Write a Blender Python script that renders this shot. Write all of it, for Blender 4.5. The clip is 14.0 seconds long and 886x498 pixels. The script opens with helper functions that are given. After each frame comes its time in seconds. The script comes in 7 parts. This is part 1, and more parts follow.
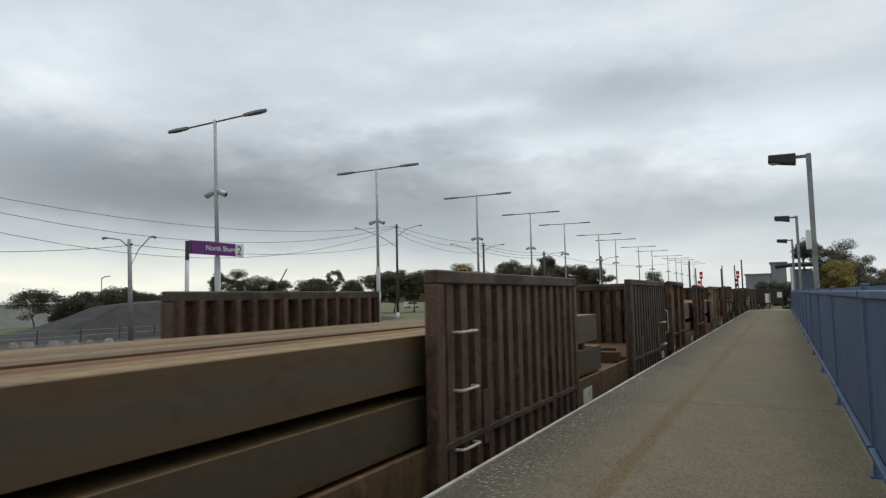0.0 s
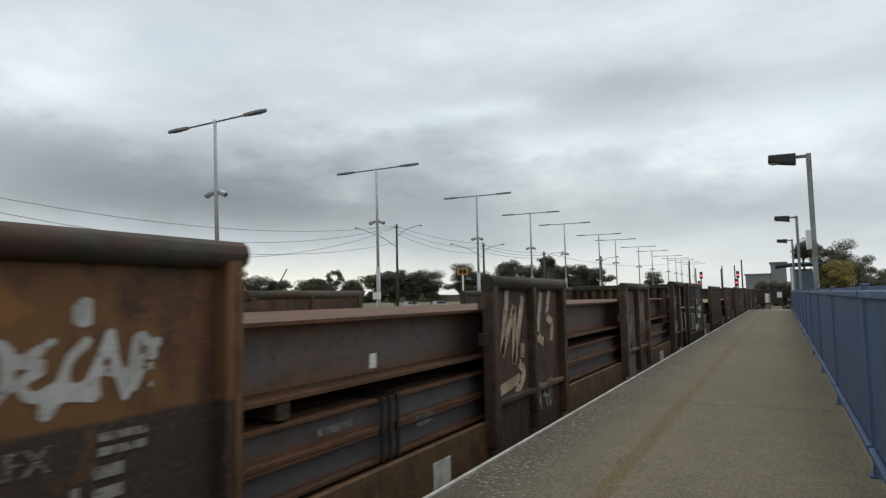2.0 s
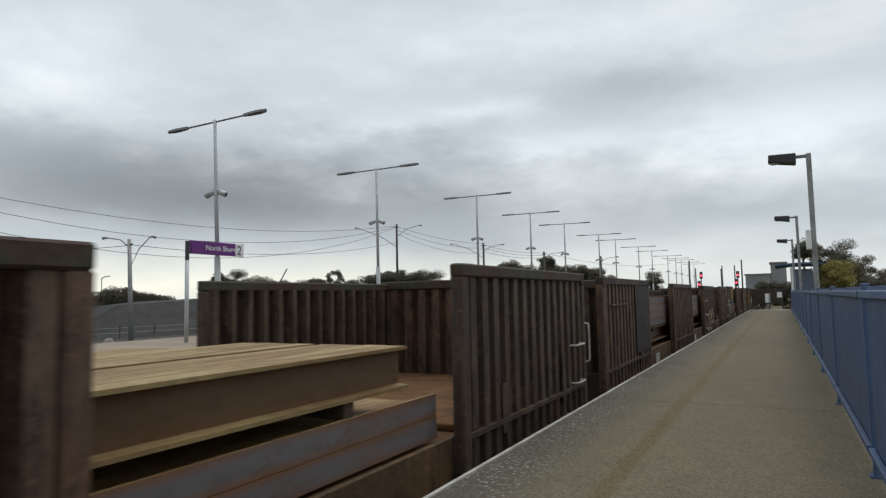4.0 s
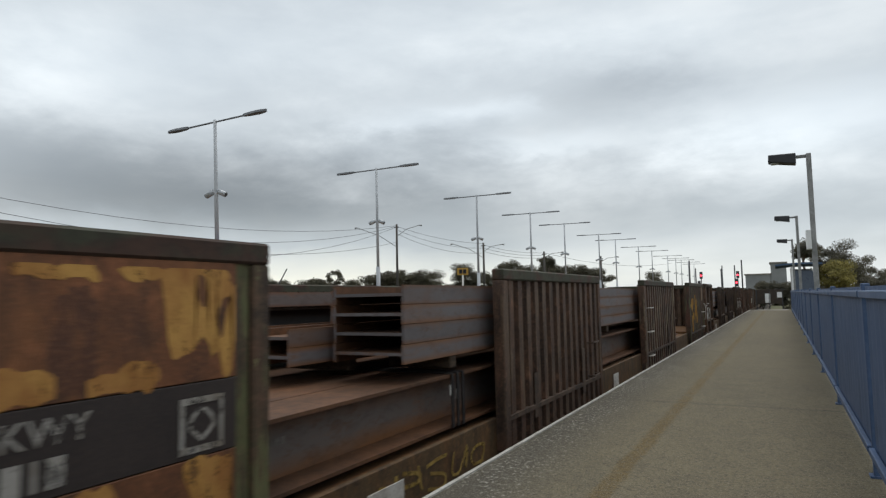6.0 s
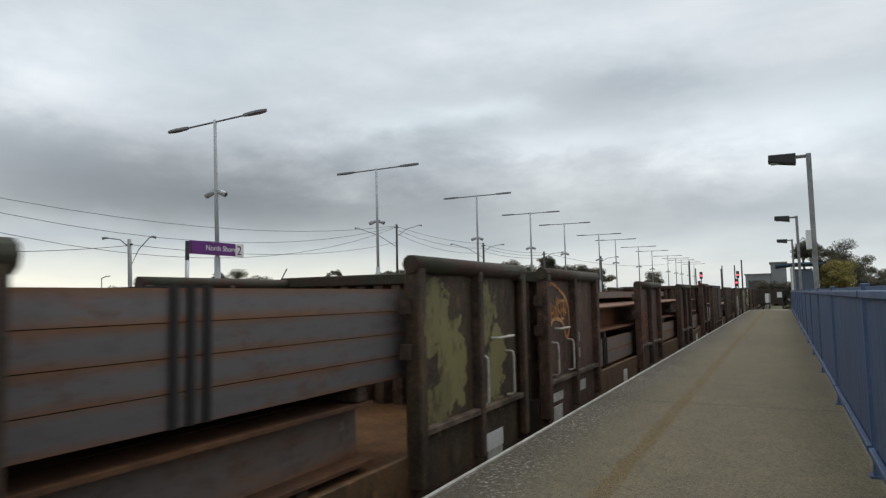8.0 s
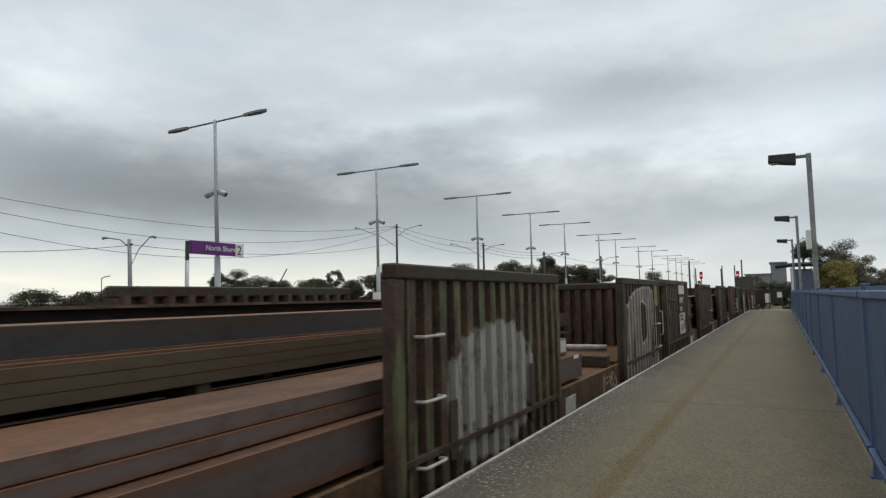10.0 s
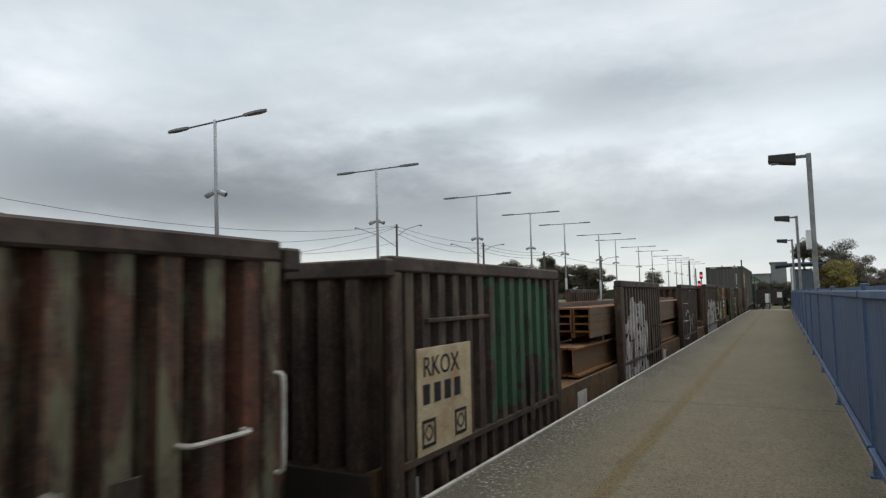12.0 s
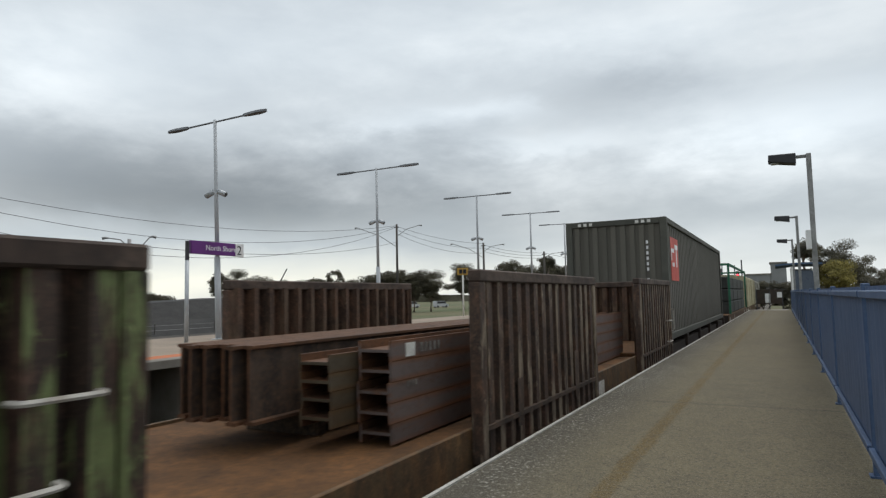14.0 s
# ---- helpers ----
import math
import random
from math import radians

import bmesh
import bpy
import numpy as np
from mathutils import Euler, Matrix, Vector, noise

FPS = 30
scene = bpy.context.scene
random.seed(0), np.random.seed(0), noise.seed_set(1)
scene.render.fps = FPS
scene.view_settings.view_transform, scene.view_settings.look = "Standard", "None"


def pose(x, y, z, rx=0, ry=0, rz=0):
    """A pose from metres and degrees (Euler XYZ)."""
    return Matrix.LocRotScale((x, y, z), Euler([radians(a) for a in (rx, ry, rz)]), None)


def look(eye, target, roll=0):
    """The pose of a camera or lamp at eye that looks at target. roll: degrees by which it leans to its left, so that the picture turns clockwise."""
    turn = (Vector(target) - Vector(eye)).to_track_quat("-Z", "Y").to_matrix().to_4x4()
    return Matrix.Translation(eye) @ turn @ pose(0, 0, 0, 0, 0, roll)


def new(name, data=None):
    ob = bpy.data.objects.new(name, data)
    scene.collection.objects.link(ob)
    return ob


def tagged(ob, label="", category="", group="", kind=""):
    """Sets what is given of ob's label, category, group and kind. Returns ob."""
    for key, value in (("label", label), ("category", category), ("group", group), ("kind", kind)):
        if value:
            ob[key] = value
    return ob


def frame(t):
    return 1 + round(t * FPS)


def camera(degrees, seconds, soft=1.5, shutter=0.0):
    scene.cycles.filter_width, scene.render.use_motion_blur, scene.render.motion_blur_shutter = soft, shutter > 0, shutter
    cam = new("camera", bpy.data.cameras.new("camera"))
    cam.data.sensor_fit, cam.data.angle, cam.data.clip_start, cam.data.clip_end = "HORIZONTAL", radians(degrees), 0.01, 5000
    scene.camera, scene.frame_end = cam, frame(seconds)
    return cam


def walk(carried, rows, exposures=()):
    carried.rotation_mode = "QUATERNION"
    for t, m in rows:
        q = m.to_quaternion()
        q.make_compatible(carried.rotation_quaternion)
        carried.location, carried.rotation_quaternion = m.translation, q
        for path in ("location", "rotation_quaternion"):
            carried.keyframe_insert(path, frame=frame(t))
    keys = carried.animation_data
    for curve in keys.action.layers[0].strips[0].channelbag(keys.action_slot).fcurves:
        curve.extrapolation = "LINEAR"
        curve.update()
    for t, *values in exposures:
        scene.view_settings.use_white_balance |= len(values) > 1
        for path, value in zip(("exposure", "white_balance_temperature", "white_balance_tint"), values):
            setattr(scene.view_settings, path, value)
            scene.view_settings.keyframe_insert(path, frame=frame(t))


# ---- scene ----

# ------------------------------------------------------------------ camera
EYE = (0.0, 0.0, 1.15)
AIM = (-0.46881, 0.87990, 1.15 + 0.07727)
cam = camera(70.0, 14.0, soft=1.3, shutter=0.06)
HELD = look(EYE, AIM, -1.15)
walk(cam, [(0.0, HELD), (14.0, HELD)], [(0.0, 0.0), (2.0, 0.03), (4.5, 0.03), (6.0, 0.09), (7.0, 0.02), (10.5, -0.03), (12.0, 0.05), (13.0, 0.0), (14.0, 0.09)])

# ------------------------------------------------------------------ world and sun
scene.view_settings.exposure = 0.0


def build_sky():
    """An overcast sky: a thin share of clear sky behind a cloud sheet with darker bellies and bright rifts."""
    world = bpy.data.worlds.new("overcast_sky")
    world.use_nodes = True
    scene.world = world
    nt = world.node_tree
    nt.nodes.clear()
    N, K = nt.nodes.new, nt.links.new

    def m(op, a, b=None, c=None):
        node = N("ShaderNodeMath")
        node.operation = op
        for i, v in enumerate((a, b, c)):
            if v is None:
                continue
            if isinstance(v, (int, float)):
                node.inputs[i].default_value = v
            else:
                K(v, node.inputs[i])
        return node.outputs[0]

    co = N("ShaderNodeTexCoord")
    sep = N("ShaderNodeSeparateXYZ")
    K(co.outputs["Generated"], sep.inputs[0])
    x, y, z = sep.outputs
    up = m("MAXIMUM", z, 0.0)
    inv = m("DIVIDE", 1.0, m("ADD", up, 0.16))
    flat = N("ShaderNodeCombineXYZ")
    K(m("MULTIPLY", x, inv), flat.inputs[0])
    K(m("MULTIPLY", y, inv), flat.inputs[1])

    def noise_at(scale, detail, sx, sy, off, rough=0.55, dist=0.3):
        mp = N("ShaderNodeMapping")
        mp.inputs["Scale"].default_value = (sx, sy, 1)
        mp.inputs["Location"].default_value = off
        K(flat.outputs[0], mp.inputs["Vector"])
        n = N("ShaderNodeTexNoise")
        n.inputs["Scale"].default_value = scale
        n.inputs["Detail"].default_value = detail
        n.inputs["Roughness"].default_value = rough
        n.inputs["Distortion"].default_value = dist
        K(mp.outputs[0], n.inputs["Vector"])
        return n.outputs["Fac"]

    def puffs(scale, detail, tall, off, rough=0.55):
        mp = N("ShaderNodeMapping")
        mp.inputs["Scale"].default_value = (1, 1, tall)
        mp.inputs["Location"].default_value = off
        K(co.outputs["Generated"], mp.inputs["Vector"])
        n = N("ShaderNodeTexNoise")
        n.inputs["Scale"].default_value = scale
        n.inputs["Detail"].default_value = detail
        n.inputs["Roughness"].default_value = rough
        n.inputs["Distortion"].default_value = 0.2
        K(mp.outputs[0], n.inputs["Vector"])
        return n.outputs["Fac"]

    big = noise_at(0.55, 4, 0.9, 1.2, (3.1, 0.7, 0), 0.5, 0.25)
    fine = puffs(4.0, 6, 2.6, (7.0, 2.0, 0.4), 0.58)
    soft = puffs(2.2, 4, 3.0, (1.3, 4.0, 2.1), 0.5)
    wisps = puffs(11.0, 5, 2.2, (2.0, 9.0, 5.0), 0.6)
    fine = m("ADD", m("MULTIPLY", fine, 0.72), m("MULTIPLY", wisps, 0.28))
    cloud = m("ADD", m("MULTIPLY", big, 0.3), m("ADD", m("MULTIPLY", fine, 0.35), m("MULTIPLY", soft, 0.35)))
    ramp = N("ShaderNodeValToRGB")
    e = ramp.color_ramp.elements
    e[0].position, e[0].color = 0.36, (0.435, 0.482, 0.517, 1)
    e[1].position, e[1].color = 0.65, (0.775, 0.815, 0.828, 1)
    mid = e.new(0.5)
    mid.color = (0.570, 0.618, 0.645, 1)
    K(cloud, ramp.inputs[0])

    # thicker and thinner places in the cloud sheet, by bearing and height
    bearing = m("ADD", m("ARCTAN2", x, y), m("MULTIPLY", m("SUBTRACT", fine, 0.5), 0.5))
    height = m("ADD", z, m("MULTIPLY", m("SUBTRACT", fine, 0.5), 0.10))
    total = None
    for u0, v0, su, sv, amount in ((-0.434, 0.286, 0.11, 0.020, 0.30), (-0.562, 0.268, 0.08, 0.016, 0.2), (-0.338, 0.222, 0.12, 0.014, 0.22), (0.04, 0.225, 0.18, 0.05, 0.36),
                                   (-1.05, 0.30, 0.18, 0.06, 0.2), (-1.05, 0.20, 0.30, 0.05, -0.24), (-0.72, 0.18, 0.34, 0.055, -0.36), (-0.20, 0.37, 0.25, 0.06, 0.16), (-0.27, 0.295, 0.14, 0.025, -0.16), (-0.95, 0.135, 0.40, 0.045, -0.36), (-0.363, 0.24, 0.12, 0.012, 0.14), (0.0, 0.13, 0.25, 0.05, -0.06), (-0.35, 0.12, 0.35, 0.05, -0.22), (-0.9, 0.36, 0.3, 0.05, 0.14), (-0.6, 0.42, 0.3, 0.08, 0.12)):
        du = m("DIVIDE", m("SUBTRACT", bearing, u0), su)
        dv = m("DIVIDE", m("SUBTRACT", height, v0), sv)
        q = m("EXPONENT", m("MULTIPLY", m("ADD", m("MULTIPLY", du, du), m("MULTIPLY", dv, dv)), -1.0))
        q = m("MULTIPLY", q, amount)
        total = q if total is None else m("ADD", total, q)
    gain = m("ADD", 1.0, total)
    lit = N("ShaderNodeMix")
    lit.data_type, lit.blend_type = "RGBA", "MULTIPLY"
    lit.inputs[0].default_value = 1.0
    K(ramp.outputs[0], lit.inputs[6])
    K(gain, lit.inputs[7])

    west = m("MINIMUM", m("MAXIMUM", m("MULTIPLY_ADD", x, -1.0, 0.15), 0.12), 1.0)
    strip = m("SUBTRACT", 1.0, m("MULTIPLY", m("ABSOLUTE", m("SUBTRACT", m("ADD", z, m("MULTIPLY", m("SUBTRACT", fine, 0.5), 0.09)), 0.027)), 17.0))
    strip = m("MULTIPLY", m("MAXIMUM", strip, 0.0), west)

    def mixc(fac, a, b):
        node = N("ShaderNodeMix")
        node.data_type = "RGBA"
        K(fac, node.inputs[0])
        for s, v in ((6, a), (7, b)):
            if isinstance(v, tuple):
                node.inputs[s].default_value = v
            else:
                K(v, node.inputs[s])
        return node.outputs[2]

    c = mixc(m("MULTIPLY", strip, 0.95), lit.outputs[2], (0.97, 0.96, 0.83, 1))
    sky = N("ShaderNodeTexSky")
    sky.sky_type = "NISHITA"
    sky.sun_disc = False
    sky.sun_elevation, sky.sun_rotation = radians(70), radians(-30)
    bg1, bg2, add = N("ShaderNodeBackground"), N("ShaderNodeBackground"), N("ShaderNodeAddShader")
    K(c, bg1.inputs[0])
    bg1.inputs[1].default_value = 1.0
    K(sky.outputs[0], bg2.inputs[0])
    bg2.inputs[1].default_value = 0.01
    K(bg1.outputs[0], add.inputs[0])
    K(bg2.outputs[0], add.inputs[1])
    out = N("ShaderNodeOutputWorld")
    K(add.outputs[0], out.inputs[0])


build_sky()
sun = new("sun", bpy.data.lights.new("sun", "SUN"))
sun.data.energy, sun.data.angle, sun.data.color = 1.4, radians(50), (1.0, 0.97, 0.93)
sun.matrix_world = look((8, 24, 74), (0, 0, 0))

# ------------------------------------------------------------------ materials
def srgb(r, g, b):
    """Linear colour from display values 0..255."""
    f = lambda v: (v / 255 / 12.92) if v < 10 else ((v / 255 + 0.055) / 1.055) ** 2.4
    return (f(r), f(g), f(b), 1.0)


def toned(c, k):
    """A colour k times as bright."""
    return tuple(k * v for v in c[:3]) + (1.0,)


class Nodes:
    """Short-hand for wiring one material."""

    def __init__(self, name):
        self.mat = bpy.data.materials.new(name)
        self.mat.use_nodes = True
        self.nt = self.mat.node_tree
        self.bsdf = self.nt.nodes["Principled BSDF"]
        self.co = self.nt.nodes.new("ShaderNodeTexCoord")
        self.info = self.nt.nodes.new("ShaderNodeObjectInfo")

    def node(self, kind):
        return self.nt.nodes.new(kind)

    def link(self, a, b):
        self.nt.links.new(a, b)

    def put(self, socket, v):
        if isinstance(v, (int, float, tuple)):
            socket.default_value = v
        else:
            self.link(v, socket)

    def m(self, op, a, b=None, c=None, clamp=False):
        n = self.node("ShaderNodeMath")
        n.operation, n.use_clamp = op, clamp
        for i, v in enumerate((a, b, c)):
            if v is not None:
                self.put(n.inputs[i], v)
        return n.outputs[0]

    def coords(self, scale=(1, 1, 1), shift=True):
        """Object space, moved along by the object's own random number."""
        mp = self.node("ShaderNodeMapping")
        mp.inputs["Scale"].default_value = scale
        self.link(self.co.outputs["Object"], mp.inputs["Vector"])
        if shift:
            r = self.m("MULTIPLY", self.info.outputs["Random"], 37.0)
            self.link(r, mp.inputs["Location"])
        return mp.outputs[0]

    def noise(self, scale, detail=4, rough=0.6, stretch=(1, 1, 1), shift=True, dist=0.0):
        n = self.node("ShaderNodeTexNoise")
        n.inputs["Scale"].default_value, n.inputs["Detail"].default_value = scale, detail
        n.inputs["Roughness"].default_value, n.inputs["Distortion"].default_value = rough, dist
        self.link(self.coords(stretch, shift), n.inputs["Vector"])
        return n.outputs["Fac"]

    def step(self, v, lo, hi):
        n = self.node("ShaderNodeMapRange")
        n.clamp = True
        self.put(n.inputs[0], v)
        n.inputs[1].default_value, n.inputs[2].default_value = lo, hi
        return n.outputs[0]

    def mix(self, fac, a, b):
        n = self.node("ShaderNodeMix")
        n.data_type = "RGBA"
        self.put(n.inputs[0], fac)
        self.put(n.inputs[6], a)
        self.put(n.inputs[7], b)
        return n.outputs[2]

    def bump(self, height, strength, distance=0.01):
        n = self.node("ShaderNodeBump")
        n.inputs["Strength"].default_value, n.inputs["Distance"].default_value = strength, distance
        self.link(height, n.inputs["Height"])
        self.link(n.outputs[0], self.bsdf.inputs["Normal"])

    def done(self, color, rough=0.7, metal=0.0, spec=0.5):
        self.put(self.bsdf.inputs["Base Color"], color)
        self.put(self.bsdf.inputs["Roughness"], rough)
        self.put(self.bsdf.inputs["Metallic"], metal)
        self.put(self.bsdf.inputs["Specular IOR Level"], spec)
        return self.mat


def surface(name, a, b, c=None, scale=3.0, grain=60.0, rough=0.75, metal=0.0, relief=0.25, lo=0.38, hi=0.66, stretch=(1, 1, 1), spec=0.4, tint=0.12, mottle=0.0):
    """Two colours in broad patches, a third in fine specks, with grain and relief."""
    w = Nodes(name)
    broad = w.noise(scale, 5, 0.6, stretch)
    fine = w.noise(grain, 3, 0.6)
    col = w.mix(w.step(broad, lo, hi), a, b)
    col = w.mix(w.m("MULTIPLY", w.step(fine, 0.45, 0.75), 0.6), col, c or b)
    v = w.m("MULTIPLY_ADD", w.info.outputs["Random"], tint * 2, 1 - tint)
    if mottle:
        blot = w.noise(7.0, 8, 0.75)
        v = w.m("MULTIPLY", v, w.m("MULTIPLY_ADD", w.step(blot, 0.3, 0.7), 2 * mottle, 1 - mottle))
    hsv = w.node("ShaderNodeHueSaturation")
    w.link(col, hsv.inputs["Color"])
    w.link(v, hsv.inputs["Value"])
    w.bump(fine, relief, 0.006)
    return w.done(hsv.outputs[0], w.m("MULTIPLY_ADD", broad, 0.2, rough - 0.1), metal, spec)


def plain(name, color, rough=0.5, metal=0.0):
    return surface(name, color, tuple(0.8 * v for v in color[:3]) + (1,), scale=2.0, rough=rough, metal=metal, relief=0.05, tint=0.05)


def weathered(name, base, rust, grime, patches=(), amount=0.5, rough=0.7, ribs=None):
    """Old painted steel sheet: rust in runs down the face, dark grime, and painted areas
    (shape, y, z, half width, half height, colour, raggedness) in the sheet's own space."""
    base, rust, grime, ribs = (None if c is None else (1.0 * c[0], 0.97 * c[1], 0.91 * c[2], 1.0) for c in (base, rust, grime, ribs))
    w = Nodes(name)
    runs = w.noise(2.6, 8, 0.75, (1, 1.6, 0.6))
    spots = w.noise(8.0, 7, 0.75, (1, 1, 0.6))
    fine = w.noise(60.0, 4, 0.65)
    streak = w.noise(6.0, 5, 0.6, (1, 1, 0.4))
    light = toned(rust, 2.5)
    col = w.mix(w.step(runs, 0.60 - 0.3 * amount, 0.72 - 0.2 * amount), base, rust)
    col = w.mix(w.m("MULTIPLY", w.step(spots, 0.54, 0.68), 0.7), col, light)
    col = w.mix(w.m("MULTIPLY", w.step(streak, 0.46, 0.66), 0.7), col, grime)
    flecks = w.noise(13.0, 6, 0.75)
    col = w.mix(w.m("MULTIPLY", w.step(flecks, 0.56, 0.66), 0.32), col, light)
    blot = w.noise(3.2, 8, 0.8)
    col = w.mix(w.m("MULTIPLY", w.step(blot, 0.54, 0.62), 0.55), col, grime)
    sep = w.node("ShaderNodeSeparateXYZ")
    w.link(w.co.outputs["Object"], sep.inputs[0])
    y, z = sep.outputs[1], sep.outputs[2]
    if ribs:
        # old paint left on the outer faces of the ribs
        proud = w.step(w.m("ABSOLUTE", sep.outputs[0]), 0.024, 0.028)
        left = w.m("MULTIPLY", w.step(w.noise(3.0, 6, 0.66, (1, 2.0, 0.4)), 0.50, 0.56), 0.85)
        shade = w.mix(w.step(w.noise(7.0, 5, 0.65, (1, 1, 0.6)), 0.4, 0.65), ribs, toned(ribs, 0.62))
        col = w.mix(w.m("MULTIPLY", proud, left), col, shade)
        chips = w.m("MULTIPLY", w.step(w.noise(14.0, 6, 0.75, (1, 1.2, 0.5)), 0.62, 0.66), 0.75)
        col = w.mix(w.m("MULTIPLY", proud, chips), col, toned(ribs, 1.5))
    edge = w.noise(5.0, 5, 0.65, (1, 1, 1), False)
    wear = w.noise(7.0, 6, 0.7, (1, 1.5, 0.5), False)
    for shape, py, pz, ry, rz, tone, rag in patches:
        dy = w.m("DIVIDE", w.m("ABSOLUTE", w.m("SUBTRACT", y, py)), ry)
        dz = w.m("DIVIDE", w.m("ABSOLUTE", w.m("SUBTRACT", z, pz)), rz)
        if shape in ("slant", "back"):
            # a bar leaning along the sheet
            off = w.m("ABSOLUTE", w.m("SUBTRACT", w.m("SUBTRACT", y, py), w.m("MULTIPLY", w.m("SUBTRACT", z, pz), 0.55 if shape == "slant" else -0.55)))
            d = w.m("MAXIMUM", w.m("DIVIDE", off, ry), dz)
        elif shape == "round":
            d = w.m("POWER", w.m("ADD", w.m("POWER", dy, 4.0), w.m("POWER", dz, 4.0)), 0.25)
        elif shape == "box":
            d = w.m("MAXIMUM", dy, dz)
        elif shape == "ring":
            d = w.m("SQRT", w.m("ADD", w.m("MULTIPLY", dy, dy), w.m("MULTIPLY", dz, dz)))
            d = w.m("ADD", w.m("MULTIPLY", w.m("ABSOLUTE", w.m("SUBTRACT", d, 0.85)), 11.0), 0.0)
        else:
            d = w.m("SQRT", w.m("ADD", w.m("MULTIPLY", dy, dy), w.m("MULTIPLY", dz, dz)))
        d = w.m("ADD", d, w.m("MULTIPLY", w.m("SUBTRACT", edge, 0.5), rag))
        f = w.m("SUBTRACT", 1.0, w.step(d, 0.97, 1.03))
        f = w.m("MULTIPLY", f, w.m("SUBTRACT", 1.0, w.m("MULTIPLY", w.step(wear, 0.56, 0.64), 0.85)))
        col = w.mix(f, col, tone)
    dark = w.noise(4.0, 6, 0.7, (1, 1.2, 0.7))
    col = w.mix(w.m("MULTIPLY", w.step(dark, 0.52, 0.68), 0.7), col, grime)
    col = w.mix(w.m("MULTIPLY", w.step(fine, 0.5, 0.75), 0.4), col, light)
    w.bump(w.m("ADD", fine, spots), 0.3, 0.006)
    return w.done(col, w.m("MULTIPLY_ADD", spots, 0.3, rough - 0.15), 0.0, 0.35)


GRIME = srgb(36, 31, 29)
M = {}
M["asphalt"] = None
M["rail_steel"] = surface("rail_steel", srgb(92, 70, 54), srgb(70, 52, 42), srgb(120, 110, 100), rough=0.55, metal=0.3)
M["ballast"] = surface("ballast", toned(srgb(98, 90, 80), 0.8), toned(srgb(70, 60, 52), 0.8), toned(srgb(130, 122, 112), 0.8), scale=1.5, grain=22, relief=1.0)
M["concrete"] = surface("concrete", toned(srgb(150, 146, 138), 0.8), toned(srgb(128, 122, 112), 0.8), toned(srgb(100, 96, 90), 0.8), scale=1.2, grain=50)
M["coping"] = surface("coping", srgb(184, 182, 176), srgb(150, 147, 138), srgb(112, 107, 98), scale=4, grain=40)
M["galvanised"] = surface("galvanised", srgb(186, 190, 194), srgb(168, 172, 176), srgb(150, 154, 158), scale=6, rough=0.45, metal=0.35, relief=0.05)
M["old_galvanised"] = surface("old_galvanised", srgb(150, 150, 150), srgb(128, 128, 128), srgb(100, 98, 96), scale=6, rough=0.55, metal=0.3, relief=0.05)
M["pole_paint"] = surface("pole_paint", srgb(176, 180, 184), srgb(158, 162, 166), srgb(140, 142, 146), scale=3, rough=0.6, relief=0.05, stretch=(1, 1, 0.3))
M["ledge_worn"] = surface("ledge_worn", toned(srgb(120, 102, 84), 0.8), toned(srgb(74, 56, 44), 0.6), toned(srgb(52, 40, 33), 0.6), scale=5, lo=0.40, hi=0.55, stretch=(1, 0.5, 1))
M["lamp_grey"] = plain("lamp_grey", srgb(112, 114, 118), 0.5)
M["lamp_black"] = plain("lamp_black", srgb(58, 58, 62), 0.5)
M["lens"] = plain("lens", srgb(150, 152, 150), 0.3)
M["white_paint"] = surface("white_paint", srgb(226, 226, 222), srgb(205, 203, 196), srgb(160, 150, 138), scale=4, rough=0.5)
M["worn_white"] = surface("worn_white", srgb(200, 196, 188), srgb(160, 150, 138), srgb(96, 84, 74), scale=7, rough=0.6, lo=0.45, hi=0.7)
M["purple"] = plain("purple", srgb(98, 36, 118), 0.4)
M["sign_white"] = plain("sign_white", srgb(236, 236, 236), 0.4)
M["sign_ink"] = plain("sign_ink", srgb(30, 30, 34), 0.5)
M["fence_blue"] = surface("fence_blue", srgb(70, 91, 124), srgb(62, 82, 112), srgb(88, 104, 132), scale=2.5, grain=30, rough=0.5, relief=0.05, tint=0.06)
M["deck"] = surface("deck", toned(srgb(142, 97, 52), 0.54), toned(srgb(112, 78, 45), 0.48), toned(srgb(82, 63, 44), 0.45), scale=1.6, grain=25, rough=0.9, mottle=0.4)
M["sill"] = weathered("sill", srgb(86, 70, 50), srgb(96, 70, 46), srgb(46, 38, 31), amount=0.5)
M["underframe"] = surface("underframe", srgb(50, 42, 37), srgb(64, 52, 43), srgb(40, 35, 32), scale=4)
M["top_rail"] = surface("top_rail", toned(srgb(90, 75, 65), 0.84), toned(srgb(66, 53, 46), 0.78), toned(srgb(46, 40, 36), 0.78), scale=3.5, grain=24, tint=0.15, lo=0.42, hi=0.58, stretch=(1, 0.6, 1), mottle=0.35)
M["top_rail_green"] = surface("top_rail_green", toned(srgb(74, 74, 56), 0.62), toned(srgb(84, 60, 48), 0.62), toned(srgb(44, 38, 33), 0.6), scale=4.5, grain=24, lo=0.44, hi=0.56, stretch=(1, 0.6, 1), mottle=0.3)
M["frame_rust"] = surface("frame_rust", toned(srgb(78, 64, 54), 0.95), toned(srgb(56, 47, 41), 0.88), toned(srgb(108, 80, 58), 0.9), scale=4, grain=30, lo=0.42, hi=0.58, mottle=0.45, stretch=(1, 1, 0.5))
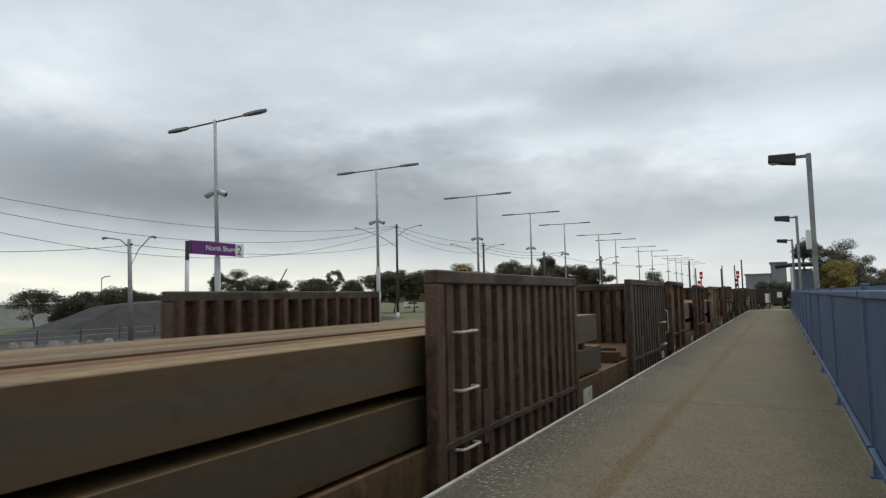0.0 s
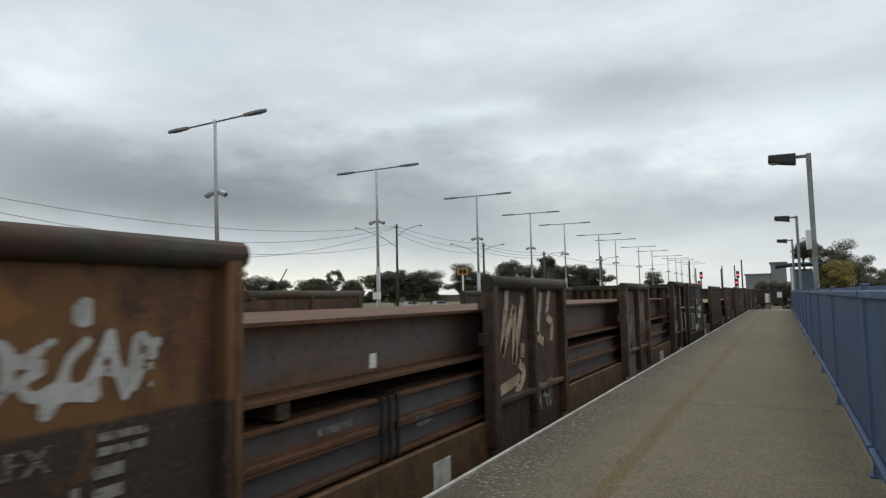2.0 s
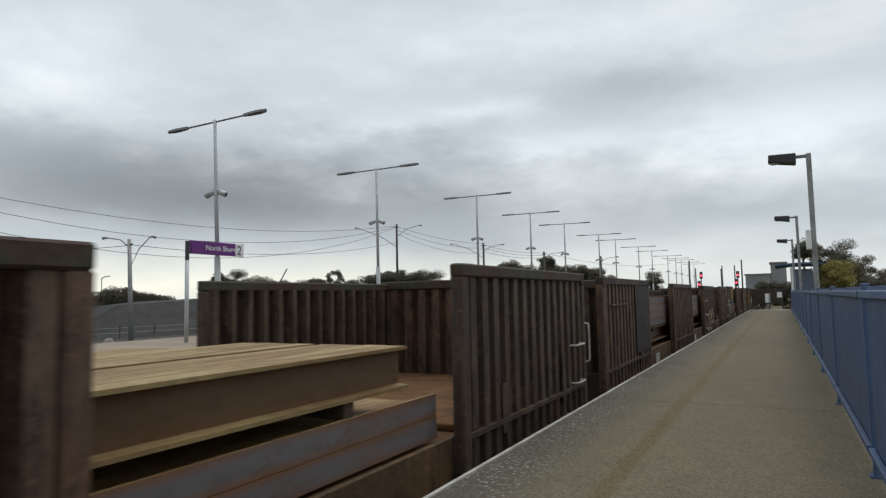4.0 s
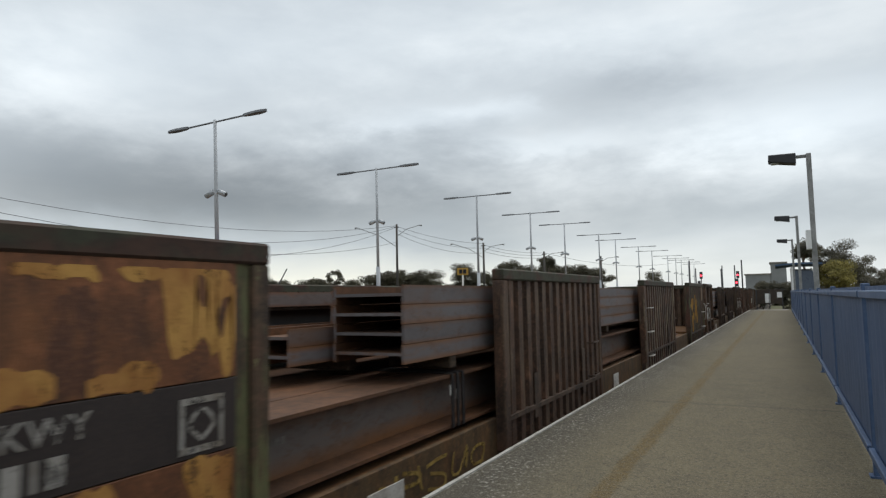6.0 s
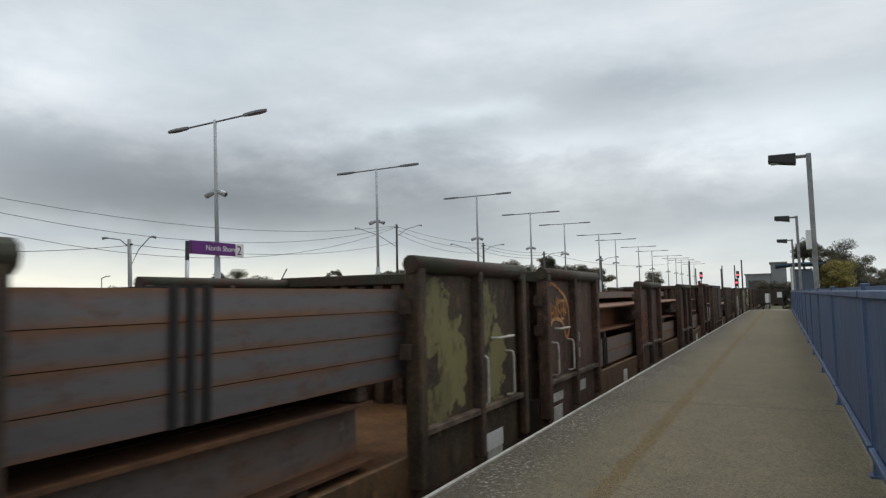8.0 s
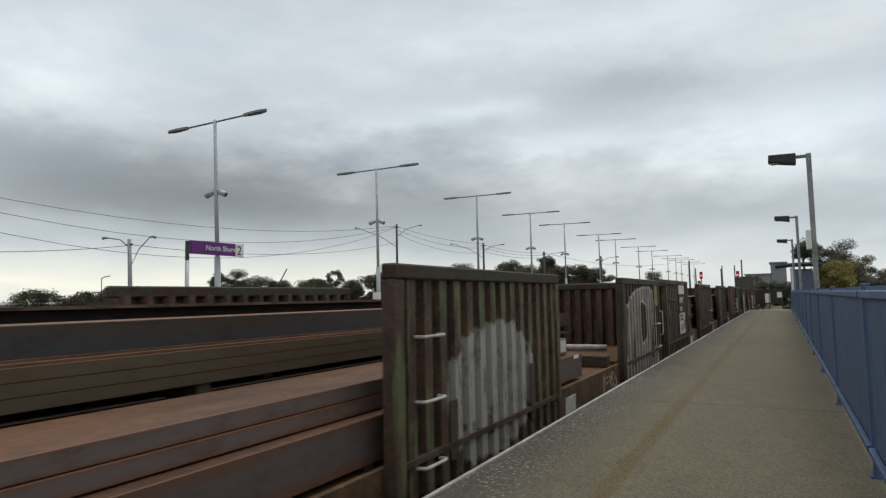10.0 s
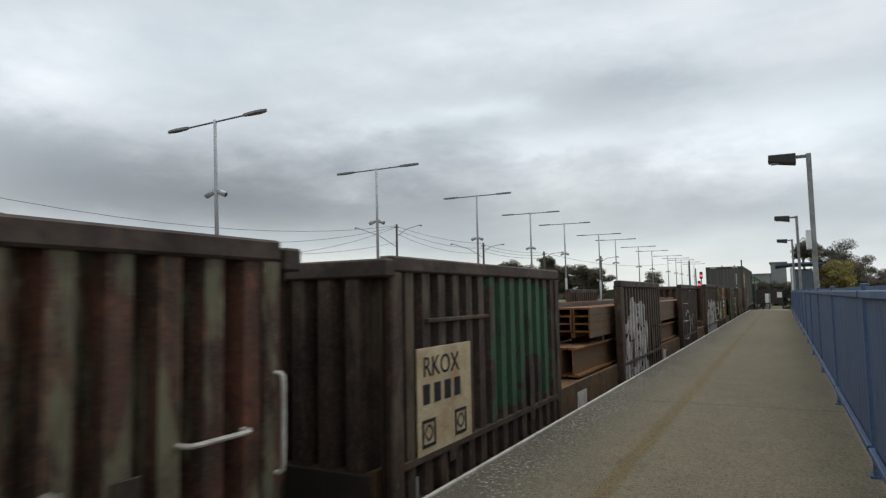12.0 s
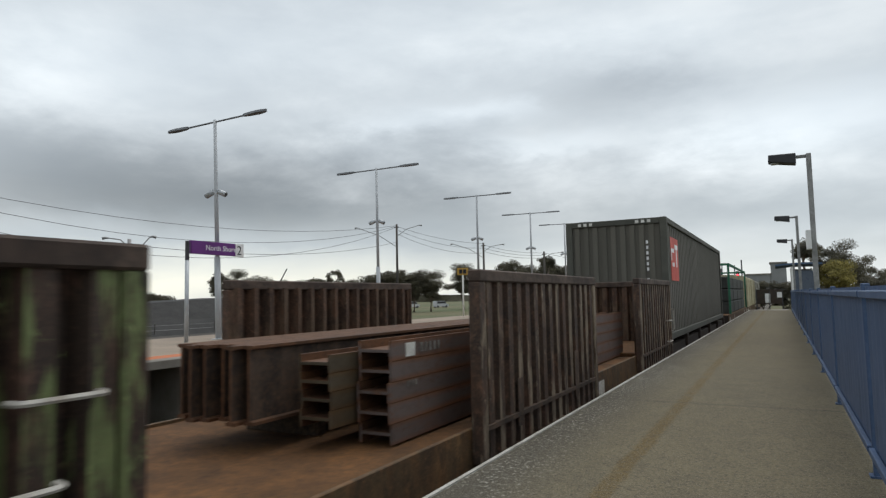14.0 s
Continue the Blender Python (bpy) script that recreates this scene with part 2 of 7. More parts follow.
M["timber"] = surface("timber", toned(srgb(108, 88, 66), 0.55), toned(srgb(76, 62, 50), 0.5), toned(srgb(56, 46, 38), 0.5), scale=6, stretch=(6, 1, 6))
M["strap"] = plain("strap", srgb(38, 34, 34), 0.6)


def banded(name, middle, rim, dark, grain=18):
    """Rolled steel: grey scale along the middle of a face, rust towards both rims."""
    w = Nodes(name)
    sep = w.node("ShaderNodeSeparateXYZ")
    w.link(w.co.outputs["Generated"], sep.inputs[0])
    broad, fine = w.noise(0.8, 6, 0.65, (1, 0.5, 2.5)), w.noise(grain, 4, 0.6, (1, 0.4, 1))
    d = w.m("MULTIPLY", w.m("ABSOLUTE", w.m("SUBTRACT", sep.outputs[2], 0.5)), 2.0)
    f = w.step(w.m("ADD", d, w.m("MULTIPLY", w.m("SUBTRACT", broad, 0.5), 1.6)), 0.42, 1.05)
    col = w.mix(f, middle, rim)
    col = w.mix(w.m("MULTIPLY", w.step(fine, 0.5, 0.72), 0.4), col, dark)
    col = w.mix(w.m("MULTIPLY", w.step(w.noise(0.35, 6, 0.75, (1, 0.6, 1)), 0.54, 0.66), 0.6), col, toned(rim, 0.8))
    col = w.mix(w.m("MULTIPLY", w.step(w.noise(6.0, 8, 0.8, (1, 0.5, 1)), 0.54, 0.62), 0.5), col, toned(rim, 0.6))
    col = w.mix(w.m("MULTIPLY", w.step(w.noise(3.0, 8, 0.8, (1, 0.3, 1)), 0.56, 0.66), 0.4), col, toned(rim, 1.2))
    hsv = w.node("ShaderNodeHueSaturation")
    w.link(col, hsv.inputs["Color"])
    w.link(w.m("MULTIPLY_ADD", w.info.outputs["Random"], 0.3, 0.85), hsv.inputs["Value"])
    w.bump(fine, 0.2, 0.004)
    return w.done(hsv.outputs[0], w.m("MULTIPLY_ADD", broad, 0.25, 0.5), 0.0, 0.4)


M["mill_steel"] = banded("mill_steel", toned(srgb(112, 102, 97), 1.1), toned(srgb(136, 92, 56), 0.95), toned(srgb(82, 68, 60), 0.78))
M["mill_blue"] = banded("mill_blue", toned(srgb(112, 107, 108), 0.8), toned(srgb(128, 90, 62), 0.78), toned(srgb(92, 84, 82), 0.64))
M["brown_steel"] = banded("brown_steel", toned(srgb(100, 89, 72), 0.62), toned(srgb(112, 86, 56), 0.6), toned(srgb(78, 64, 50), 0.54))
M["orange_steel"] = surface("orange_steel", toned(srgb(138, 90, 58), 0.8), toned(srgb(116, 78, 54), 0.8), toned(srgb(96, 68, 50), 0.8), scale=1.0, grain=20, rough=0.7, stretch=(1, 0.5, 2), mottle=0.3)
M["ochre_steel"] = surface("ochre_steel", toned(srgb(168, 146, 100), 0.78), toned(srgb(136, 106, 66), 0.72), toned(srgb(100, 74, 46), 0.7), scale=1.6, grain=14, rough=0.7, stretch=(2.5, 0.5, 2), lo=0.42, hi=0.62, mottle=0.2)
M["dark_steel"] = banded("dark_steel", toned(srgb(84, 82, 82), 0.55), toned(srgb(92, 72, 58), 0.5), toned(srgb(60, 54, 50), 0.5))
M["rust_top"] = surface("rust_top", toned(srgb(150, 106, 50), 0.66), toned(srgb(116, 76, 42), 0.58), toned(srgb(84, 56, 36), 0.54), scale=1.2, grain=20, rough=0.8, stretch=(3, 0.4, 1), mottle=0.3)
M["tan_steel"] = banded("tan_steel", toned(srgb(118, 92, 66), 0.66), toned(srgb(132, 86, 48), 0.66), toned(srgb(84, 62, 44), 0.56))
M["mill_rust"] = banded("mill_rust", toned(srgb(108, 96, 92), 0.8), toned(srgb(126, 84, 58), 0.74), toned(srgb(84, 68, 60), 0.58))
# tan for slab tops, lighter and warmer than the brown_steel on their sides
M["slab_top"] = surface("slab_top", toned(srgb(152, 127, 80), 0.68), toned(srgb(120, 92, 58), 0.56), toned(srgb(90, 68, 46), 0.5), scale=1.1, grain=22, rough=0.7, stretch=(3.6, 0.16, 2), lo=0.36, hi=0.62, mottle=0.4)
M["grey_tan"] = banded("grey_tan", toned(srgb(116, 100, 82), 0.74), toned(srgb(138, 92, 54), 0.7), toned(srgb(88, 72, 56), 0.62))
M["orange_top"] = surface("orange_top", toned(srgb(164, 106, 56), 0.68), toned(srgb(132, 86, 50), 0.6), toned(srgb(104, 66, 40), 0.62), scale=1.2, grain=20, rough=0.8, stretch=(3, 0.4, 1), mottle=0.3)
# darker than flange_rust, for the inner faces and edges of stacked H-beams
M["seam_dark_rust"] = surface("seam_dark_rust", toned(srgb(104, 74, 54), 0.42), toned(srgb(78, 58, 46), 0.4), toned(srgb(60, 46, 40), 0.4), scale=2.0, grain=25, rough=0.8, stretch=(1, 0.6, 1), mottle=0.35)
M["flange_rust"] = surface("flange_rust", toned(srgb(124, 84, 55), 0.66), toned(srgb(98, 69, 49), 0.62), toned(srgb(74, 54, 43), 0.56), scale=2.0, grain=25, rough=0.75, stretch=(1, 0.6, 1), mottle=0.35)


# ------------------------------------------------------------------ mesh helpers
def mesh_object(name, bm, material, parent=None, m=None):
    data = bpy.data.meshes.new(name)
    bm.normal_update()
    bm.to_mesh(data)
    bm.free()
    for one in (material if isinstance(material, (list, tuple)) else [material]):
        data.materials.append(one)
    ob = new(name, data)
    if parent is not None:
        ob.parent = parent
    if m is not None:
        ob.matrix_basis = m
    return ob


def part(name, bm, material, parent, label="", m=None):
    ob = mesh_object(name, bm, material, parent, m)
    return tagged(ob, label) if label else ob


def thing(name, label, category, group="", m=None, kind=""):
    ob = new(name)
    ob.empty_display_size = 0.3
    if m is not None:
        ob.matrix_basis = m
    return tagged(ob, label, category, group, kind)


def box(bm, x0, x1, y0, y1, z0, z1, bevel=0.0, slot=0):
    """An axis-aligned block, with edges cut off by bevel."""
    vs = [bm.verts.new((x, y, z)) for x in (x0, x1) for y in (y0, y1) for z in (z0, z1)]
    fs = [bm.faces.new([vs[i] for i in q]) for q in ((0, 1, 3, 2), (4, 6, 7, 5), (0, 4, 5, 1), (2, 3, 7, 6), (0, 2, 6, 4), (1, 5, 7, 3))]
    for f in fs:
        f.material_index = slot
    if bevel:
        edges = list({e for f in fs for e in f.edges})
        bmesh.ops.bevel(bm, geom=edges, offset=bevel, segments=1, affect="EDGES")
    return bm


def tube(bm, points, r, seg=8, caps=True, r1=None):
    """A round bar along points, tapering to r1."""
    pts = [Vector(p) for p in points]
    rings = []
    for i, p in enumerate(pts):
        d = (pts[min(i + 1, len(pts) - 1)] - pts[max(i - 1, 0)]).normalized()
        ref = Vector((0, 0, 1)) if abs(d.z) < 0.9 else Vector((1, 0, 0))
        a = d.cross(ref).normalized()
        b = d.cross(a)
        rr = r if r1 is None else r + (r1 - r) * i / (len(pts) - 1)
        rings.append([bm.verts.new(p + a * math.cos(t) * rr + b * math.sin(t) * rr) for t in (2 * math.pi * k / seg for k in range(seg))])
    for q, s in zip(rings, rings[1:]):
        for k in range(seg):
            f = bm.faces.new((q[k], q[(k + 1) % seg], s[(k + 1) % seg], s[k]))
            f.smooth = seg > 6
    if caps:
        bm.faces.new(rings[0][::-1])
        bm.faces.new(rings[-1])
    return bm


def prism(bm, profile, y0, y1, slots=None):
    """Sweeps a closed (x, z) outline from y0 to y1, with ends."""
    a = [bm.verts.new((x, y0, z)) for x, z in profile]
    b = [bm.verts.new((x, y1, z)) for x, z in profile]
    n = len(profile)
    for i in range(n):
        f = bm.faces.new((a[i], a[(i + 1) % n], b[(i + 1) % n], b[i]))
        if slots:
            f.material_index = slots[i]
    for ends in (a[::-1], b):
        f = bm.faces.new(ends)
        if slots:
            f.material_index = max(slots)
    return bm


def B():
    return bmesh.new()


# ------------------------------------------------------------------ ground, tracks and platforms
TRACK = -3.54
FAR_TRACK = -9.40
RAIL_TOP = -1.10


def build_ground():
    bm = B()
    xs = [-2500, -400, -120, -60, -30, -18, 8, 30, 120, 400, 2500]
    ys = [-2500, -300, -60, 0, 40, 90, 200, 500, 2500]
    grid = [[bm.verts.new((x, y, -1.62)) for y in ys] for x in xs]
    for i in range(len(xs) - 1):
        for j in range(len(ys) - 1):
            bm.faces.new((grid[i][j], grid[i + 1][j], grid[i + 1][j + 1], grid[i][j + 1]))
    w = Nodes("ground_grass")
    big, mid, fine = w.noise(0.05, 5), w.noise(1.3, 5), w.noise(25.0, 3)
    c = w.mix(w.step(big, 0.4, 0.62), srgb(84, 92, 56), srgb(106, 98, 72))
    c = w.mix(w.m("MULTIPLY", w.step(mid, 0.5, 0.7), 0.6), c, srgb(70, 82, 44))
    c = w.mix(w.m("MULTIPLY", fine, 0.4), c, srgb(60, 66, 40))
    w.bump(fine, 0.6, 0.03)
    ob = mesh_object("ground", bm, w.done(c, 0.95))
    tagged(ob, "flat grassy ground beyond the railway", "ground", kind="structure")

    # ballast bed under both tracks
    bm = B()
    prism(bm, [(-11.0, -1.62), (-2.0, -1.62), (-2.0, -1.30), (-11.0, -1.30)], -60, 400)
    tagged(mesh_object("ballast_bed", bm, M["ballast"]), "grey-brown ballast bed under the two tracks", "ballast", kind="structure")
    for cx in (TRACK, FAR_TRACK):
        tr = thing("railway_track", "pair of steel rails on concrete sleepers in ballast", "track", kind="structure")
        for s in (-1, 1):
            bm = B()
            u = cx + s * 0.755
            prism(bm, [(u - 0.07, -1.26), (u + 0.07, -1.26), (u + 0.012, -1.22), (u + 0.012, -1.14), (u + 0.036, -1.13), (u + 0.036, RAIL_TOP),
                       (u - 0.036, RAIL_TOP), (u - 0.036, -1.13), (u - 0.012, -1.14), (u - 0.012, -1.22)], -60, 400)
            part("rail", bm, M["rail_steel"], tr)
        bm = B()
        for k in range(300):
            y = -20 + k * 0.68
            box(bm, cx - 1.25, cx + 1.25, y, y + 0.24, -1.34, -1.262)
        tagged(part("sleepers", bm, M["concrete"], tr), kind="stuff")


def asphalt_material():
    w = Nodes("platform_asphalt")
    big, mid = w.noise(0.5, 5, 0.6, (1, 0.4, 1)), w.noise(3.5, 6, 0.65)
    grit, fine = w.noise(38.0, 5, 0.8), w.noise(95.0, 3, 0.7)
    sep = w.node("ShaderNodeSeparateXYZ")
    w.link(w.co.outputs["Object"], sep.inputs[0])
    x = sep.outputs[0]
    c = w.mix(w.step(big, 0.35, 0.65), toned(srgb(116, 107, 86), 0.73), toned(srgb(130, 120, 96), 0.73))
    c = w.mix(w.m("MULTIPLY", w.step(mid, 0.46, 0.66), 0.4), c, toned(srgb(98, 92, 78), 0.73))
    # worn, stony strip next to the edge
    strip = w.m("SUBTRACT", 1.0, w.step(w.m("ADD", x, w.m("MULTIPLY", mid, 0.35)), -1.50, -1.05))
    stones = w.m("MULTIPLY", w.step(w.noise(30.0, 5, 0.8, (1, 0.8, 1)), 0.55, 0.60), w.step(w.noise(2.2, 4, 0.6, (1, 0.7, 1)), 0.36, 0.56))
    c = w.mix(w.m("MULTIPLY", strip, 0.85), c, toned(srgb(82, 78, 70), 0.73))
    c = w.mix(w.m("MULTIPLY", w.m("MULTIPLY", strip, stones), 0.85), c, toned(srgb(206, 202, 192), 0.8))
    # faded yellow line
    off = w.m("ABSOLUTE", w.m("SUBTRACT", w.m("ADD", x, w.m("MULTIPLY", w.m("SUBTRACT", mid, 0.5), 0.07)), -0.99))
    line = w.m("MULTIPLY", w.m("SUBTRACT", 1.0, w.step(off, 0.04, 0.075)), w.step(w.noise(2.0, 6, 0.75), 0.30, 0.48))
    c = w.mix(w.m("MULTIPLY", line, 0.73), c, toned(srgb(116, 95, 50), 0.73))
    # old transverse joints
    for jy in (2.2, 7.15, 12.6, 19.0, 27.0, 36.0):
        j = w.m("ABSOLUTE", w.m("SUBTRACT", w.m("ADD", sep.outputs[1], w.m("MULTIPLY", mid, 0.16)), jy + 0.08))
        c = w.mix(w.m("MULTIPLY", w.m("SUBTRACT", 1.0, w.step(j, 0.02, 0.07)), 0.45), c, toned(srgb(78, 72, 60), 0.73))
    c = w.mix(w.m("MULTIPLY", w.step(grit, 0.48, 0.60), 0.62), c, toned(srgb(72, 68, 58), 0.73))
    c = w.mix(w.m("MULTIPLY", w.step(fine, 0.52, 0.66), 0.58), c, toned(srgb(176, 168, 150), 0.73))
    w.bump(w.m("ADD", grit, fine), 0.8, 0.008)
    return w.done(c, 0.9, 0, 0.3)


M["asphalt"] = asphalt_material()
EDGE = -1.885


def build_platforms():
    # the near platform ends in a ramp
    bm = B()
    side = [(-40, 0.0), (45.5, 0.0), (52, -1.1), (52, -1.62), (-40, -1.62)]
    a = [bm.verts.new((EDGE + 0.03, y, z)) for y, z in side]
    b = [bm.verts.new((0.62, y, z)) for y, z in side]
    for i in range(5):
        bm.faces.new((a[i], a[(i + 1) % 5], b[(i + 1) % 5], b[i]))
    bm.faces.new(a)
    bm.faces.new(b[::-1])
    bmesh.ops.recalc_face_normals(bm, faces=bm.faces[:])
    near = tagged(mesh_object("platform_near", bm, M["asphalt"]), "worn asphalt railway platform with a faded yellow line", "platform", kind="structure")
    bm = B()
    box(bm, EDGE, EDGE + 0.028, -40, 45.5, -0.30, -0.004)
    part("platform_coping", bm, M["concrete"], near, "grey concrete edge")
    bm = B()
    box(bm, EDGE - 0.006, EDGE + 0.022, -40, 45.5, -0.05, 0.006)
    part("edge_line", bm, M["coping"], near, "white painted edge")
    bm = B()
    box(bm, EDGE + 0.3, 0.3, 43.6, 45.3, 0.001, 0.012)
    part("end_slab", bm, M["concrete"], near, "pale concrete slab")
    bm = B()
    box(bm, EDGE + 0.25, EDGE + 0.35, -40, 50, -1.5, -0.2)
    part("platform_wall", bm, M["concrete"], near)

    # the far platform stands on a wall with openings
    bm = B()
    box(bm, -18.2, -11.12, -40, 150, -0.14, 0.0)
    tan = surface("far_paving", srgb(150, 134, 116), srgb(132, 118, 104), srgb(112, 102, 92), scale=0.6, grain=30)
    far = tagged(mesh_object("platform_far", bm, tan), "paved second platform across the tracks", "platform", kind="structure")
    bm = B()
    box(bm, -11.5, -11.05, -40, 150, -0.16, 0.012, 0.01)
    part("far_coping", bm, M["concrete"], far)
    bm = B()
    box(bm, -12.1, -11.5, -40, 150, 0.002, 0.012)
    part("tactile_strip", bm, surface("tactile_orange", srgb(196, 110, 62), srgb(176, 98, 58)), far, "orange tactile strip")
    bm = B()
    box(bm, -18.0, -12.6, -40, 150, -1.5, -0.14)
    part("far_wall", bm, M["concrete"], far)
    for k in range(30):
        bm = B()
        y = -6 + k * 3.1
        box(bm, -12.6, -11.2, y, y + 0.5, -1.5, -0.16)
        part("support_pier", bm, M["concrete"], far)


build_ground()
build_platforms()


# ------------------------------------------------------------------ blue fence along the platform
FENCE_X = 0.46
FENCE_TOP = 1.19


def build_fence():
    fence = thing("platform_fence", "blue painted steel panel fence along the platform", "fence")
    post_bm = B()
    box(post_bm, -0.024, 0.024, -0.024, 0.024, 0, FENCE_TOP, 0.005)
    box(post_bm, -0.045, 0.045, -0.045, 0.045, 0.002, 0.014)
    first = part("post", post_bm, M["fence_blue"], fence, m=pose(FENCE_X, 4.75, 0))
    step = 2.86
    ys = [4.75 + step * k for k in range(-3, 14)]
    slat_bm = B()
    prism(slat_bm, [(-0.010, 0.06), (0.010, 0.06), (0.010, FENCE_TOP - 0.02), (-0.010, FENCE_TOP - 0.02)], -0.049, 0.049)
    slat = bpy.data.meshes.new("slat")
    slat_bm.to_mesh(slat)
    slat_bm.free()
    slat.materials.append(M["fence_blue"])
    for y in ys:
        if abs(y - 4.75) > 0.1:
            o = new("post", first.data)
            o.parent, o.matrix_basis = fence, pose(FENCE_X, y, 0)
    for y in ys[:-1]:
        for z in (0.14, FENCE_TOP - 0.09):
            bm = B()
            box(bm, -0.045, -0.012, 0.035, step - 0.035, z, z + 0.045, 0.005)
            part("rail", bm, M["fence_blue"], fence, m=pose(FENCE_X, y, 0))
        near = -4 < y < 24
        n = 27
        if near:
            for k in range(n):
                o = new("slat", slat)
                o.parent, o.matrix_basis = fence, pose(FENCE_X + 0.002, y + 0.08 + 0.1 * k + 0.04, 0, 0, 0, (2, -2)[k % 2])
        else:
            bm = B()
            for k in range(n):
                box(bm, -0.01, 0.01, y + 0.08 + 0.1 * k - 0.01, y + 0.08 + 0.1 * k + 0.089, 0.06, FENCE_TOP - 0.02)
            tagged(part("far_slats", bm, M["fence_blue"], fence, m=pose(FENCE_X, 0, 0)), kind="stuff")


build_fence()


# ------------------------------------------------------------------ the train
def travelled(t):
    """Metres the train has come towards the camera by t seconds."""
    return 16.14065 * t + 0.04964 * (t * t - 14 * t)


RIDERS = []


def ride(ob, s):
    """Notes that ob, at s metres down the train, moves with it."""
    ob.location = (TRACK, s, 0)
    RIDERS.append((ob, s, 0.0, 0.0))
    return ob


HALF = 1.42
DECK = 0.09
LOW = -0.42
DARK_SHEETS = [
    weathered("sheet_brown", srgb(74, 58, 49), srgb(90, 66, 52), GRIME, amount=0.5, ribs=srgb(98, 82, 68)),
    weathered("sheet_dark", srgb(60, 50, 45), srgb(78, 60, 48), GRIME, amount=0.4, ribs=srgb(88, 76, 64)),
    weathered("sheet_olive", srgb(74, 66, 52), srgb(80, 60, 48), GRIME, amount=0.5, ribs=srgb(98, 102, 70)),
]


def rib_line(length):
    """The (y, x) run of a sheet's upright hat ribs."""
    ribs = max(4, round(length / 0.238))
    pitch = (length - 0.16) / ribs
    line = [(0.0, 0.02)]
    y = 0.08
    for k in range(ribs):
        line += [(y + 0.02 * pitch, -0.075), (y + 0.28 * pitch, -0.075), (y + 0.42 * pitch, 0.03), (y + 0.88 * pitch, 0.03)]
        y += pitch
    return line + [(y + 0.01, -0.075), (length, 0.02)]


def corrugated(length, top, flip=1, posts=True):
    """A sheet with upright hat ribs; x points out of the wagon, y runs along it."""
    bm = B()
    line = rib_line(length)
    z0, z1 = -0.14, top - 0.08
    rows = []
    for d in (0.0, -0.008):
        rows.append([[bm.verts.new((flip * (x + d), yy, z)) for z in (z0, z1)] for yy, x in line])
    for r, row in enumerate(rows):
        for p, q in zip(row, row[1:]):
            bm.faces.new((p[0], q[0], q[1], p[1]) if (r == 0) == (flip > 0) else (p[0], p[1], q[1], q[0]))
    f, k = rows
    for i in range(len(line) - 1):
        bm.faces.new((f[i][1], f[i + 1][1], k[i + 1][1], k[i][1]))
        bm.faces.new((f[i][0], k[i][0], k[i + 1][0], f[i + 1][0]))
    return bm


def side_panel_corrugated(wagon, s0, length, top, side, sheet, rail):
    m = pose(side * (HALF - 0.045), s0, 0)
    p = part("side_panel", corrugated(length, top, side), sheet, wagon, m=m)
    bm = B()
    box(bm, -0.055, 0.055, -0.01, length + 0.01, top - 0.10, top, 0.012)
    part("top_rail", bm, rail, p)
    for y, wide in ((-0.012, 0.125), (length - 0.098, 0.11)):
        bm = B()
        box(bm, -0.05, 0.05, y, y + wide, -0.16, top - 0.10, 0.01)
        part("post", bm, sheet, p)
    bm = B()
    box(bm, *sorted((side * 0.0, side * 0.05)), 0.1, length - 0.1, 0.085, 0.125)
    part("bottom_rail", bm, M["frame_rust"], p)
    # worn foot plates welded low on the ribs
    for k, y in enumerate((length * 0.22, length * 0.72)):
        bm = B()
        box(bm, *sorted((side * 0.036, side * 0.046)), y, y + 0.12, 0.0, 0.42 + 0.1 * k, 0.004)
        part("foot_plate", bm, M["frame_rust"], p)
    return p


def end_wall(wagon, s, top, facing, sheet, rail, width=2 * HALF - 0.07):
    """The closed end of a wagon; facing -1 looks towards the front."""
    p = part("end_wall", corrugated(width, top, -1), sheet, wagon, m=pose(width / 2, s, 0, 0, 0, 90))
    bm = B()
    box(bm, -0.06, 0.06, -0.05, width + 0.05, top - 0.11, top + 0.004, 0.012)
    part("top_rail", bm, rail, p)
    return p


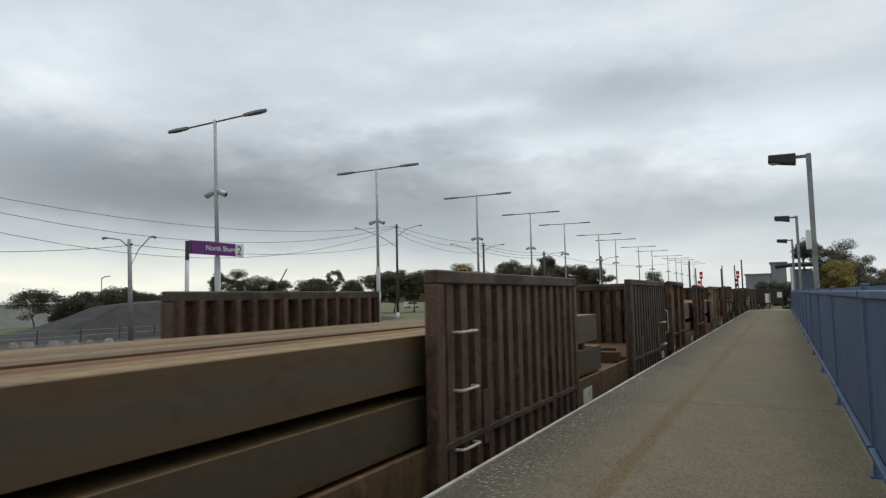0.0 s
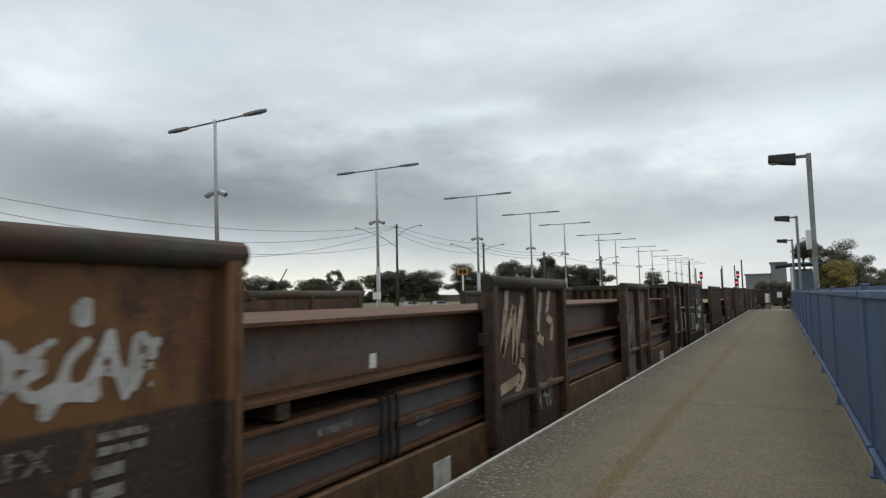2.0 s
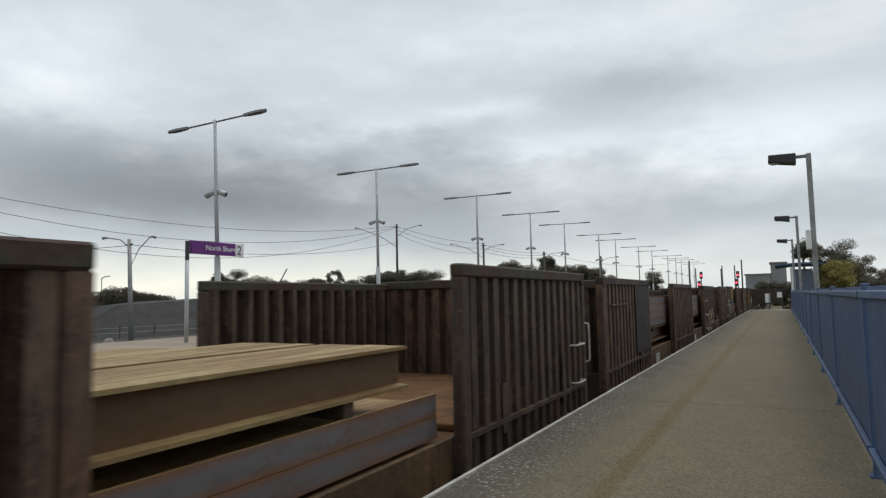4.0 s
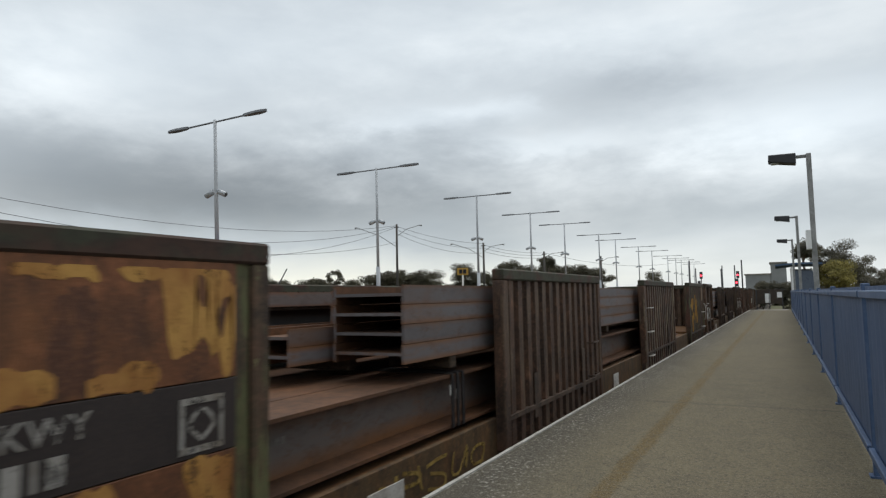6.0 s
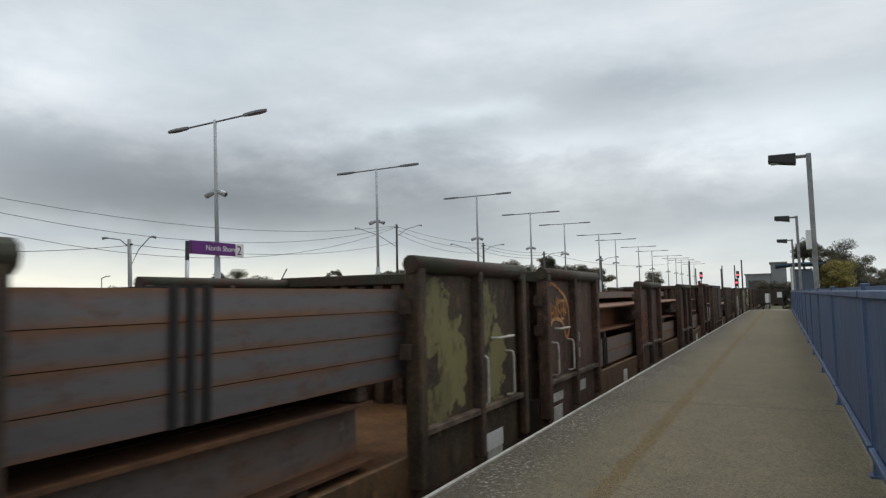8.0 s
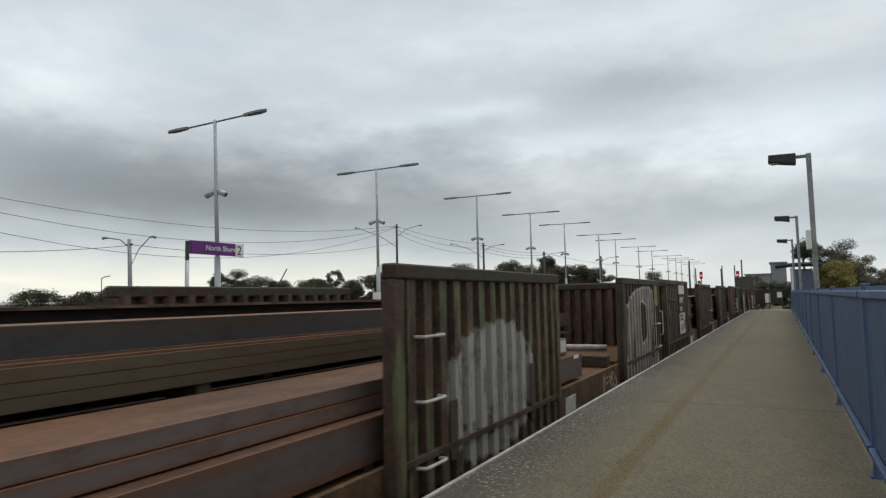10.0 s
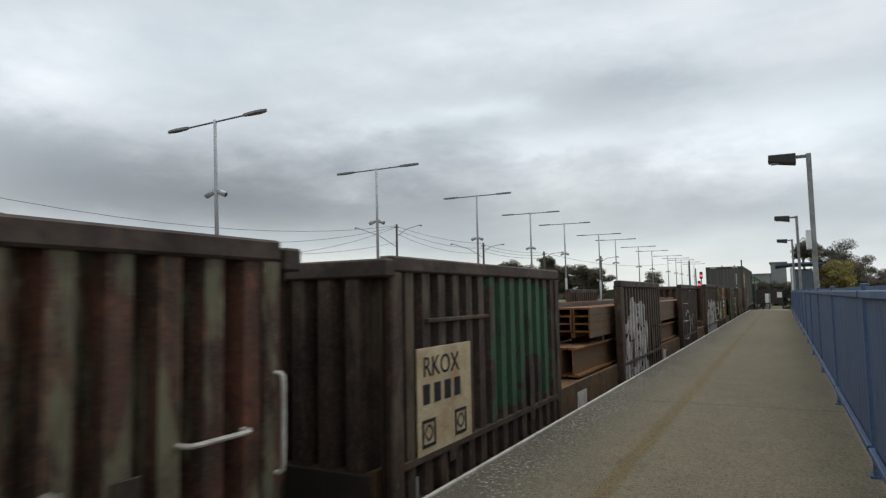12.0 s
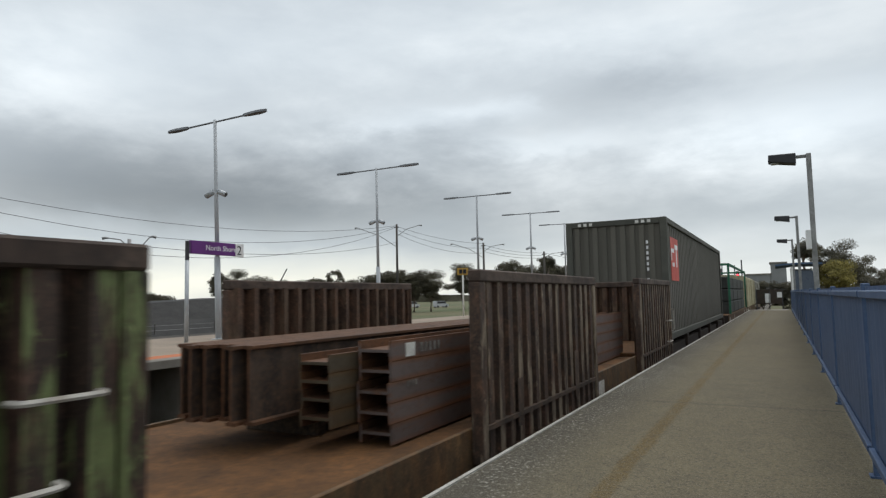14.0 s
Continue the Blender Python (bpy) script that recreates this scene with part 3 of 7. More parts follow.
def side_panel_smooth(wagon, s0, length, top, side, sheet, rail, trim=None, hole=None, mid=0.5):
    m = pose(side * (HALF - 0.08), s0, 0)
    bm = B()
    if hole:
        # a burnt hole through the sheet
        hy, hz, hr = hole
        for a, b, c, d in ((0.03, hy - hr, -0.16, top - 0.06), (hy + hr, length - 0.03, -0.16, top - 0.06), (hy - hr, hy + hr, -0.16, hz - hr), (hy - hr, hy + hr, hz + hr, top - 0.06)):
            box(bm, -0.012, 0.012, a, b, c, d)
    else:
        box(bm, -0.012, 0.012, 0.03, length - 0.03, -0.16, top - 0.06)
    p = part("side_panel", bm, sheet, wagon, m=m)
    bm = B()
    if trim:
        box(bm, *sorted((side * -0.06, side * 0.095)), -0.02, length + 0.02, top - 0.085, top, 0.01)
        part("top_rail", bm, rail, p, "flat rust-stained top rail")
    else:
        tube(bm, [(0.035 * side, -0.02, top - 0.05), (0.035 * side, length + 0.02, top - 0.05)], 0.062, 10)
        part("top_rail", bm, rail, p, "rounded pipe top rail")
    for y, w in ((0.0, 0.10), (length * mid - 0.035, 0.07), (length - 0.10, 0.10)):
        bm = B()
        box(bm, *sorted((side * -0.03, side * 0.088)), y, y + w, -0.10, top - 0.06, 0.012)
        part("post", bm, trim or (M["frame_rust"] if w < 0.08 else sheet), p)
    bm = B()
    box(bm, *sorted((side * 0.0, side * 0.075)), 0.1, length - 0.1, 0.23, 0.28, 0.008)
    part("ledge", bm, M["ledge_worn"], p)
    for k in range(2):
        bm = B()
        box(bm, *sorted((side * -0.05, side * 0.03)), -0.035, 0.02, 0.75 + 0.3 * k, 0.85 + 0.3 * k)
        part("hinge_block", bm, M["frame_rust"], p)
    return p


def handrail(owner, y, z, side, kind="step", size=0.32, rusty=False):
    """A bent grab bar on a panel: level steps or upright staples."""
    bm = B()
    o = side * 0.10
    a, b = side * 0.03, 0.05
    turn = [(a, 0.0), (o - side * 0.02, 0.004), (o - side * 0.005, 0.016), (o, b), (o, size - b), (o - side * 0.005, size - 0.016), (o - side * 0.02, size - 0.004), (a, size)]
    tube(bm, [(q, y + d, z) if kind == "step" else (q, y, z + d) for q, d in turn], 0.0115, 6)
    if rusty:
        part("grab_bar", bm, M["frame_rust"], owner, "bent rusty grab bar")
    else:
        part("grab_bar", bm, M["worn_white"], owner, "bent white grab bar")


def bogie(wagon, s):
    top = part("bogie", box(B(), -0.95, 0.95, s - 0.18, s + 0.18, -0.75, -0.38, 0.02), M["underframe"], wagon)
    for side in (-1, 1):
        bm = B()
        prof = [(-1.15, -0.70), (-0.8, -0.78), (-0.45, -0.9), (0.45, -0.9), (0.8, -0.78), (1.15, -0.70), (1.15, -0.52), (0.5, -0.46), (-0.5, -0.46), (-1.15, -0.52)]
        a = [bm.verts.new((side * 0.96, s + y, z)) for y, z in prof]
        b = [bm.verts.new((side * 1.06, s + y, z)) for y, z in prof]
        for i in range(len(prof)):
            bm.faces.new((a[i], a[(i + 1) % len(prof)], b[(i + 1) % len(prof)], b[i]))
        bm.faces.new(a)
        bm.faces.new(b[::-1])
        bmesh.ops.recalc_face_normals(bm, faces=bm.faces[:])
        part("side_frame", bm, M["underframe"], top)
    for y in (-0.85, 0.85):
        bm = B()
        tube(bm, [(-0.9, s + y, -0.64), (0.9, s + y, -0.64)], 0.07, 8)
        for side in (-1, 1):
            tube(bm, [(side * 0.70, s + y, -0.64), (side * 0.83, s + y, -0.64)], 0.458, 24)
        part("wheelset", bm, M["underframe"], top)


def underframe(wagon, length):
    bm = B()
    box(bm, -HALF + 0.10, HALF - 0.10, 0.05, length - 0.05, DECK - 0.07, DECK, 0.004)
    part("deck", bm, M["deck"], wagon, "rusty dust-covered floor")
    for side in (-1, 1):
        bm = B()
        box(bm, *sorted((side * (HALF - 0.13), side * (HALF - 0.09))), 0.02, length - 0.02, LOW, DECK + 0.03, 0.005)
        part("side_sill", bm, M["sill"], wagon)
    bm = B()
    box(bm, -0.3, 0.3, 0.1, length - 0.1, -0.42, 0.0)
    part("centre_sill", bm, M["underframe"], wagon)
    for y in (0.0, length - 0.1):
        bm = B()
        box(bm, -HALF + 0.12, HALF - 0.12, y, y + 0.1, -0.35, DECK)
        part("headstock", bm, M["underframe"], wagon)
    for y0, y1 in ((-0.45, 0.0), (length, length + 0.45)):
        bm = B()
        box(bm, -0.12, 0.12, y0, y1, -0.28, -0.06, 0.02)
        part("coupler", bm, M["underframe"], wagon)
    for y, wide in ((4.25, 0.4), (10.4, 0.3), (16.0, 0.4)) if length > 20 else ((3.72, 0.26), (13.0, 0.4)):
        bm = B()
        box(bm, HALF - 0.088, HALF - 0.082, y, y + wide, -0.18, 0.0, 0.002)
        part("sill_plate", bm, M["worn_white"], wagon, "white placard plate")
    for y in (0.3, length - 0.75):
        bm = B()
        box(bm, HALF - 0.088, HALF - 0.06, y, y + 0.3, -0.22, -0.02, 0.004)
        part("end_placard", bm, M["worn_white"], wagon, "white placard plate by the coupling")
    bogie(wagon, 2.0)
    bogie(wagon, length - 2.0)


CORR = ((0.0, 3.3), (6.2, 9.45), (12.35, 15.6), (18.5, 21.8))
SMOOTH = ((0.0, 2.0), (4.75, 6.75), (9.6, 11.6), (14.35, 16.35))


def far_drop(s):
    """How much lower the far side of the wagon at s stands: worn springs and bent stanchions."""
    return {"A": 0.09, "B": 0.04, "C": 0.06, "D": 0.05, "E": 0.08, "F": 0.06, "G": 0.05, "H": 0.05, "I": 0.07, "J": 0.07, "K": 0.05, "L": 0.0}[[k for k in S0 if abs(S0[k] - s) < 1e-6][0]]


def corrugated_wagon(s, near_sheets, label, rail=None, spans=CORR, ends=1.42, mid=1.375, bar=True, steps=False, grabs=True):
    w = ride(thing("bulkhead_wagon", label, "freight wagon", "corrugated bulkhead wagons"), s)
    length = 21.8
    tops = (ends, mid, mid, ends)
    underframe(w, length)
    for y0, y1 in ((0.15, 3.0), (18.75, 21.65)):
        bm = B()
        box(bm, -HALF + 0.14, HALF - 0.14, y0, y1, DECK + 0.002, DECK + 0.06, 0.01)
        part("raised_floor", bm, M["deck"], w)
    rail = rail or M["top_rail"]
    panels = []
    for i, (a, b) in enumerate(spans):
        for side in (-1, 1):
            sheet = near_sheets[i] if side > 0 else DARK_SHEETS[i % 2]
            p = side_panel_corrugated(w, a, b - a, tops[i] - (far_drop(s) if side < 0 else 0), side, sheet, rail)
            if side > 0:
                panels.append(p)
    end_wall(w, 0.06, tops[0] - 0.5 * far_drop(s), -1, DARK_SHEETS[1], rail)
    end_wall(w, length - 0.06, tops[3] - 0.5 * far_drop(s), 1, DARK_SHEETS[0], rail)
    for k in range(2):
        handrail(panels[3], spans[3][1] - spans[3][0] - 0.56, 0.17 + 0.42 * k, 1, "step", 0.34)
    for k in range(3 if grabs else 0):
        handrail(panels[2], 0.26, 0.06 + 0.42 * k, 1, "step", 0.3)
    for k in range(2):
        handrail(panels[1], spans[1][1] - spans[1][0] - 0.62, 0.17 + 0.4 * k, 1, "step", 0.3, grabs)
    handrail(panels[3], spans[3][1] - spans[3][0] - 0.03, 0.36, 1, "staple", 0.46)
    if bar:
        bm = B()
        box(bm, 0.03, 0.06, 0.42, 1.42, 0.985, 1.015, 0.005)
        part("cross_bar", bm, M["frame_rust"], panels[0])
    if steps:
        handrail(panels[0], 0.2, 0.78, 1, "step", 0.4)
        for y in (0.16, 0.6):
            handrail(panels[0], y, 0.22, 1, "staple", 0.4)
    return w, panels


def smooth_wagon(s, near_sheets, label, rail=None, spans=SMOOTH, ends=1.43, mid=1.36, pale=None, bays=(0.5, 0.5, 0.5, 0.5), grabs=True):
    w = ride(thing("bulkhead_wagon", label, "freight wagon", "plate-sided bulkhead wagons"), s)
    length = 16.35
    underframe(w, length)
    rail = rail or M["top_rail"]
    panels = []
    tops = (ends, mid, mid, ends)
    for i, (a, b) in enumerate(spans):
        for side in (-1, 1):
            sheet = near_sheets[i] if side > 0 else DARK_SHEETS[(i + 2) % 3]
            own = sheet if sheet is pale else None
            p = side_panel_smooth(w, a, b - a, tops[i] - (far_drop(s) if side < 0 else 0), side, sheet, own or rail, own, (1.19, 1.21, 0.03) if own else None, bays[i])
            if side > 0:
                panels.append(p)
    end_wall(w, 0.06, tops[0] - 0.5 * far_drop(s), -1, DARK_SHEETS[1], rail)
    end_wall(w, length - 0.06, tops[3] - 0.5 * far_drop(s), 1, DARK_SHEETS[0], rail)
    for y in (1.05, 1.6):
        handrail(panels[3], y, 0.3, 1, "staple", 0.38)
        if grabs:
            handrail(panels[0], y - 0.78, 0.32, 1, "staple", 0.34)
    handrail(panels[3], 1.28, 0.81, 1, "step", 0.36)
    if grabs:
        handrail(panels[0], 0.38, 0.8, 1, "step", 0.34)
    return w, panels


# ------------------------------------------------------------------ steel loads
CHALK = surface("chalk", toned(srgb(150, 146, 140), 0.8), toned(srgb(104, 98, 92), 0.8), toned(srgb(80, 74, 68), 0.8), scale=9, lo=0.42, hi=0.6)


def beam(kind, w, h, length, mats, owner, x, y, z, name="beam"):
    """A rolled section, lower corner at (x, y, z). 'I' stands upright, 'H' lies on its side, 'C' is open below, 'box' is closed."""
    t = min(0.022, 0.07 * max(w, h) + 0.006)
    if kind == "I":
        a, b = w / 2 - t / 2, w / 2 + t / 2
        prof = [(0, 0), (w, 0), (w, t), (b, t * 1.4), (b, h - t * 1.4), (w, h - t), (w, h), (0, h), (0, h - t), (a, h - t * 1.4), (a, t * 1.4), (0, t)]
        slots = [1, 1, 1, 0, 1, 1, 1, 1, 1, 0, 1, 1]
    elif kind == "C":
        # channel with its web on top
        prof = [(0, 0), (t, 0), (t, h - t), (w - t, h - t), (w - t, 0), (w, 0), (w, h), (0, h)]
        slots = [0, 0, 0, 0, 0, 0, 1, 0]
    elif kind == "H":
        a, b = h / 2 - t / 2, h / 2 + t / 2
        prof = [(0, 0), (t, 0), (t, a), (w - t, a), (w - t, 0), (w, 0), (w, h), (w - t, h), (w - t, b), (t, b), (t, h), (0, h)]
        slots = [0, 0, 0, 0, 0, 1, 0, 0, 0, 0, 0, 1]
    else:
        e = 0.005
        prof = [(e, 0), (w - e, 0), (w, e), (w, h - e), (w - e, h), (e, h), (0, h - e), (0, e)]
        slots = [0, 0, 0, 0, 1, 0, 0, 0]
    bm = B()
    prism(bm, prof, 0, length, slots)
    return part(name, bm, mats, owner, m=pose(x, y, z))


def stack(s, label, y0, y1, z0, layers, cols, kind="H", mats=None, near=1.24, far=-1.24, group="", ragged=0.15, seed=1, straps=(), dunnage=True, tags=(), marks=()):
    """A pile of sections on a wagon floor: layers of height h in z, cols across, resting on timber bearers."""
    rnd = random.Random(seed)
    st = ride(thing("steel_beam_stack", label, "steel beams", group or "steel loads on the wagons"), s)
    z = z0
    width = (near - far) / cols
    for h in layers:
        if h < 0:
            z += -h
            continue
        for c in range(cols):
            a = y0 + rnd.uniform(-ragged, ragged) * (0.15 if c == cols - 1 else 1)
            b = y1 + rnd.uniform(-ragged, ragged) * (0.15 if c == cols - 1 else 1)
            beam(kind, width - 0.012, h - 0.004, b - a, mats, st, far + c * width + 0.006, a, z)
        z += h
    if dunnage:
        n = max(2, int((y1 - y0) / 3.0))
        for k in range(n):
            y = y0 + 0.7 + (y1 - y0 - 1.4) * k / (n - 1)
            bm = B()
            box(bm, far + 0.02, near - 0.02, y, y + 0.1, DECK if z0 < 0.5 else z0 - 0.1, z0, 0.008)
            part("timber_bearer", bm, M["timber"], st)
    for y, zz, wd, ht in tags:
        bm = B()
        box(bm, near - 0.004, near + 0.003, y, y + wd, zz, zz + ht)
        part("paper_tag", bm, M["white_paint"], st, "white paper tag")
    for y, zz, wd, ht, inset in marks:
        # chalked rows of writing
        k = 0.0
        while k < wd:
            bm = B()
            box(bm, near - inset, near - inset + 0.002, y + k, y + k + 0.6 * ht, zz, zz + ht)
            part("chalk_mark", bm, CHALK, st, "faint white chalk writing")
            k += ht
    for y in straps:
        bm = B()
        for q in (-0.09, 0.0, 0.09):
            box(bm, near, near + 0.012, y + q, y + q + 0.035, z0, z + 0.006)
            box(bm, far, near, y + q, y + q + 0.035, z, z + 0.008)
        part("strap_band", bm, M["strap"], st, "dark steel strapping")
    return st


# ------------------------------------------------------------------ painted details on the wagons
def lettering(owner, body, size, material, m, name="lettering", label="", bold=0.0):
    """Words in the built-in font as a thin mesh, in the plane x = const, read from outside the wagon."""
    curve = bpy.data.curves.new("lettering", "FONT")
    curve.body, curve.size, curve.extrude, curve.resolution_u, curve.offset = body, size, 0.0015, 3, bold
    tmp = bpy.data.objects.new("lettering_source", curve)
    data = bpy.data.meshes.new_from_object(tmp)
    bpy.data.objects.remove(tmp)
    bpy.data.curves.remove(curve)
    data.materials.clear()
    data.materials.append(material)
    data.name = name
    ob = new(name, data)
    ob.parent, ob.matrix_basis = owner, m @ pose(0, 0, 0, 90, 0, 90)
    return tagged(ob, label) if label else ob


def bars(owner, y, z, widths, h, gap, material, x=0.05, rows=1):
    """Writing too small to read, as plain bars."""
    for r in range(rows):
        yy = y
        for w in widths:
            bm = B()
            box(bm, x, x + 0.003, yy, yy + w, z - r * h * 1.7, z - r * h * 1.7 + h)
            part("writing_bar", bm, material, owner)
            yy += w + gap


def ribbon(owner, points, width, material, x=0.016, name="spray_stroke", label=""):
    """A flat painted stroke through (y, z) points."""
    pts = [Vector((0, p[0], p[1])) for p in points]
    fine = []
    for i in range(len(pts) - 1):
        a, b = pts[max(i - 1, 0)], pts[i]
        c, d = pts[i + 1], pts[min(i + 2, len(pts) - 1)]
        for k in range(4):
            t = k / 4
            fine.append(0.5 * ((2 * b) + (c - a) * t + (2 * a - 5 * b + 4 * c - d) * t * t + (3 * b - a - 3 * c + d) * t ** 3))
    fine.append(pts[-1])
    bm = B()
    prev = None
    for i, p in enumerate(fine):
        d = (fine[min(i + 1, len(fine) - 1)] - fine[max(i - 1, 0)])
        d = d.normalized() if d.length > 1e-6 else Vector((0, 1, 0))
        n = Vector((0, -d.z, d.y)) * width / 2
        pair = [bm.verts.new((x, p.y + n.y, p.z + n.z)), bm.verts.new((x, p.y - n.y, p.z - n.z))]
        if prev:
            bm.faces.new((prev[0], prev[1], pair[1], pair[0]))
        prev = pair
    bmesh.ops.recalc_face_normals(bm, faces=bm.faces[:])
    res = bmesh.ops.extrude_face_region(bm, geom=bm.faces[:])
    for v in (g for g in res["geom"] if isinstance(g, bmesh.types.BMVert)):
        v.co.x += 0.0015
    return part(name, bm, material, owner, label)


def smooth_run(points, closed=False, n=6):
    """More points on a soft curve through the given (y, z) points."""
    p = [np.array(q, float) for q in points]
    k = len(p)
    at = (lambda i: p[i % k]) if closed else (lambda i: p[min(max(i, 0), k - 1)])
    out = []
    for i in range(k if closed else k - 1):
        a, b, c, d = at(i - 1), at(i), at(i + 1), at(i + 2)
        for j in range(n):
            t = j / n
            out.append(0.5 * (2 * b + (c - a) * t + (2 * a - 5 * b + 4 * c - d) * t * t + (3 * b - a - 3 * c + d) * t ** 3))
    return np.array(out + [at(0 if closed else k - 1)])


def coat(panel, length, shapes, material, flat=None, ragged=0.02, seed=0, lift=0.002, name="sprayed_paint", label="", grain=1.0):
    """Paint lying on a sheet's ribs and their flanks (or flat, at that x); the deep hollows are left bare, the dark
    sheet standing in for their shade.
    shapes: (kind, points, width), kind 'stroke' or 'fill'; with 'cut' before it the shape is left out."""
    line = rib_line(length)
    every = np.concatenate([np.array(p, float) for _, p, _ in shapes])
    y0, z0 = every.min(axis=0) - 0.15
    y1, z1 = every.max(axis=0) + 0.15
    ys = [y for y in np.arange(max(y0, 0.02), min(y1, length - 0.02), 0.018)]
    if flat is None:
        ys = sorted(ys + [y for y, _ in line if ys[0] < y < ys[-1]])
    ys = np.array(ys)
    zs = np.arange(max(z0, -0.13), min(z1, 1.29), 0.012)
    Y, Z = np.meshgrid(ys, zs, indexing="ij")
    field = np.full(Y.shape, 9.0)
    for kind, pts, width in shapes:
        run = smooth_run(pts, "fill" in kind)
        dist, inside = np.full(Y.shape, 9.0), np.zeros(Y.shape, bool)
        for (ay, az), (by, bz) in zip(run, run[1:]):
            dy, dz = by - ay, bz - az
            t = np.clip(((Y - ay) * dy + (Z - az) * dz) / (dy * dy + dz * dz + 1e-9), 0, 1)
            dist = np.minimum(dist, np.hypot(Y - ay - t * dy, Z - az - t * dz))
            if az != bz:
                inside ^= ((az > Z) != (bz > Z)) & (Y < (by - ay) * (Z - az) / (bz - az + 1e-12) + ay)
        f = np.where(inside, -dist, dist) - width if "fill" in kind else dist - width / 2
        field = np.maximum(field, -f) if "cut" in kind else np.minimum(field, f)
    rough = np.array([[noise.noise((y * 7 * grain, z * 7, seed)) + 0.6 * noise.noise((y * 23, z * 23 / grain, seed + 5)) for z in zs] for y in ys])
    field = field + ragged * rough
    deep = np.interp(ys, [q[0] for q in line], [q[1] for q in line]) + lift if flat is None else np.full(len(ys), flat + lift)

    def spans_of(col):
        out, start = [], None
        for k in range(len(zs)):
            if col[k] < 0 and start is None:
                start = zs[k] if k == 0 else zs[k - 1] + 0.012 * col[k - 1] / (col[k - 1] - col[k])
            if col[k] >= 0 and start is not None:
                out.append((start, zs[k - 1] + 0.012 * col[k - 1] / (col[k - 1] - col[k])))
                start = None
        if start is not None:
            out.append((start, zs[-1]))
        return out

    verts, faces = [], []
    runs = [spans_of(field[i]) for i in range(len(ys))]
    for i in range(len(ys) - 1):
        for a0, a1 in runs[i]:
            for b0, b1 in runs[i + 1]:
                # no paint on hollow floors: the darker sheet imitates shade between the ribs
                if min(a1, b1) > max(a0, b0) and (flat is not None or deep[i] + deep[i + 1] > -0.1):
                    n = len(verts)
                    verts += [(deep[i], ys[i], a0), (deep[i + 1], ys[i + 1], b0), (deep[i + 1], ys[i + 1], b1), (deep[i], ys[i], a1)]
                    faces.append((n, n + 1, n + 2, n + 3))
    data = bpy.data.meshes.new(name)
    data.from_pydata(verts, [], faces)
    data.materials.append(material)
    ob = new(name, data)
    ob.parent = panel
    return tagged(ob, label) if label else ob


# strokes of loose hand-sprayed shapes in a unit box
STROKES = (((0.1, 0.0), (0.15, 1.0)), ((0.85, 0.05), (0.8, 1.0)), ((0.1, 0.95), (0.9, 0.05)), ((0.1, 0.05), (0.85, 1.0)), ((0.05, 0.95), (0.95, 0.9)), ((0.1, 0.5), (0.9, 0.55)), ((0.05, 0.05), (0.95, 0.1)),
           ((0.9, 0.85), (0.4, 1.0), (0.1, 0.6), (0.3, 0.05), (0.9, 0.15)), ((0.15, 1.0), (0.8, 0.8), (0.7, 0.5), (0.2, 0.45)), ((0.2, 0.5), (0.85, 0.35), (0.7, 0.0), (0.1, 0.05)), ((0.1, 0.9), (0.2, 0.1), (0.7, 0.05), (0.9, 0.9)),
           ((0.85, 0.9), (0.35, 0.95), (0.2, 0.65), (0.8, 0.4), (0.7, 0.05), (0.1, 0.1)), ((0.85, 0.95), (0.2, 0.5), (0.9, 0.05)), ((0.3, 0.45), (0.9, 0.0)))
HAND = dict(S=(11,), H=(0, 1, 5), K=(0, 12), R=(0, 8, 13), D=(0, 8, 9), E=(0, 4, 5, 6), G=(7, 5), A=(3, 1, 5), F=(0, 4, 5))


def scrawl(owner, y0, z0, w, h, material, width=0.03, n=5, seed=1, x=0.016, word=""):
    """A loose sprayed tag: slanting hand-drawn shapes side by side inside a box."""
    rnd = random.Random(seed)
    n = len(word) or n
    for k in range(n):
        cell = w / n
        lean, rise, tall = rnd.uniform(-0.1, 0.1 if word else 0.35), rnd.uniform(-0.12, 0.12) * h, h * rnd.uniform(0.75, 1.1)
        for s in HAND[word[k]] if word else rnd.sample(range(11), rnd.choice((2, 2, 3))):
            pts = []
            for u, v in STROKES[s]:
                u, v = u + rnd.uniform(-0.1, 0.1), v + rnd.uniform(-0.1, 0.1)
                pts.append((y0 + cell * (k + u * 0.95 + lean * v), z0 + rise + v * tall))
            if len(pts) == 2:
                pts.insert(1, ((pts[0][0] + pts[1][0]) / 2 + rnd.uniform(-0.1, 0.1) * cell, (pts[0][1] + pts[1][1]) / 2 + rnd.uniform(-0.05, 0.05) * h))
            ribbon(owner, pts, width * rnd.uniform(0.7, 1.15), material, x + 0.0002 * k)


def board(panel, y0, y1, z0, z1, material, x=0.036, label="flat painted number board"):
    bm = B()
    box(bm, x, x + 0.012, y0, y1, z0, z1, 0.003)
    return part("number_board", bm, material, panel, label)


def emblem(owner, y, z, s, material, x):
    """A square frame with a lozenge in it."""
    for a, b, c, d in ((0, s, 0, 0.12 * s), (0, s, 0.88 * s, s), (0, 0.1 * s, 0.12 * s, 0.88 * s), (0.9 * s, s, 0.12 * s, 0.88 * s)):
        bm = B()
        box(bm, x, x + 0.003, y + a, y + b, z + c, z + d)
        part("emblem_bar", bm, material, owner)
    ribbon(owner, [(y + 0.5 * s, z + 0.22 * s), (y + 0.78 * s, z + 0.5 * s), (y + 0.5 * s, z + 0.78 * s), (y + 0.22 * s, z + 0.5 * s), (y + 0.5 * s, z + 0.22 * s)], 0.08 * s, material, x)


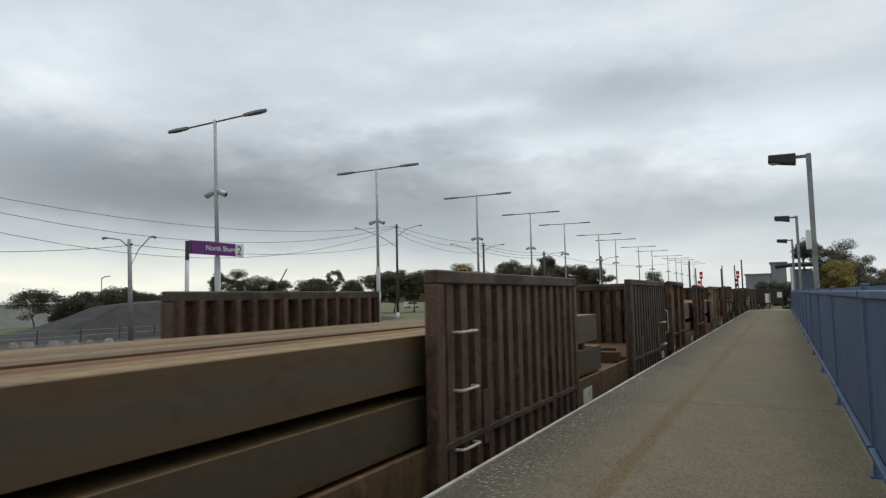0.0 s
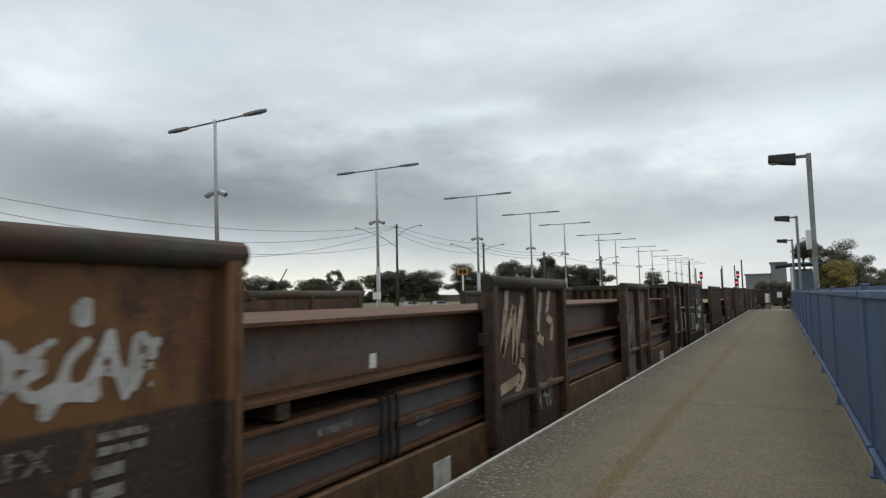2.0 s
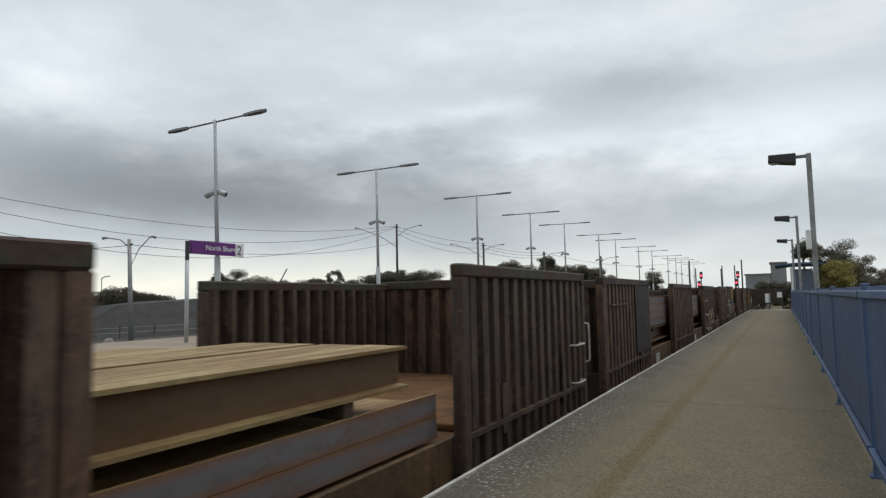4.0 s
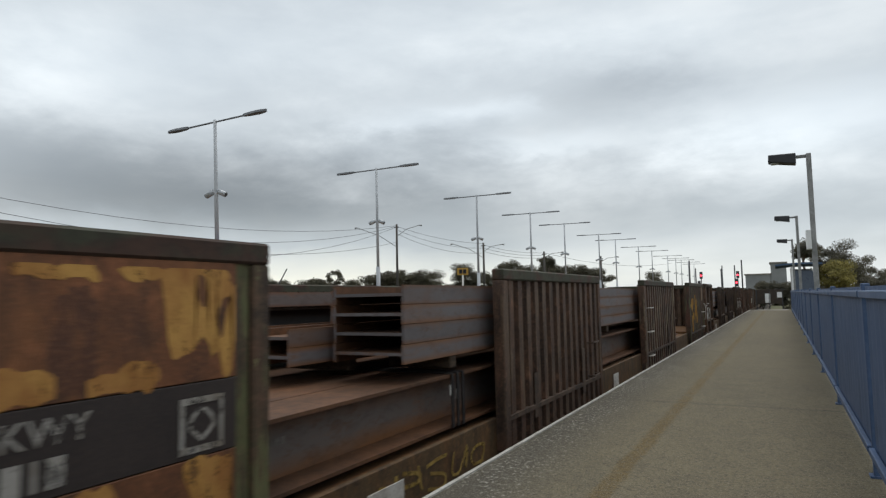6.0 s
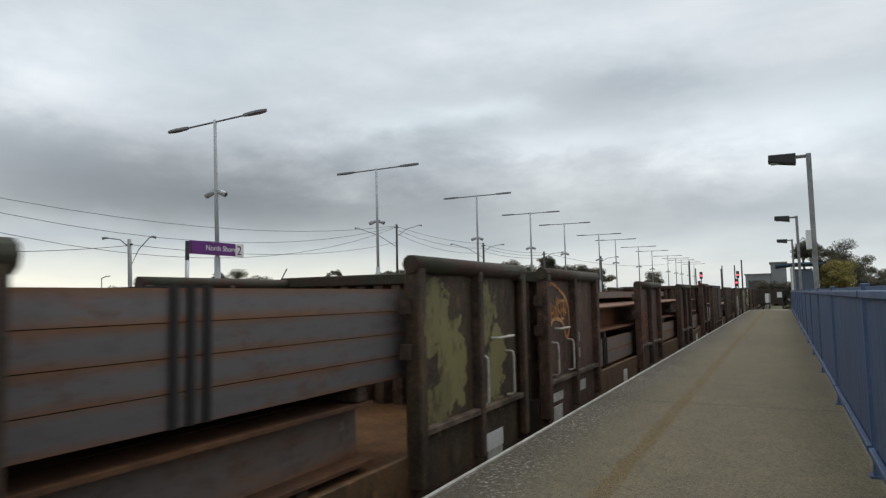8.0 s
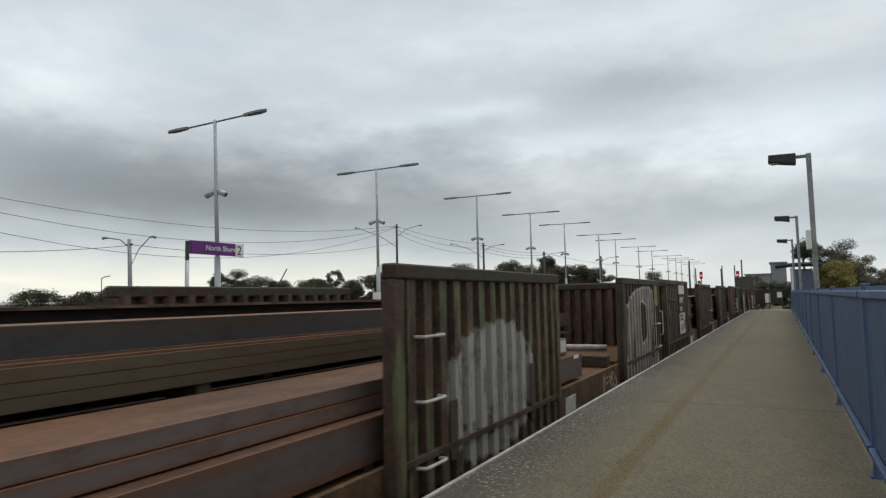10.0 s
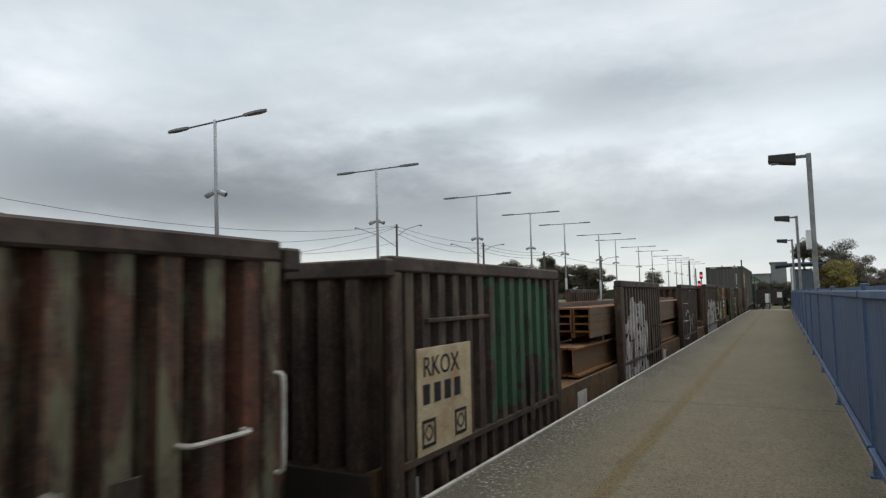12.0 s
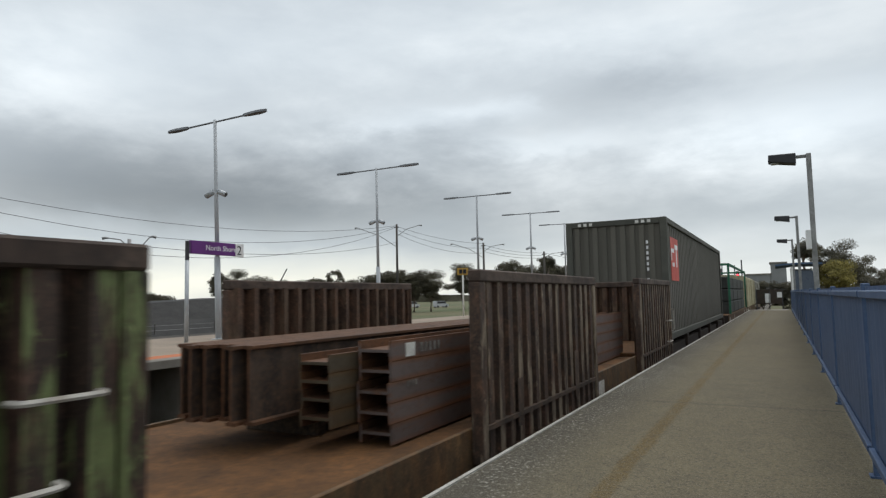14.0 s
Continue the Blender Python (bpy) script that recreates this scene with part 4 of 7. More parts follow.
def sprayed(name, a, b, wear=0.5):
    """Thin sprayed or stencilled paint, flaked through to the sheet in places."""
    w = Nodes(name)
    broad, flake, fine = w.noise(3.0, 5, 0.6), w.noise(9.0, 7, 0.8, (1, 1, 0.5)), w.noise(70.0, 3, 0.6)
    col = w.mix(w.step(broad, 0.4, 0.62), a, b)
    col = w.mix(w.m("MULTIPLY", w.step(fine, 0.5, 0.7), 0.35), col, toned(b, 0.6))
    runs = w.step(w.noise(5.0, 7, 0.75, (1, 2.2, 0.6)), 0.50, 0.62)
    col = w.mix(w.m("MULTIPLY", runs, 0.55), col, (b[0] * 0.62, b[1] * 0.52, b[2] * 0.40, 1.0))
    left = w.step(w.m("ADD", flake, w.m("MULTIPLY", w.m("SUBTRACT", fine, 0.5), 0.3)), 0.28 + 0.24 * wear, 0.36 + 0.24 * wear)
    w.link(w.m("MULTIPLY_ADD", left, 0.85, 0.1), w.bsdf.inputs["Alpha"])
    return w.done(col, 0.75, 0.0, 0.3)


WHITE = sprayed("spray_white", srgb(196, 194, 190), srgb(168, 164, 158), 0.34)
CREAM = sprayed("spray_cream", srgb(196, 178, 156), srgb(164, 144, 122), 0.45)
ORANGE_SPRAY = sprayed("spray_orange", srgb(182, 104, 58), srgb(156, 88, 50), 0.5)
INK = sprayed("spray_black", srgb(44, 42, 40), srgb(54, 50, 46), 0.4)
PEACH = sprayed("spray_peach", srgb(196, 150, 98), srgb(176, 112, 66), 0.3)
OCHRE_SPRAY = sprayed("spray_ochre", srgb(170, 142, 76), srgb(142, 116, 64), 0.5)
FADED = sprayed("spray_faded_white", srgb(158, 152, 144), srgb(130, 122, 112), 0.98)
FADED_OCHRE = sprayed("spray_faded_ochre", srgb(128, 112, 76), srgb(100, 88, 64), 0.6)
BR, DK, OL = DARK_SHEETS
GREY_, CRM = srgb(158, 155, 148), srgb(206, 190, 156)
_b, _r = srgb(74, 58, 49), srgb(90, 66, 52)
SHEETS = dict(
    D1=weathered("sheet_green_worn", srgb(50, 43, 38), srgb(60, 44, 37), GRIME, amount=0.5, ribs=srgb(90, 94, 66)),
    E3=weathered("sheet_cream_tag", _b, _r, GRIME, [("ring", 1.2, 0.2, 0.4, 0.3, CRM, 0.6), ("ring", 1.9, 0.25, 0.35, 0.35, CRM, 0.6), ("ring", 2.6, 0.3, 0.3, 0.35, CRM, 0.5)], ribs=srgb(92, 80, 64)),
    E4=weathered("sheet_white_lines", _b, _r, GRIME, [], ribs=srgb(92, 80, 66)),
    F3=weathered("sheet_pale_ribs", _b, _r, GRIME, ribs=srgb(126, 116, 98)),
    F4=weathered("sheet_yellow_letters", srgb(62, 54, 44), srgb(84, 54, 44), GRIME, [], amount=0.6, ribs=srgb(86, 90, 62)),
    J4=weathered("sheet_faded_green", srgb(62, 54, 46), srgb(92, 58, 46), GRIME, [("oval", 1.7, 0.85, 0.16, 0.3, srgb(80, 56, 46), 1.4), ("oval", 0.8, 0.7, 0.3, 0.5, srgb(88, 92, 76), 1.8)], amount=0.55, ribs=srgb(112, 112, 92)),
    I3=weathered("sheet_grey_tag", _b, _r, GRIME, [("oval", 1.6, 0.4, 0.9, 0.55, GREY_, 0.5)], ribs=srgb(100, 108, 74)),
    I4=weathered("sheet_white_bubble", srgb(58, 50, 42), srgb(70, 54, 44), GRIME, [], amount=0.4, ribs=srgb(84, 92, 66)),
    K1=weathered("sheet_green_half", srgb(62, 52, 46), srgb(76, 58, 48), GRIME, [("box", 2.3, 0.75, 0.72, 0.55, srgb(50, 84, 60), 1.0), ("oval", 2.5, 0.4, 0.3, 0.2, srgb(58, 52, 46), 1.8)], ribs=srgb(96, 86, 72)),
    K2=weathered("sheet_white_cloud", srgb(64, 51, 44), srgb(80, 60, 48), GRIME, [], ribs=srgb(84, 80, 58)),
    K3=weathered("sheet_outline_tag", srgb(60, 49, 44), srgb(74, 56, 46), GRIME, [
        ("oval", 1.1, 0.36, 0.45, 0.40, srgb(50, 48, 54), 0.3), ("ring", 1.1, 0.36, 0.5, 0.40, GREY_, 0.9), ("ring", 2.1, 0.4, 0.24, 0.22, GREY_, 0.9)], ribs=srgb(84, 76, 62)),
    K4=weathered("sheet_white_row", srgb(64, 52, 45), srgb(80, 58, 46), GRIME, [], ribs=srgb(92, 84, 68)),
    L1=weathered("sheet_green_ribs", srgb(70, 52, 42), srgb(92, 58, 44), GRIME, amount=0.6, ribs=srgb(116, 132, 80)),
    L2=weathered("sheet_green_pale_ribs", srgb(62, 52, 46), srgb(72, 54, 46), GRIME, ribs=srgb(118, 132, 88)),
    L3=weathered("sheet_grey_ribs", srgb(66, 55, 48), srgb(84, 62, 50), GRIME, ribs=srgb(140, 128, 112)),
    B1=weathered("plate_orange_rust", srgb(92, 70, 52), srgb(84, 62, 48), srgb(50, 42, 37), [("box", 0.5, 0.95, 0.38, 0.34, srgb(130, 92, 54), 1.5), ("box", 1.5, 1.0, 0.32, 0.30, srgb(118, 74, 46), 1.0), ("box", 0.35, 0.45, 0.22, 0.18, srgb(140, 108, 76), 0.6)], amount=0.5),
    B2=weathered("plate_brown", srgb(80, 62, 54), srgb(90, 66, 54), GRIME, amount=0.5),
    B3=weathered("plate_cream", srgb(132, 128, 108), srgb(120, 108, 86), srgb(84, 64, 48), [("oval", 1.1, 1.3, 1.4, 0.06, srgb(104, 70, 46), 2.2), ("oval", 2.2, 0.7, 0.05, 0.7, srgb(96, 62, 42), 2.0), ("oval", 1.15, 0.7, 0.05, 0.7, srgb(92, 62, 44), 2.2)], amount=0.3),
    B4=weathered("plate_brown_ochre", srgb(84, 64, 50), srgb(110, 78, 50), GRIME, amount=0.6),
    C1=weathered("plate_tan_rust", srgb(116, 84, 56), srgb(92, 62, 43), srgb(56, 43, 35), [("oval", 1.0, 0.85, 0.5, 0.4, srgb(112, 80, 48), 1.6), ("oval", 0.75, 1.15, 0.2, 0.1, srgb(134, 92, 50), 2.0), ("box", 0.9, 0.40, 0.95, 0.33, srgb(56, 48, 43), 0.12)], amount=0.6),
    C2=weathered("plate_dark", srgb(70, 57, 50), srgb(86, 62, 50), GRIME, amount=0.4),
    C3=weathered("plate_silver", srgb(88, 72, 58), srgb(98, 74, 58), srgb(58, 50, 45), [("box", 0.5, 0.40, 0.44, 0.66, srgb(122, 116, 106), 0.55), ("oval", 0.35, 1.1, 0.25, 0.16, srgb(104, 82, 60), 1.6), ("oval", 0.7, 1.05, 0.2, 0.2, srgb(96, 72, 56), 1.8), ("box", 1.4, 0.85, 0.42, 0.34, srgb(116, 108, 98), 1.0), ("oval", 1.5, 0.5, 0.25, 0.2, srgb(92, 66, 50), 1.6)], amount=0.5),
    G1=weathered("plate_grime_brown", srgb(82, 66, 56), srgb(100, 74, 56), GRIME, amount=0.5),
    G4=weathered("plate_flaking_olive", srgb(66, 58, 45), srgb(78, 60, 46), GRIME, [("oval", 0.35, 1.0, 0.22, 0.26, srgb(120, 114, 74), 3.0), ("oval", 0.62, 0.62, 0.24, 0.34, srgb(126, 120, 78), 3.0), ("oval", 0.4, 0.4, 0.16, 0.2, srgb(112, 106, 70), 3.0), ("oval", 1.2, 1.0, 0.2, 0.26, srgb(120, 114, 74), 3.0), ("oval", 1.4, 0.6, 0.2, 0.34, srgb(126, 120, 78), 3.0)], amount=0.5),
)
S0 = dict(A=-8.30, B=14.45, C=31.30, D=48.35, E=71.10, F=93.35, G=115.95, H=132.95, I=150.40, J=173.15, K=195.70, L=218.30)
SPANS = dict(
    A=((0.0, 3.3), (5.9, 9.1), (12.17, 15.55), (18.60, 21.8)), B=((-0.06, 1.92), (4.48, 6.47), (9.10, 11.36), (14.20, 16.05)),
    C=((0.0, 1.87), (4.64, 6.64), (9.70, 11.64), (14.48, 16.4)), D=((0.0, 3.2), (6.0, 9.55), (12.35, 15.6), (18.5, 21.8)),
    E=((0.0, 3.3), (6.2, 9.45), (12.35, 15.6), (18.42, 21.8)), F=((0.0, 3.34), (6.17, 9.44), (12.49, 15.9), (18.57, 21.76)),
    G=((-0.06, 2.09), (5.22, 7.05), (9.68, 11.9), (14.41, 16.4)), H=((0.0, 2.07), (4.84, 6.87), (9.6, 11.6), (14.35, 16.35)),
    I=((0.0, 3.3), (6.2, 9.45), (12.35, 15.6), (18.73, 21.9)), J=((0.05, 3.4), (5.89, 9.21), (12.37, 15.64), (18.64, 21.65)),
    K=((0.1, 3.37), (6.39, 9.72), (12.84, 15.6), (18.32, 21.78)), L=((-0.1, 3.42), (6.21, 9.26), (12.25, 15.77), (18.62, 21.96)))


def build_wagons():
    rust = "rust-brown bulkhead wagon with corrugated steel side panels"
    green = M["top_rail_green"]
    sh = SHEETS

    _, p = corrugated_wagon(S0["A"], (BR, DK, BR, DK), rust, spans=SPANS["A"], ends=1.39, mid=1.35)
    bars(p[3], 2.55, -0.1, (0.3,), 0.14, 0.1, M["worn_white"], 0.05)

    _, p = smooth_wagon(S0["B"], (sh["B1"], sh["B2"], sh["B3"], sh["B4"]), "orange-rusted plate-sided bulkhead wagon covered in tags", spans=SPANS["B"], ends=1.41, mid=1.365, pale=sh["B3"], bays=(0.5, 0.5, 0.56, 0.5), grabs=False)
    scrawl(p[0], 0.15, 0.62, 1.2, 0.35, GREYISH, 0.016, 9, 5)
    bars(p[0], 0.05, 0.42, (0.26,), 0.22, 0.1, CREAM, 0.016)
    bars(p[0], 1.1, 0.62, (0.05, 0.05, 0.05, 0.05), 0.10, 0.025, GREYISH, 0.016, 2)
    scrawl(p[1], 1.25, 0.55, 0.5, 0.3, CREAM, 0.025, 3, 8)
    for y in (-0.72, 0.0):
        coat(p[2], 2.26, [("stroke", [(1.40 + y, 1.06), (1.47 + y, 0.95), (1.54 + y, 0.83), (1.55 + y, 1.0), (1.55 + y, 1.19)], 0.028), ("stroke", [(1.63 + y, 1.13), (1.62 + y, 0.98), (1.60 + y, 0.82)], 0.028),
                          ("stroke", [(1.60 + y, 1.12), (1.76 + y, 1.07), (1.72 + y, 1.0), (1.63 + y, 0.97), (1.78 + y, 0.94), (1.80 + y, 0.86), (1.60 + y, 0.81)], 0.028),
                          ("stroke", [(1.87 + y, 1.0), (1.82 + y, 0.92), (1.86 + y, 0.83), (1.93 + y, 0.88), (1.93 + y, 0.97), (1.87 + y, 1.0)], 0.026), ("stroke", [(1.945 + y, 1.22), (1.925 + y, 1.04)], 0.024)],
             INK, 0.013, 0.012, 3, label="black sprayed letters")
        coat(p[2], 2.26, [("stroke", [(1.50 + y, 0.50), (1.60 + y, 0.66), (1.66 + y, 0.50), (1.62 + y, 0.62)], 0.02), ("stroke", [(1.66 + y, 0.70), (1.70 + y, 0.60), (1.64 + y, 0.58)], 0.02),
                          ("stroke", [(1.72 + y, 0.69), (1.82 + y, 0.68), (1.74 + y, 0.55), (1.86 + y, 0.56)], 0.02), ("stroke", [(1.96 + y, 0.72), (1.88 + y, 0.62), (1.97 + y, 0.56), (1.86 + y, 0.50)], 0.02),
                          ("stroke", [(1.52 + y, 0.30), (1.56 + y, 0.44), (1.64 + y, 0.36), (1.70 + y, 0.46), (1.74 + y, 0.30)], 0.02), ("stroke", [(1.82 + y, 0.44), (1.78 + y, 0.28), (1.92 + y, 0.42), (1.98 + y, 0.26)], 0.02)],
             INK, 0.013, 0.012, 4, label="black sprayed scribble")
    scrawl(p[3], 0.2, 0.5, 0.6, 0.6, OCHRE_SPRAY, 0.02, 4, 17)
    bars(p[3], 1.2, -0.1, (0.35,), 0.18, 0.1, M["white_paint"], 0.02)

    _, p = smooth_wagon(S0["C"], (sh["C1"], sh["C2"], sh["C3"], sh["C2"]), "dark rusty plate-sided wagon with pale painted letters", green, SPANS["C"], 1.41, 1.32, bays=(0.4, 0.5, 0.5, 0.5))
    coat(p[0], 1.87, [("stroke", [(0.80, 1.02), (0.92, 1.02), (0.93, 0.90), (0.84, 0.83), (0.80, 0.95)], 0.04), ("stroke", [(1.07, 1.03), (0.98, 0.97), (1.05, 0.95), (0.97, 0.90), (1.01, 0.85), (1.10, 0.88)], 0.038),
                      ("stroke", [(1.19, 1.02), (1.12, 0.95), (1.13, 0.87), (1.21, 0.87)], 0.038), ("stroke", [(1.21, 0.87), (1.28, 1.04), (1.30, 0.95), (1.34, 0.81)], 0.036), ("stroke", [(1.22, 0.92), (1.34, 0.90), (1.46, 0.91)], 0.03),
                      ("stroke", [(1.38, 0.84), (1.38, 1.0), (1.42, 1.03), (1.44, 0.98), (1.48, 1.0)], 0.036), ("stroke", [(1.39, 0.94), (1.47, 0.96)], 0.03), ("stroke", [(1.05, 0.79), (1.10, 0.84), (1.22, 0.83)], 0.05),
                      ("stroke", [(1.39, 0.87), (1.40, 0.87)], 0.03), ("stroke", [(1.45, 0.84), (1.46, 0.84)], 0.03), ("stroke", [(1.15, 1.12), (1.18, 1.16), (1.20, 1.12), (1.17, 1.10), (1.15, 1.12)], 0.05)],
         WHITE, 0.013, 0.01, 6, label="white sprayed tag")
    lettering(p[0], "KFX", 0.125, GREYISH, pose(0.016, 0.84, 0.60), label="faded stencilled code")
    bars(p[0], 1.24, 0.66, (0.06, 0.06, 0.05), 0.03, 0.012, GREYISH, 0.016, 2)
    bars(p[0], 1.22, 0.53, (0.12,), 0.045, 0.012, GREYISH, 0.016, 2)
    bars(p[0], 1.0, 0.42, (0.04, 0.03), 0.10, 0.1, GREYISH, 0.016)
    ribbon(p[0], [(1.835, 0.0), (1.83, 0.7), (1.835, 1.3)], 0.032, surface("worn_ochre_edge", srgb(124, 92, 52), srgb(80, 58, 40), srgb(60, 44, 34), scale=6), 0.0905, "worn_edge", "ochre worn edge of the end post")
    for pts in ([(0.46, 1.22), (0.30, 0.64)], [(0.30, 0.64), (0.62, 1.06)], [(0.62, 1.06), (0.58, 0.54)], [(0.58, 0.54), (0.84, 1.15)], [(0.81, 0.71), (0.79, 0.58)],
                [(0.25, 0.34), (0.72, 0.40)], [(0.62, 0.26), (0.82, 0.43), (0.70, 0.54)], [(1.36, 1.19), (1.22, 0.76)], [(1.20, 0.76), (1.39, 0.68)],
                [(1.62, 1.21), (1.51, 0.95)], [(1.50, 0.95), (1.69, 0.86)], [(1.69, 0.87), (1.64, 0.68)]):
        ribbon(p[1], pts, 0.095, CREAM, 0.016)
    scrawl(p[1], 1.15, 0.05, 0.5, 0.3, WHITE, 0.03, 3, 31)
    coat(p[2], 1.94, [("stroke", [(0.14, 0.98), (0.18, 0.80), (0.27, 0.68), (0.24, 0.90), (0.30, 1.0)], 0.028), ("stroke", [(0.30, 0.95), (0.40, 0.92), (0.33, 0.80), (0.42, 0.74), (0.34, 0.66)], 0.028),
                      ("stroke", [(0.42, 0.98), (0.38, 0.82), (0.50, 0.88), (0.44, 0.70)], 0.028), ("stroke", [(0.56, 0.98), (0.48, 0.86), (0.60, 0.82), (0.50, 0.68)], 0.03), ("stroke", [(0.66, 1.0), (0.58, 0.84), (0.66, 0.72)], 0.03),
                      ("stroke", [(0.84, 0.90), (0.76, 0.86), (0.86, 0.76), (0.80, 0.66), (0.70, 0.60), (0.66, 0.52)], 0.03)], INK, 0.013, 0.012, 8, label="black sprayed scribble")
    coat(p[2], 1.94, [("stroke", [(0.14, 0.18), (0.24, 0.52), (0.27, 0.28), (0.38, 0.54), (0.40, 0.20)], 0.042), ("stroke", [(0.46, 0.18), (0.54, 0.50), (0.60, 0.20)], 0.042), ("stroke", [(0.47, 0.30), (0.60, 0.32)], 0.035),
                      ("stroke", [(0.68, 0.48), (0.64, 0.2)], 0.042), ("stroke", [(0.80, 0.46), (0.74, 0.2), (0.86, 0.22)], 0.042), ("stroke", [(0.20, 0.60), (0.21, 0.61)], 0.05)], INK, 0.013, 0.014, 9, label="black sprayed letters")
    coat(p[2], 1.94, [("stroke", [(1.04, 0.86), (1.16, 0.72), (1.05, 0.74), (1.15, 0.88)], 0.03), ("stroke", [(1.20, 0.86), (1.14, 0.78), (1.22, 0.72), (1.26, 0.80), (1.20, 0.86)], 0.03), ("stroke", [(1.32, 0.90), (1.28, 0.72), (1.40, 0.70)], 0.034),
                      ("stroke", [(1.45, 0.71), (1.46, 0.71)], 0.03), ("stroke", [(1.52, 0.71), (1.53, 0.71)], 0.03)], WHITE, 0.013, 0.01, 10, label="white sprayed tag")
    coat(p[2], 1.94, [("stroke", [(1.06, 0.95), (1.12, 1.18), (1.2, 0.98), (1.1, 1.08), (1.3, 1.2)], 0.04), ("stroke", [(1.3, 1.0), (1.36, 1.2), (1.46, 1.0), (1.52, 1.2), (1.6, 1.0), (1.7, 1.18)], 0.04)],
         sprayed("spray_blue", srgb(60, 58, 84), srgb(72, 64, 82), 0.6), 0.013, 0.02, 11, label="faded blue scribble")
    coat(p[2], 1.94, [("stroke", [(1.05, 0.12), (1.15, 0.5), (1.2, 0.15)], 0.03), ("stroke", [(1.3, 0.1), (1.34, 0.4), (1.5, 0.42), (1.45, 0.2)], 0.03), ("stroke", [(1.55, 0.45), (1.62, 0.15), (1.74, 0.42)], 0.03)], INK, 0.013, 0.014, 12, label="black sprayed letters")
    scrawl(p[3], 0.3, 0.75, 0.7, 0.35, WHITE, 0.03, 4, 47)
    scrawl(p[3], 0.2, 0.25, 0.7, 0.3, WHITE, 0.04, 4, 53)
    scrawl(p[3], 1.2, 0.95, 0.4, 0.4, WHITE, 0.03, 3, 59)

    _, p = corrugated_wagon(S0["D"], (sh["D1"], DK, BR, DK), "dark bulkhead wagon with olive paint flaking off its ribs", green, SPANS["D"], 1.41, 1.37, steps=True)
    black = surface("board_dark", srgb(52, 44, 42), srgb(44, 38, 37), srgb(64, 52, 46))
    b = board(p[0], 1.47, 2.75, 0.14, 1.31, black)
    bars(b, 1.62, 0.84, (0.24,), 0.14, 0, surface("scuffed_tan", srgb(176, 148, 118), srgb(120, 96, 78)), 0.05)
    lettering(b, "RKWY", 0.15, M["sign_white"], pose(0.05, 1.88, 0.66), label="white stencilled code")
    bars(b, 1.88, 0.45, (0.07,) * 5, 0.12, 0.035, M["sign_white"], 0.05)
    bars(b, 1.56, 0.58, (0.1, 0.1), 0.05, 0.02, GREYISH, 0.05, 2)
    emblem(b, 2.44, 0.63, 0.18, M["sign_white"], 0.05)
    bars(b, 1.52, 0.16, (0.36,), 0.14, 0, CREAM, 0.05)
    bars(p[0], 1.29, 0.14, (0.12,), 0.17, 0, M["white_paint"], 0.045)

    _, p = corrugated_wagon(S0["E"], (BR, BR, sh["E3"], sh["E4"]), "rust-brown corrugated bulkhead wagon with sprayed white lines", spans=SPANS["E"], ends=1.39, mid=1.37)
    board(p[0], 2.1, 3.2, 0.2, 1.3, black)
    coat(p[3], 3.38, [("stroke", [(0.42, 0.62), (0.48, 0.86), (0.60, 0.80), (0.55, 0.66)], 0.025), ("stroke", [(0.72, 0.1), (0.80, 0.45), (0.95, 0.30), (0.85, 0.08)], 0.03), ("stroke", [(1.0, 0.88), (1.2, 0.84), (1.15, 0.74)], 0.025),
                      ("stroke", [(1.2, 0.05), (1.32, 0.5), (1.5, 0.25), (1.45, 0.0)], 0.03), ("stroke", [(1.75, 0.05), (1.8, 0.42), (2.0, 0.48), (2.1, 0.2), (2.0, -0.05)], 0.03), ("stroke", [(1.62, 0.86), (1.8, 0.9), (1.9, 0.8)], 0.02),
                      ("stroke", [(2.3, 0.1), (2.38, 0.45), (2.6, 0.35), (2.5, 0.05)], 0.03), ("stroke", [(2.2, 0.86), (2.5, 0.88), (2.6, 0.75)], 0.02), ("stroke", [(2.7, 0.5), (2.75, 0.2), (2.95, 0.5)], 0.025)],
         sprayed("spray_thin_white", srgb(164, 156, 144), srgb(140, 128, 116), 0.5), None, 0.012, 21, label="thin worn white spray lines")
    board(p[3], 2.85, 3.15, 0.95, 1.3, surface("board_tan", srgb(140, 118, 84), srgb(110, 90, 66)), label="tan plate")

    _, p = corrugated_wagon(S0["F"], (OL, BR, sh["F3"], sh["F4"]), "dark corrugated bulkhead wagon with an orange number board", green, SPANS["F"], 1.42, 1.395, False, True)
    flaky = weathered("board_rusted", srgb(118, 78, 50), srgb(100, 64, 43), srgb(58, 42, 34), [("oval", 2.0, 1.1, 0.1, 0.16, srgb(76, 50, 38), 2.0), ("oval", 2.42, 1.02, 0.08, 0.2, srgb(80, 52, 38), 2.0)], amount=0.75)
    amber = sprayed("board_amber_flakes", srgb(186, 142, 76), srgb(160, 112, 62), 0.35)
    top = board(p[0], 1.68, 3.145, 0.83, 1.32, flaky)
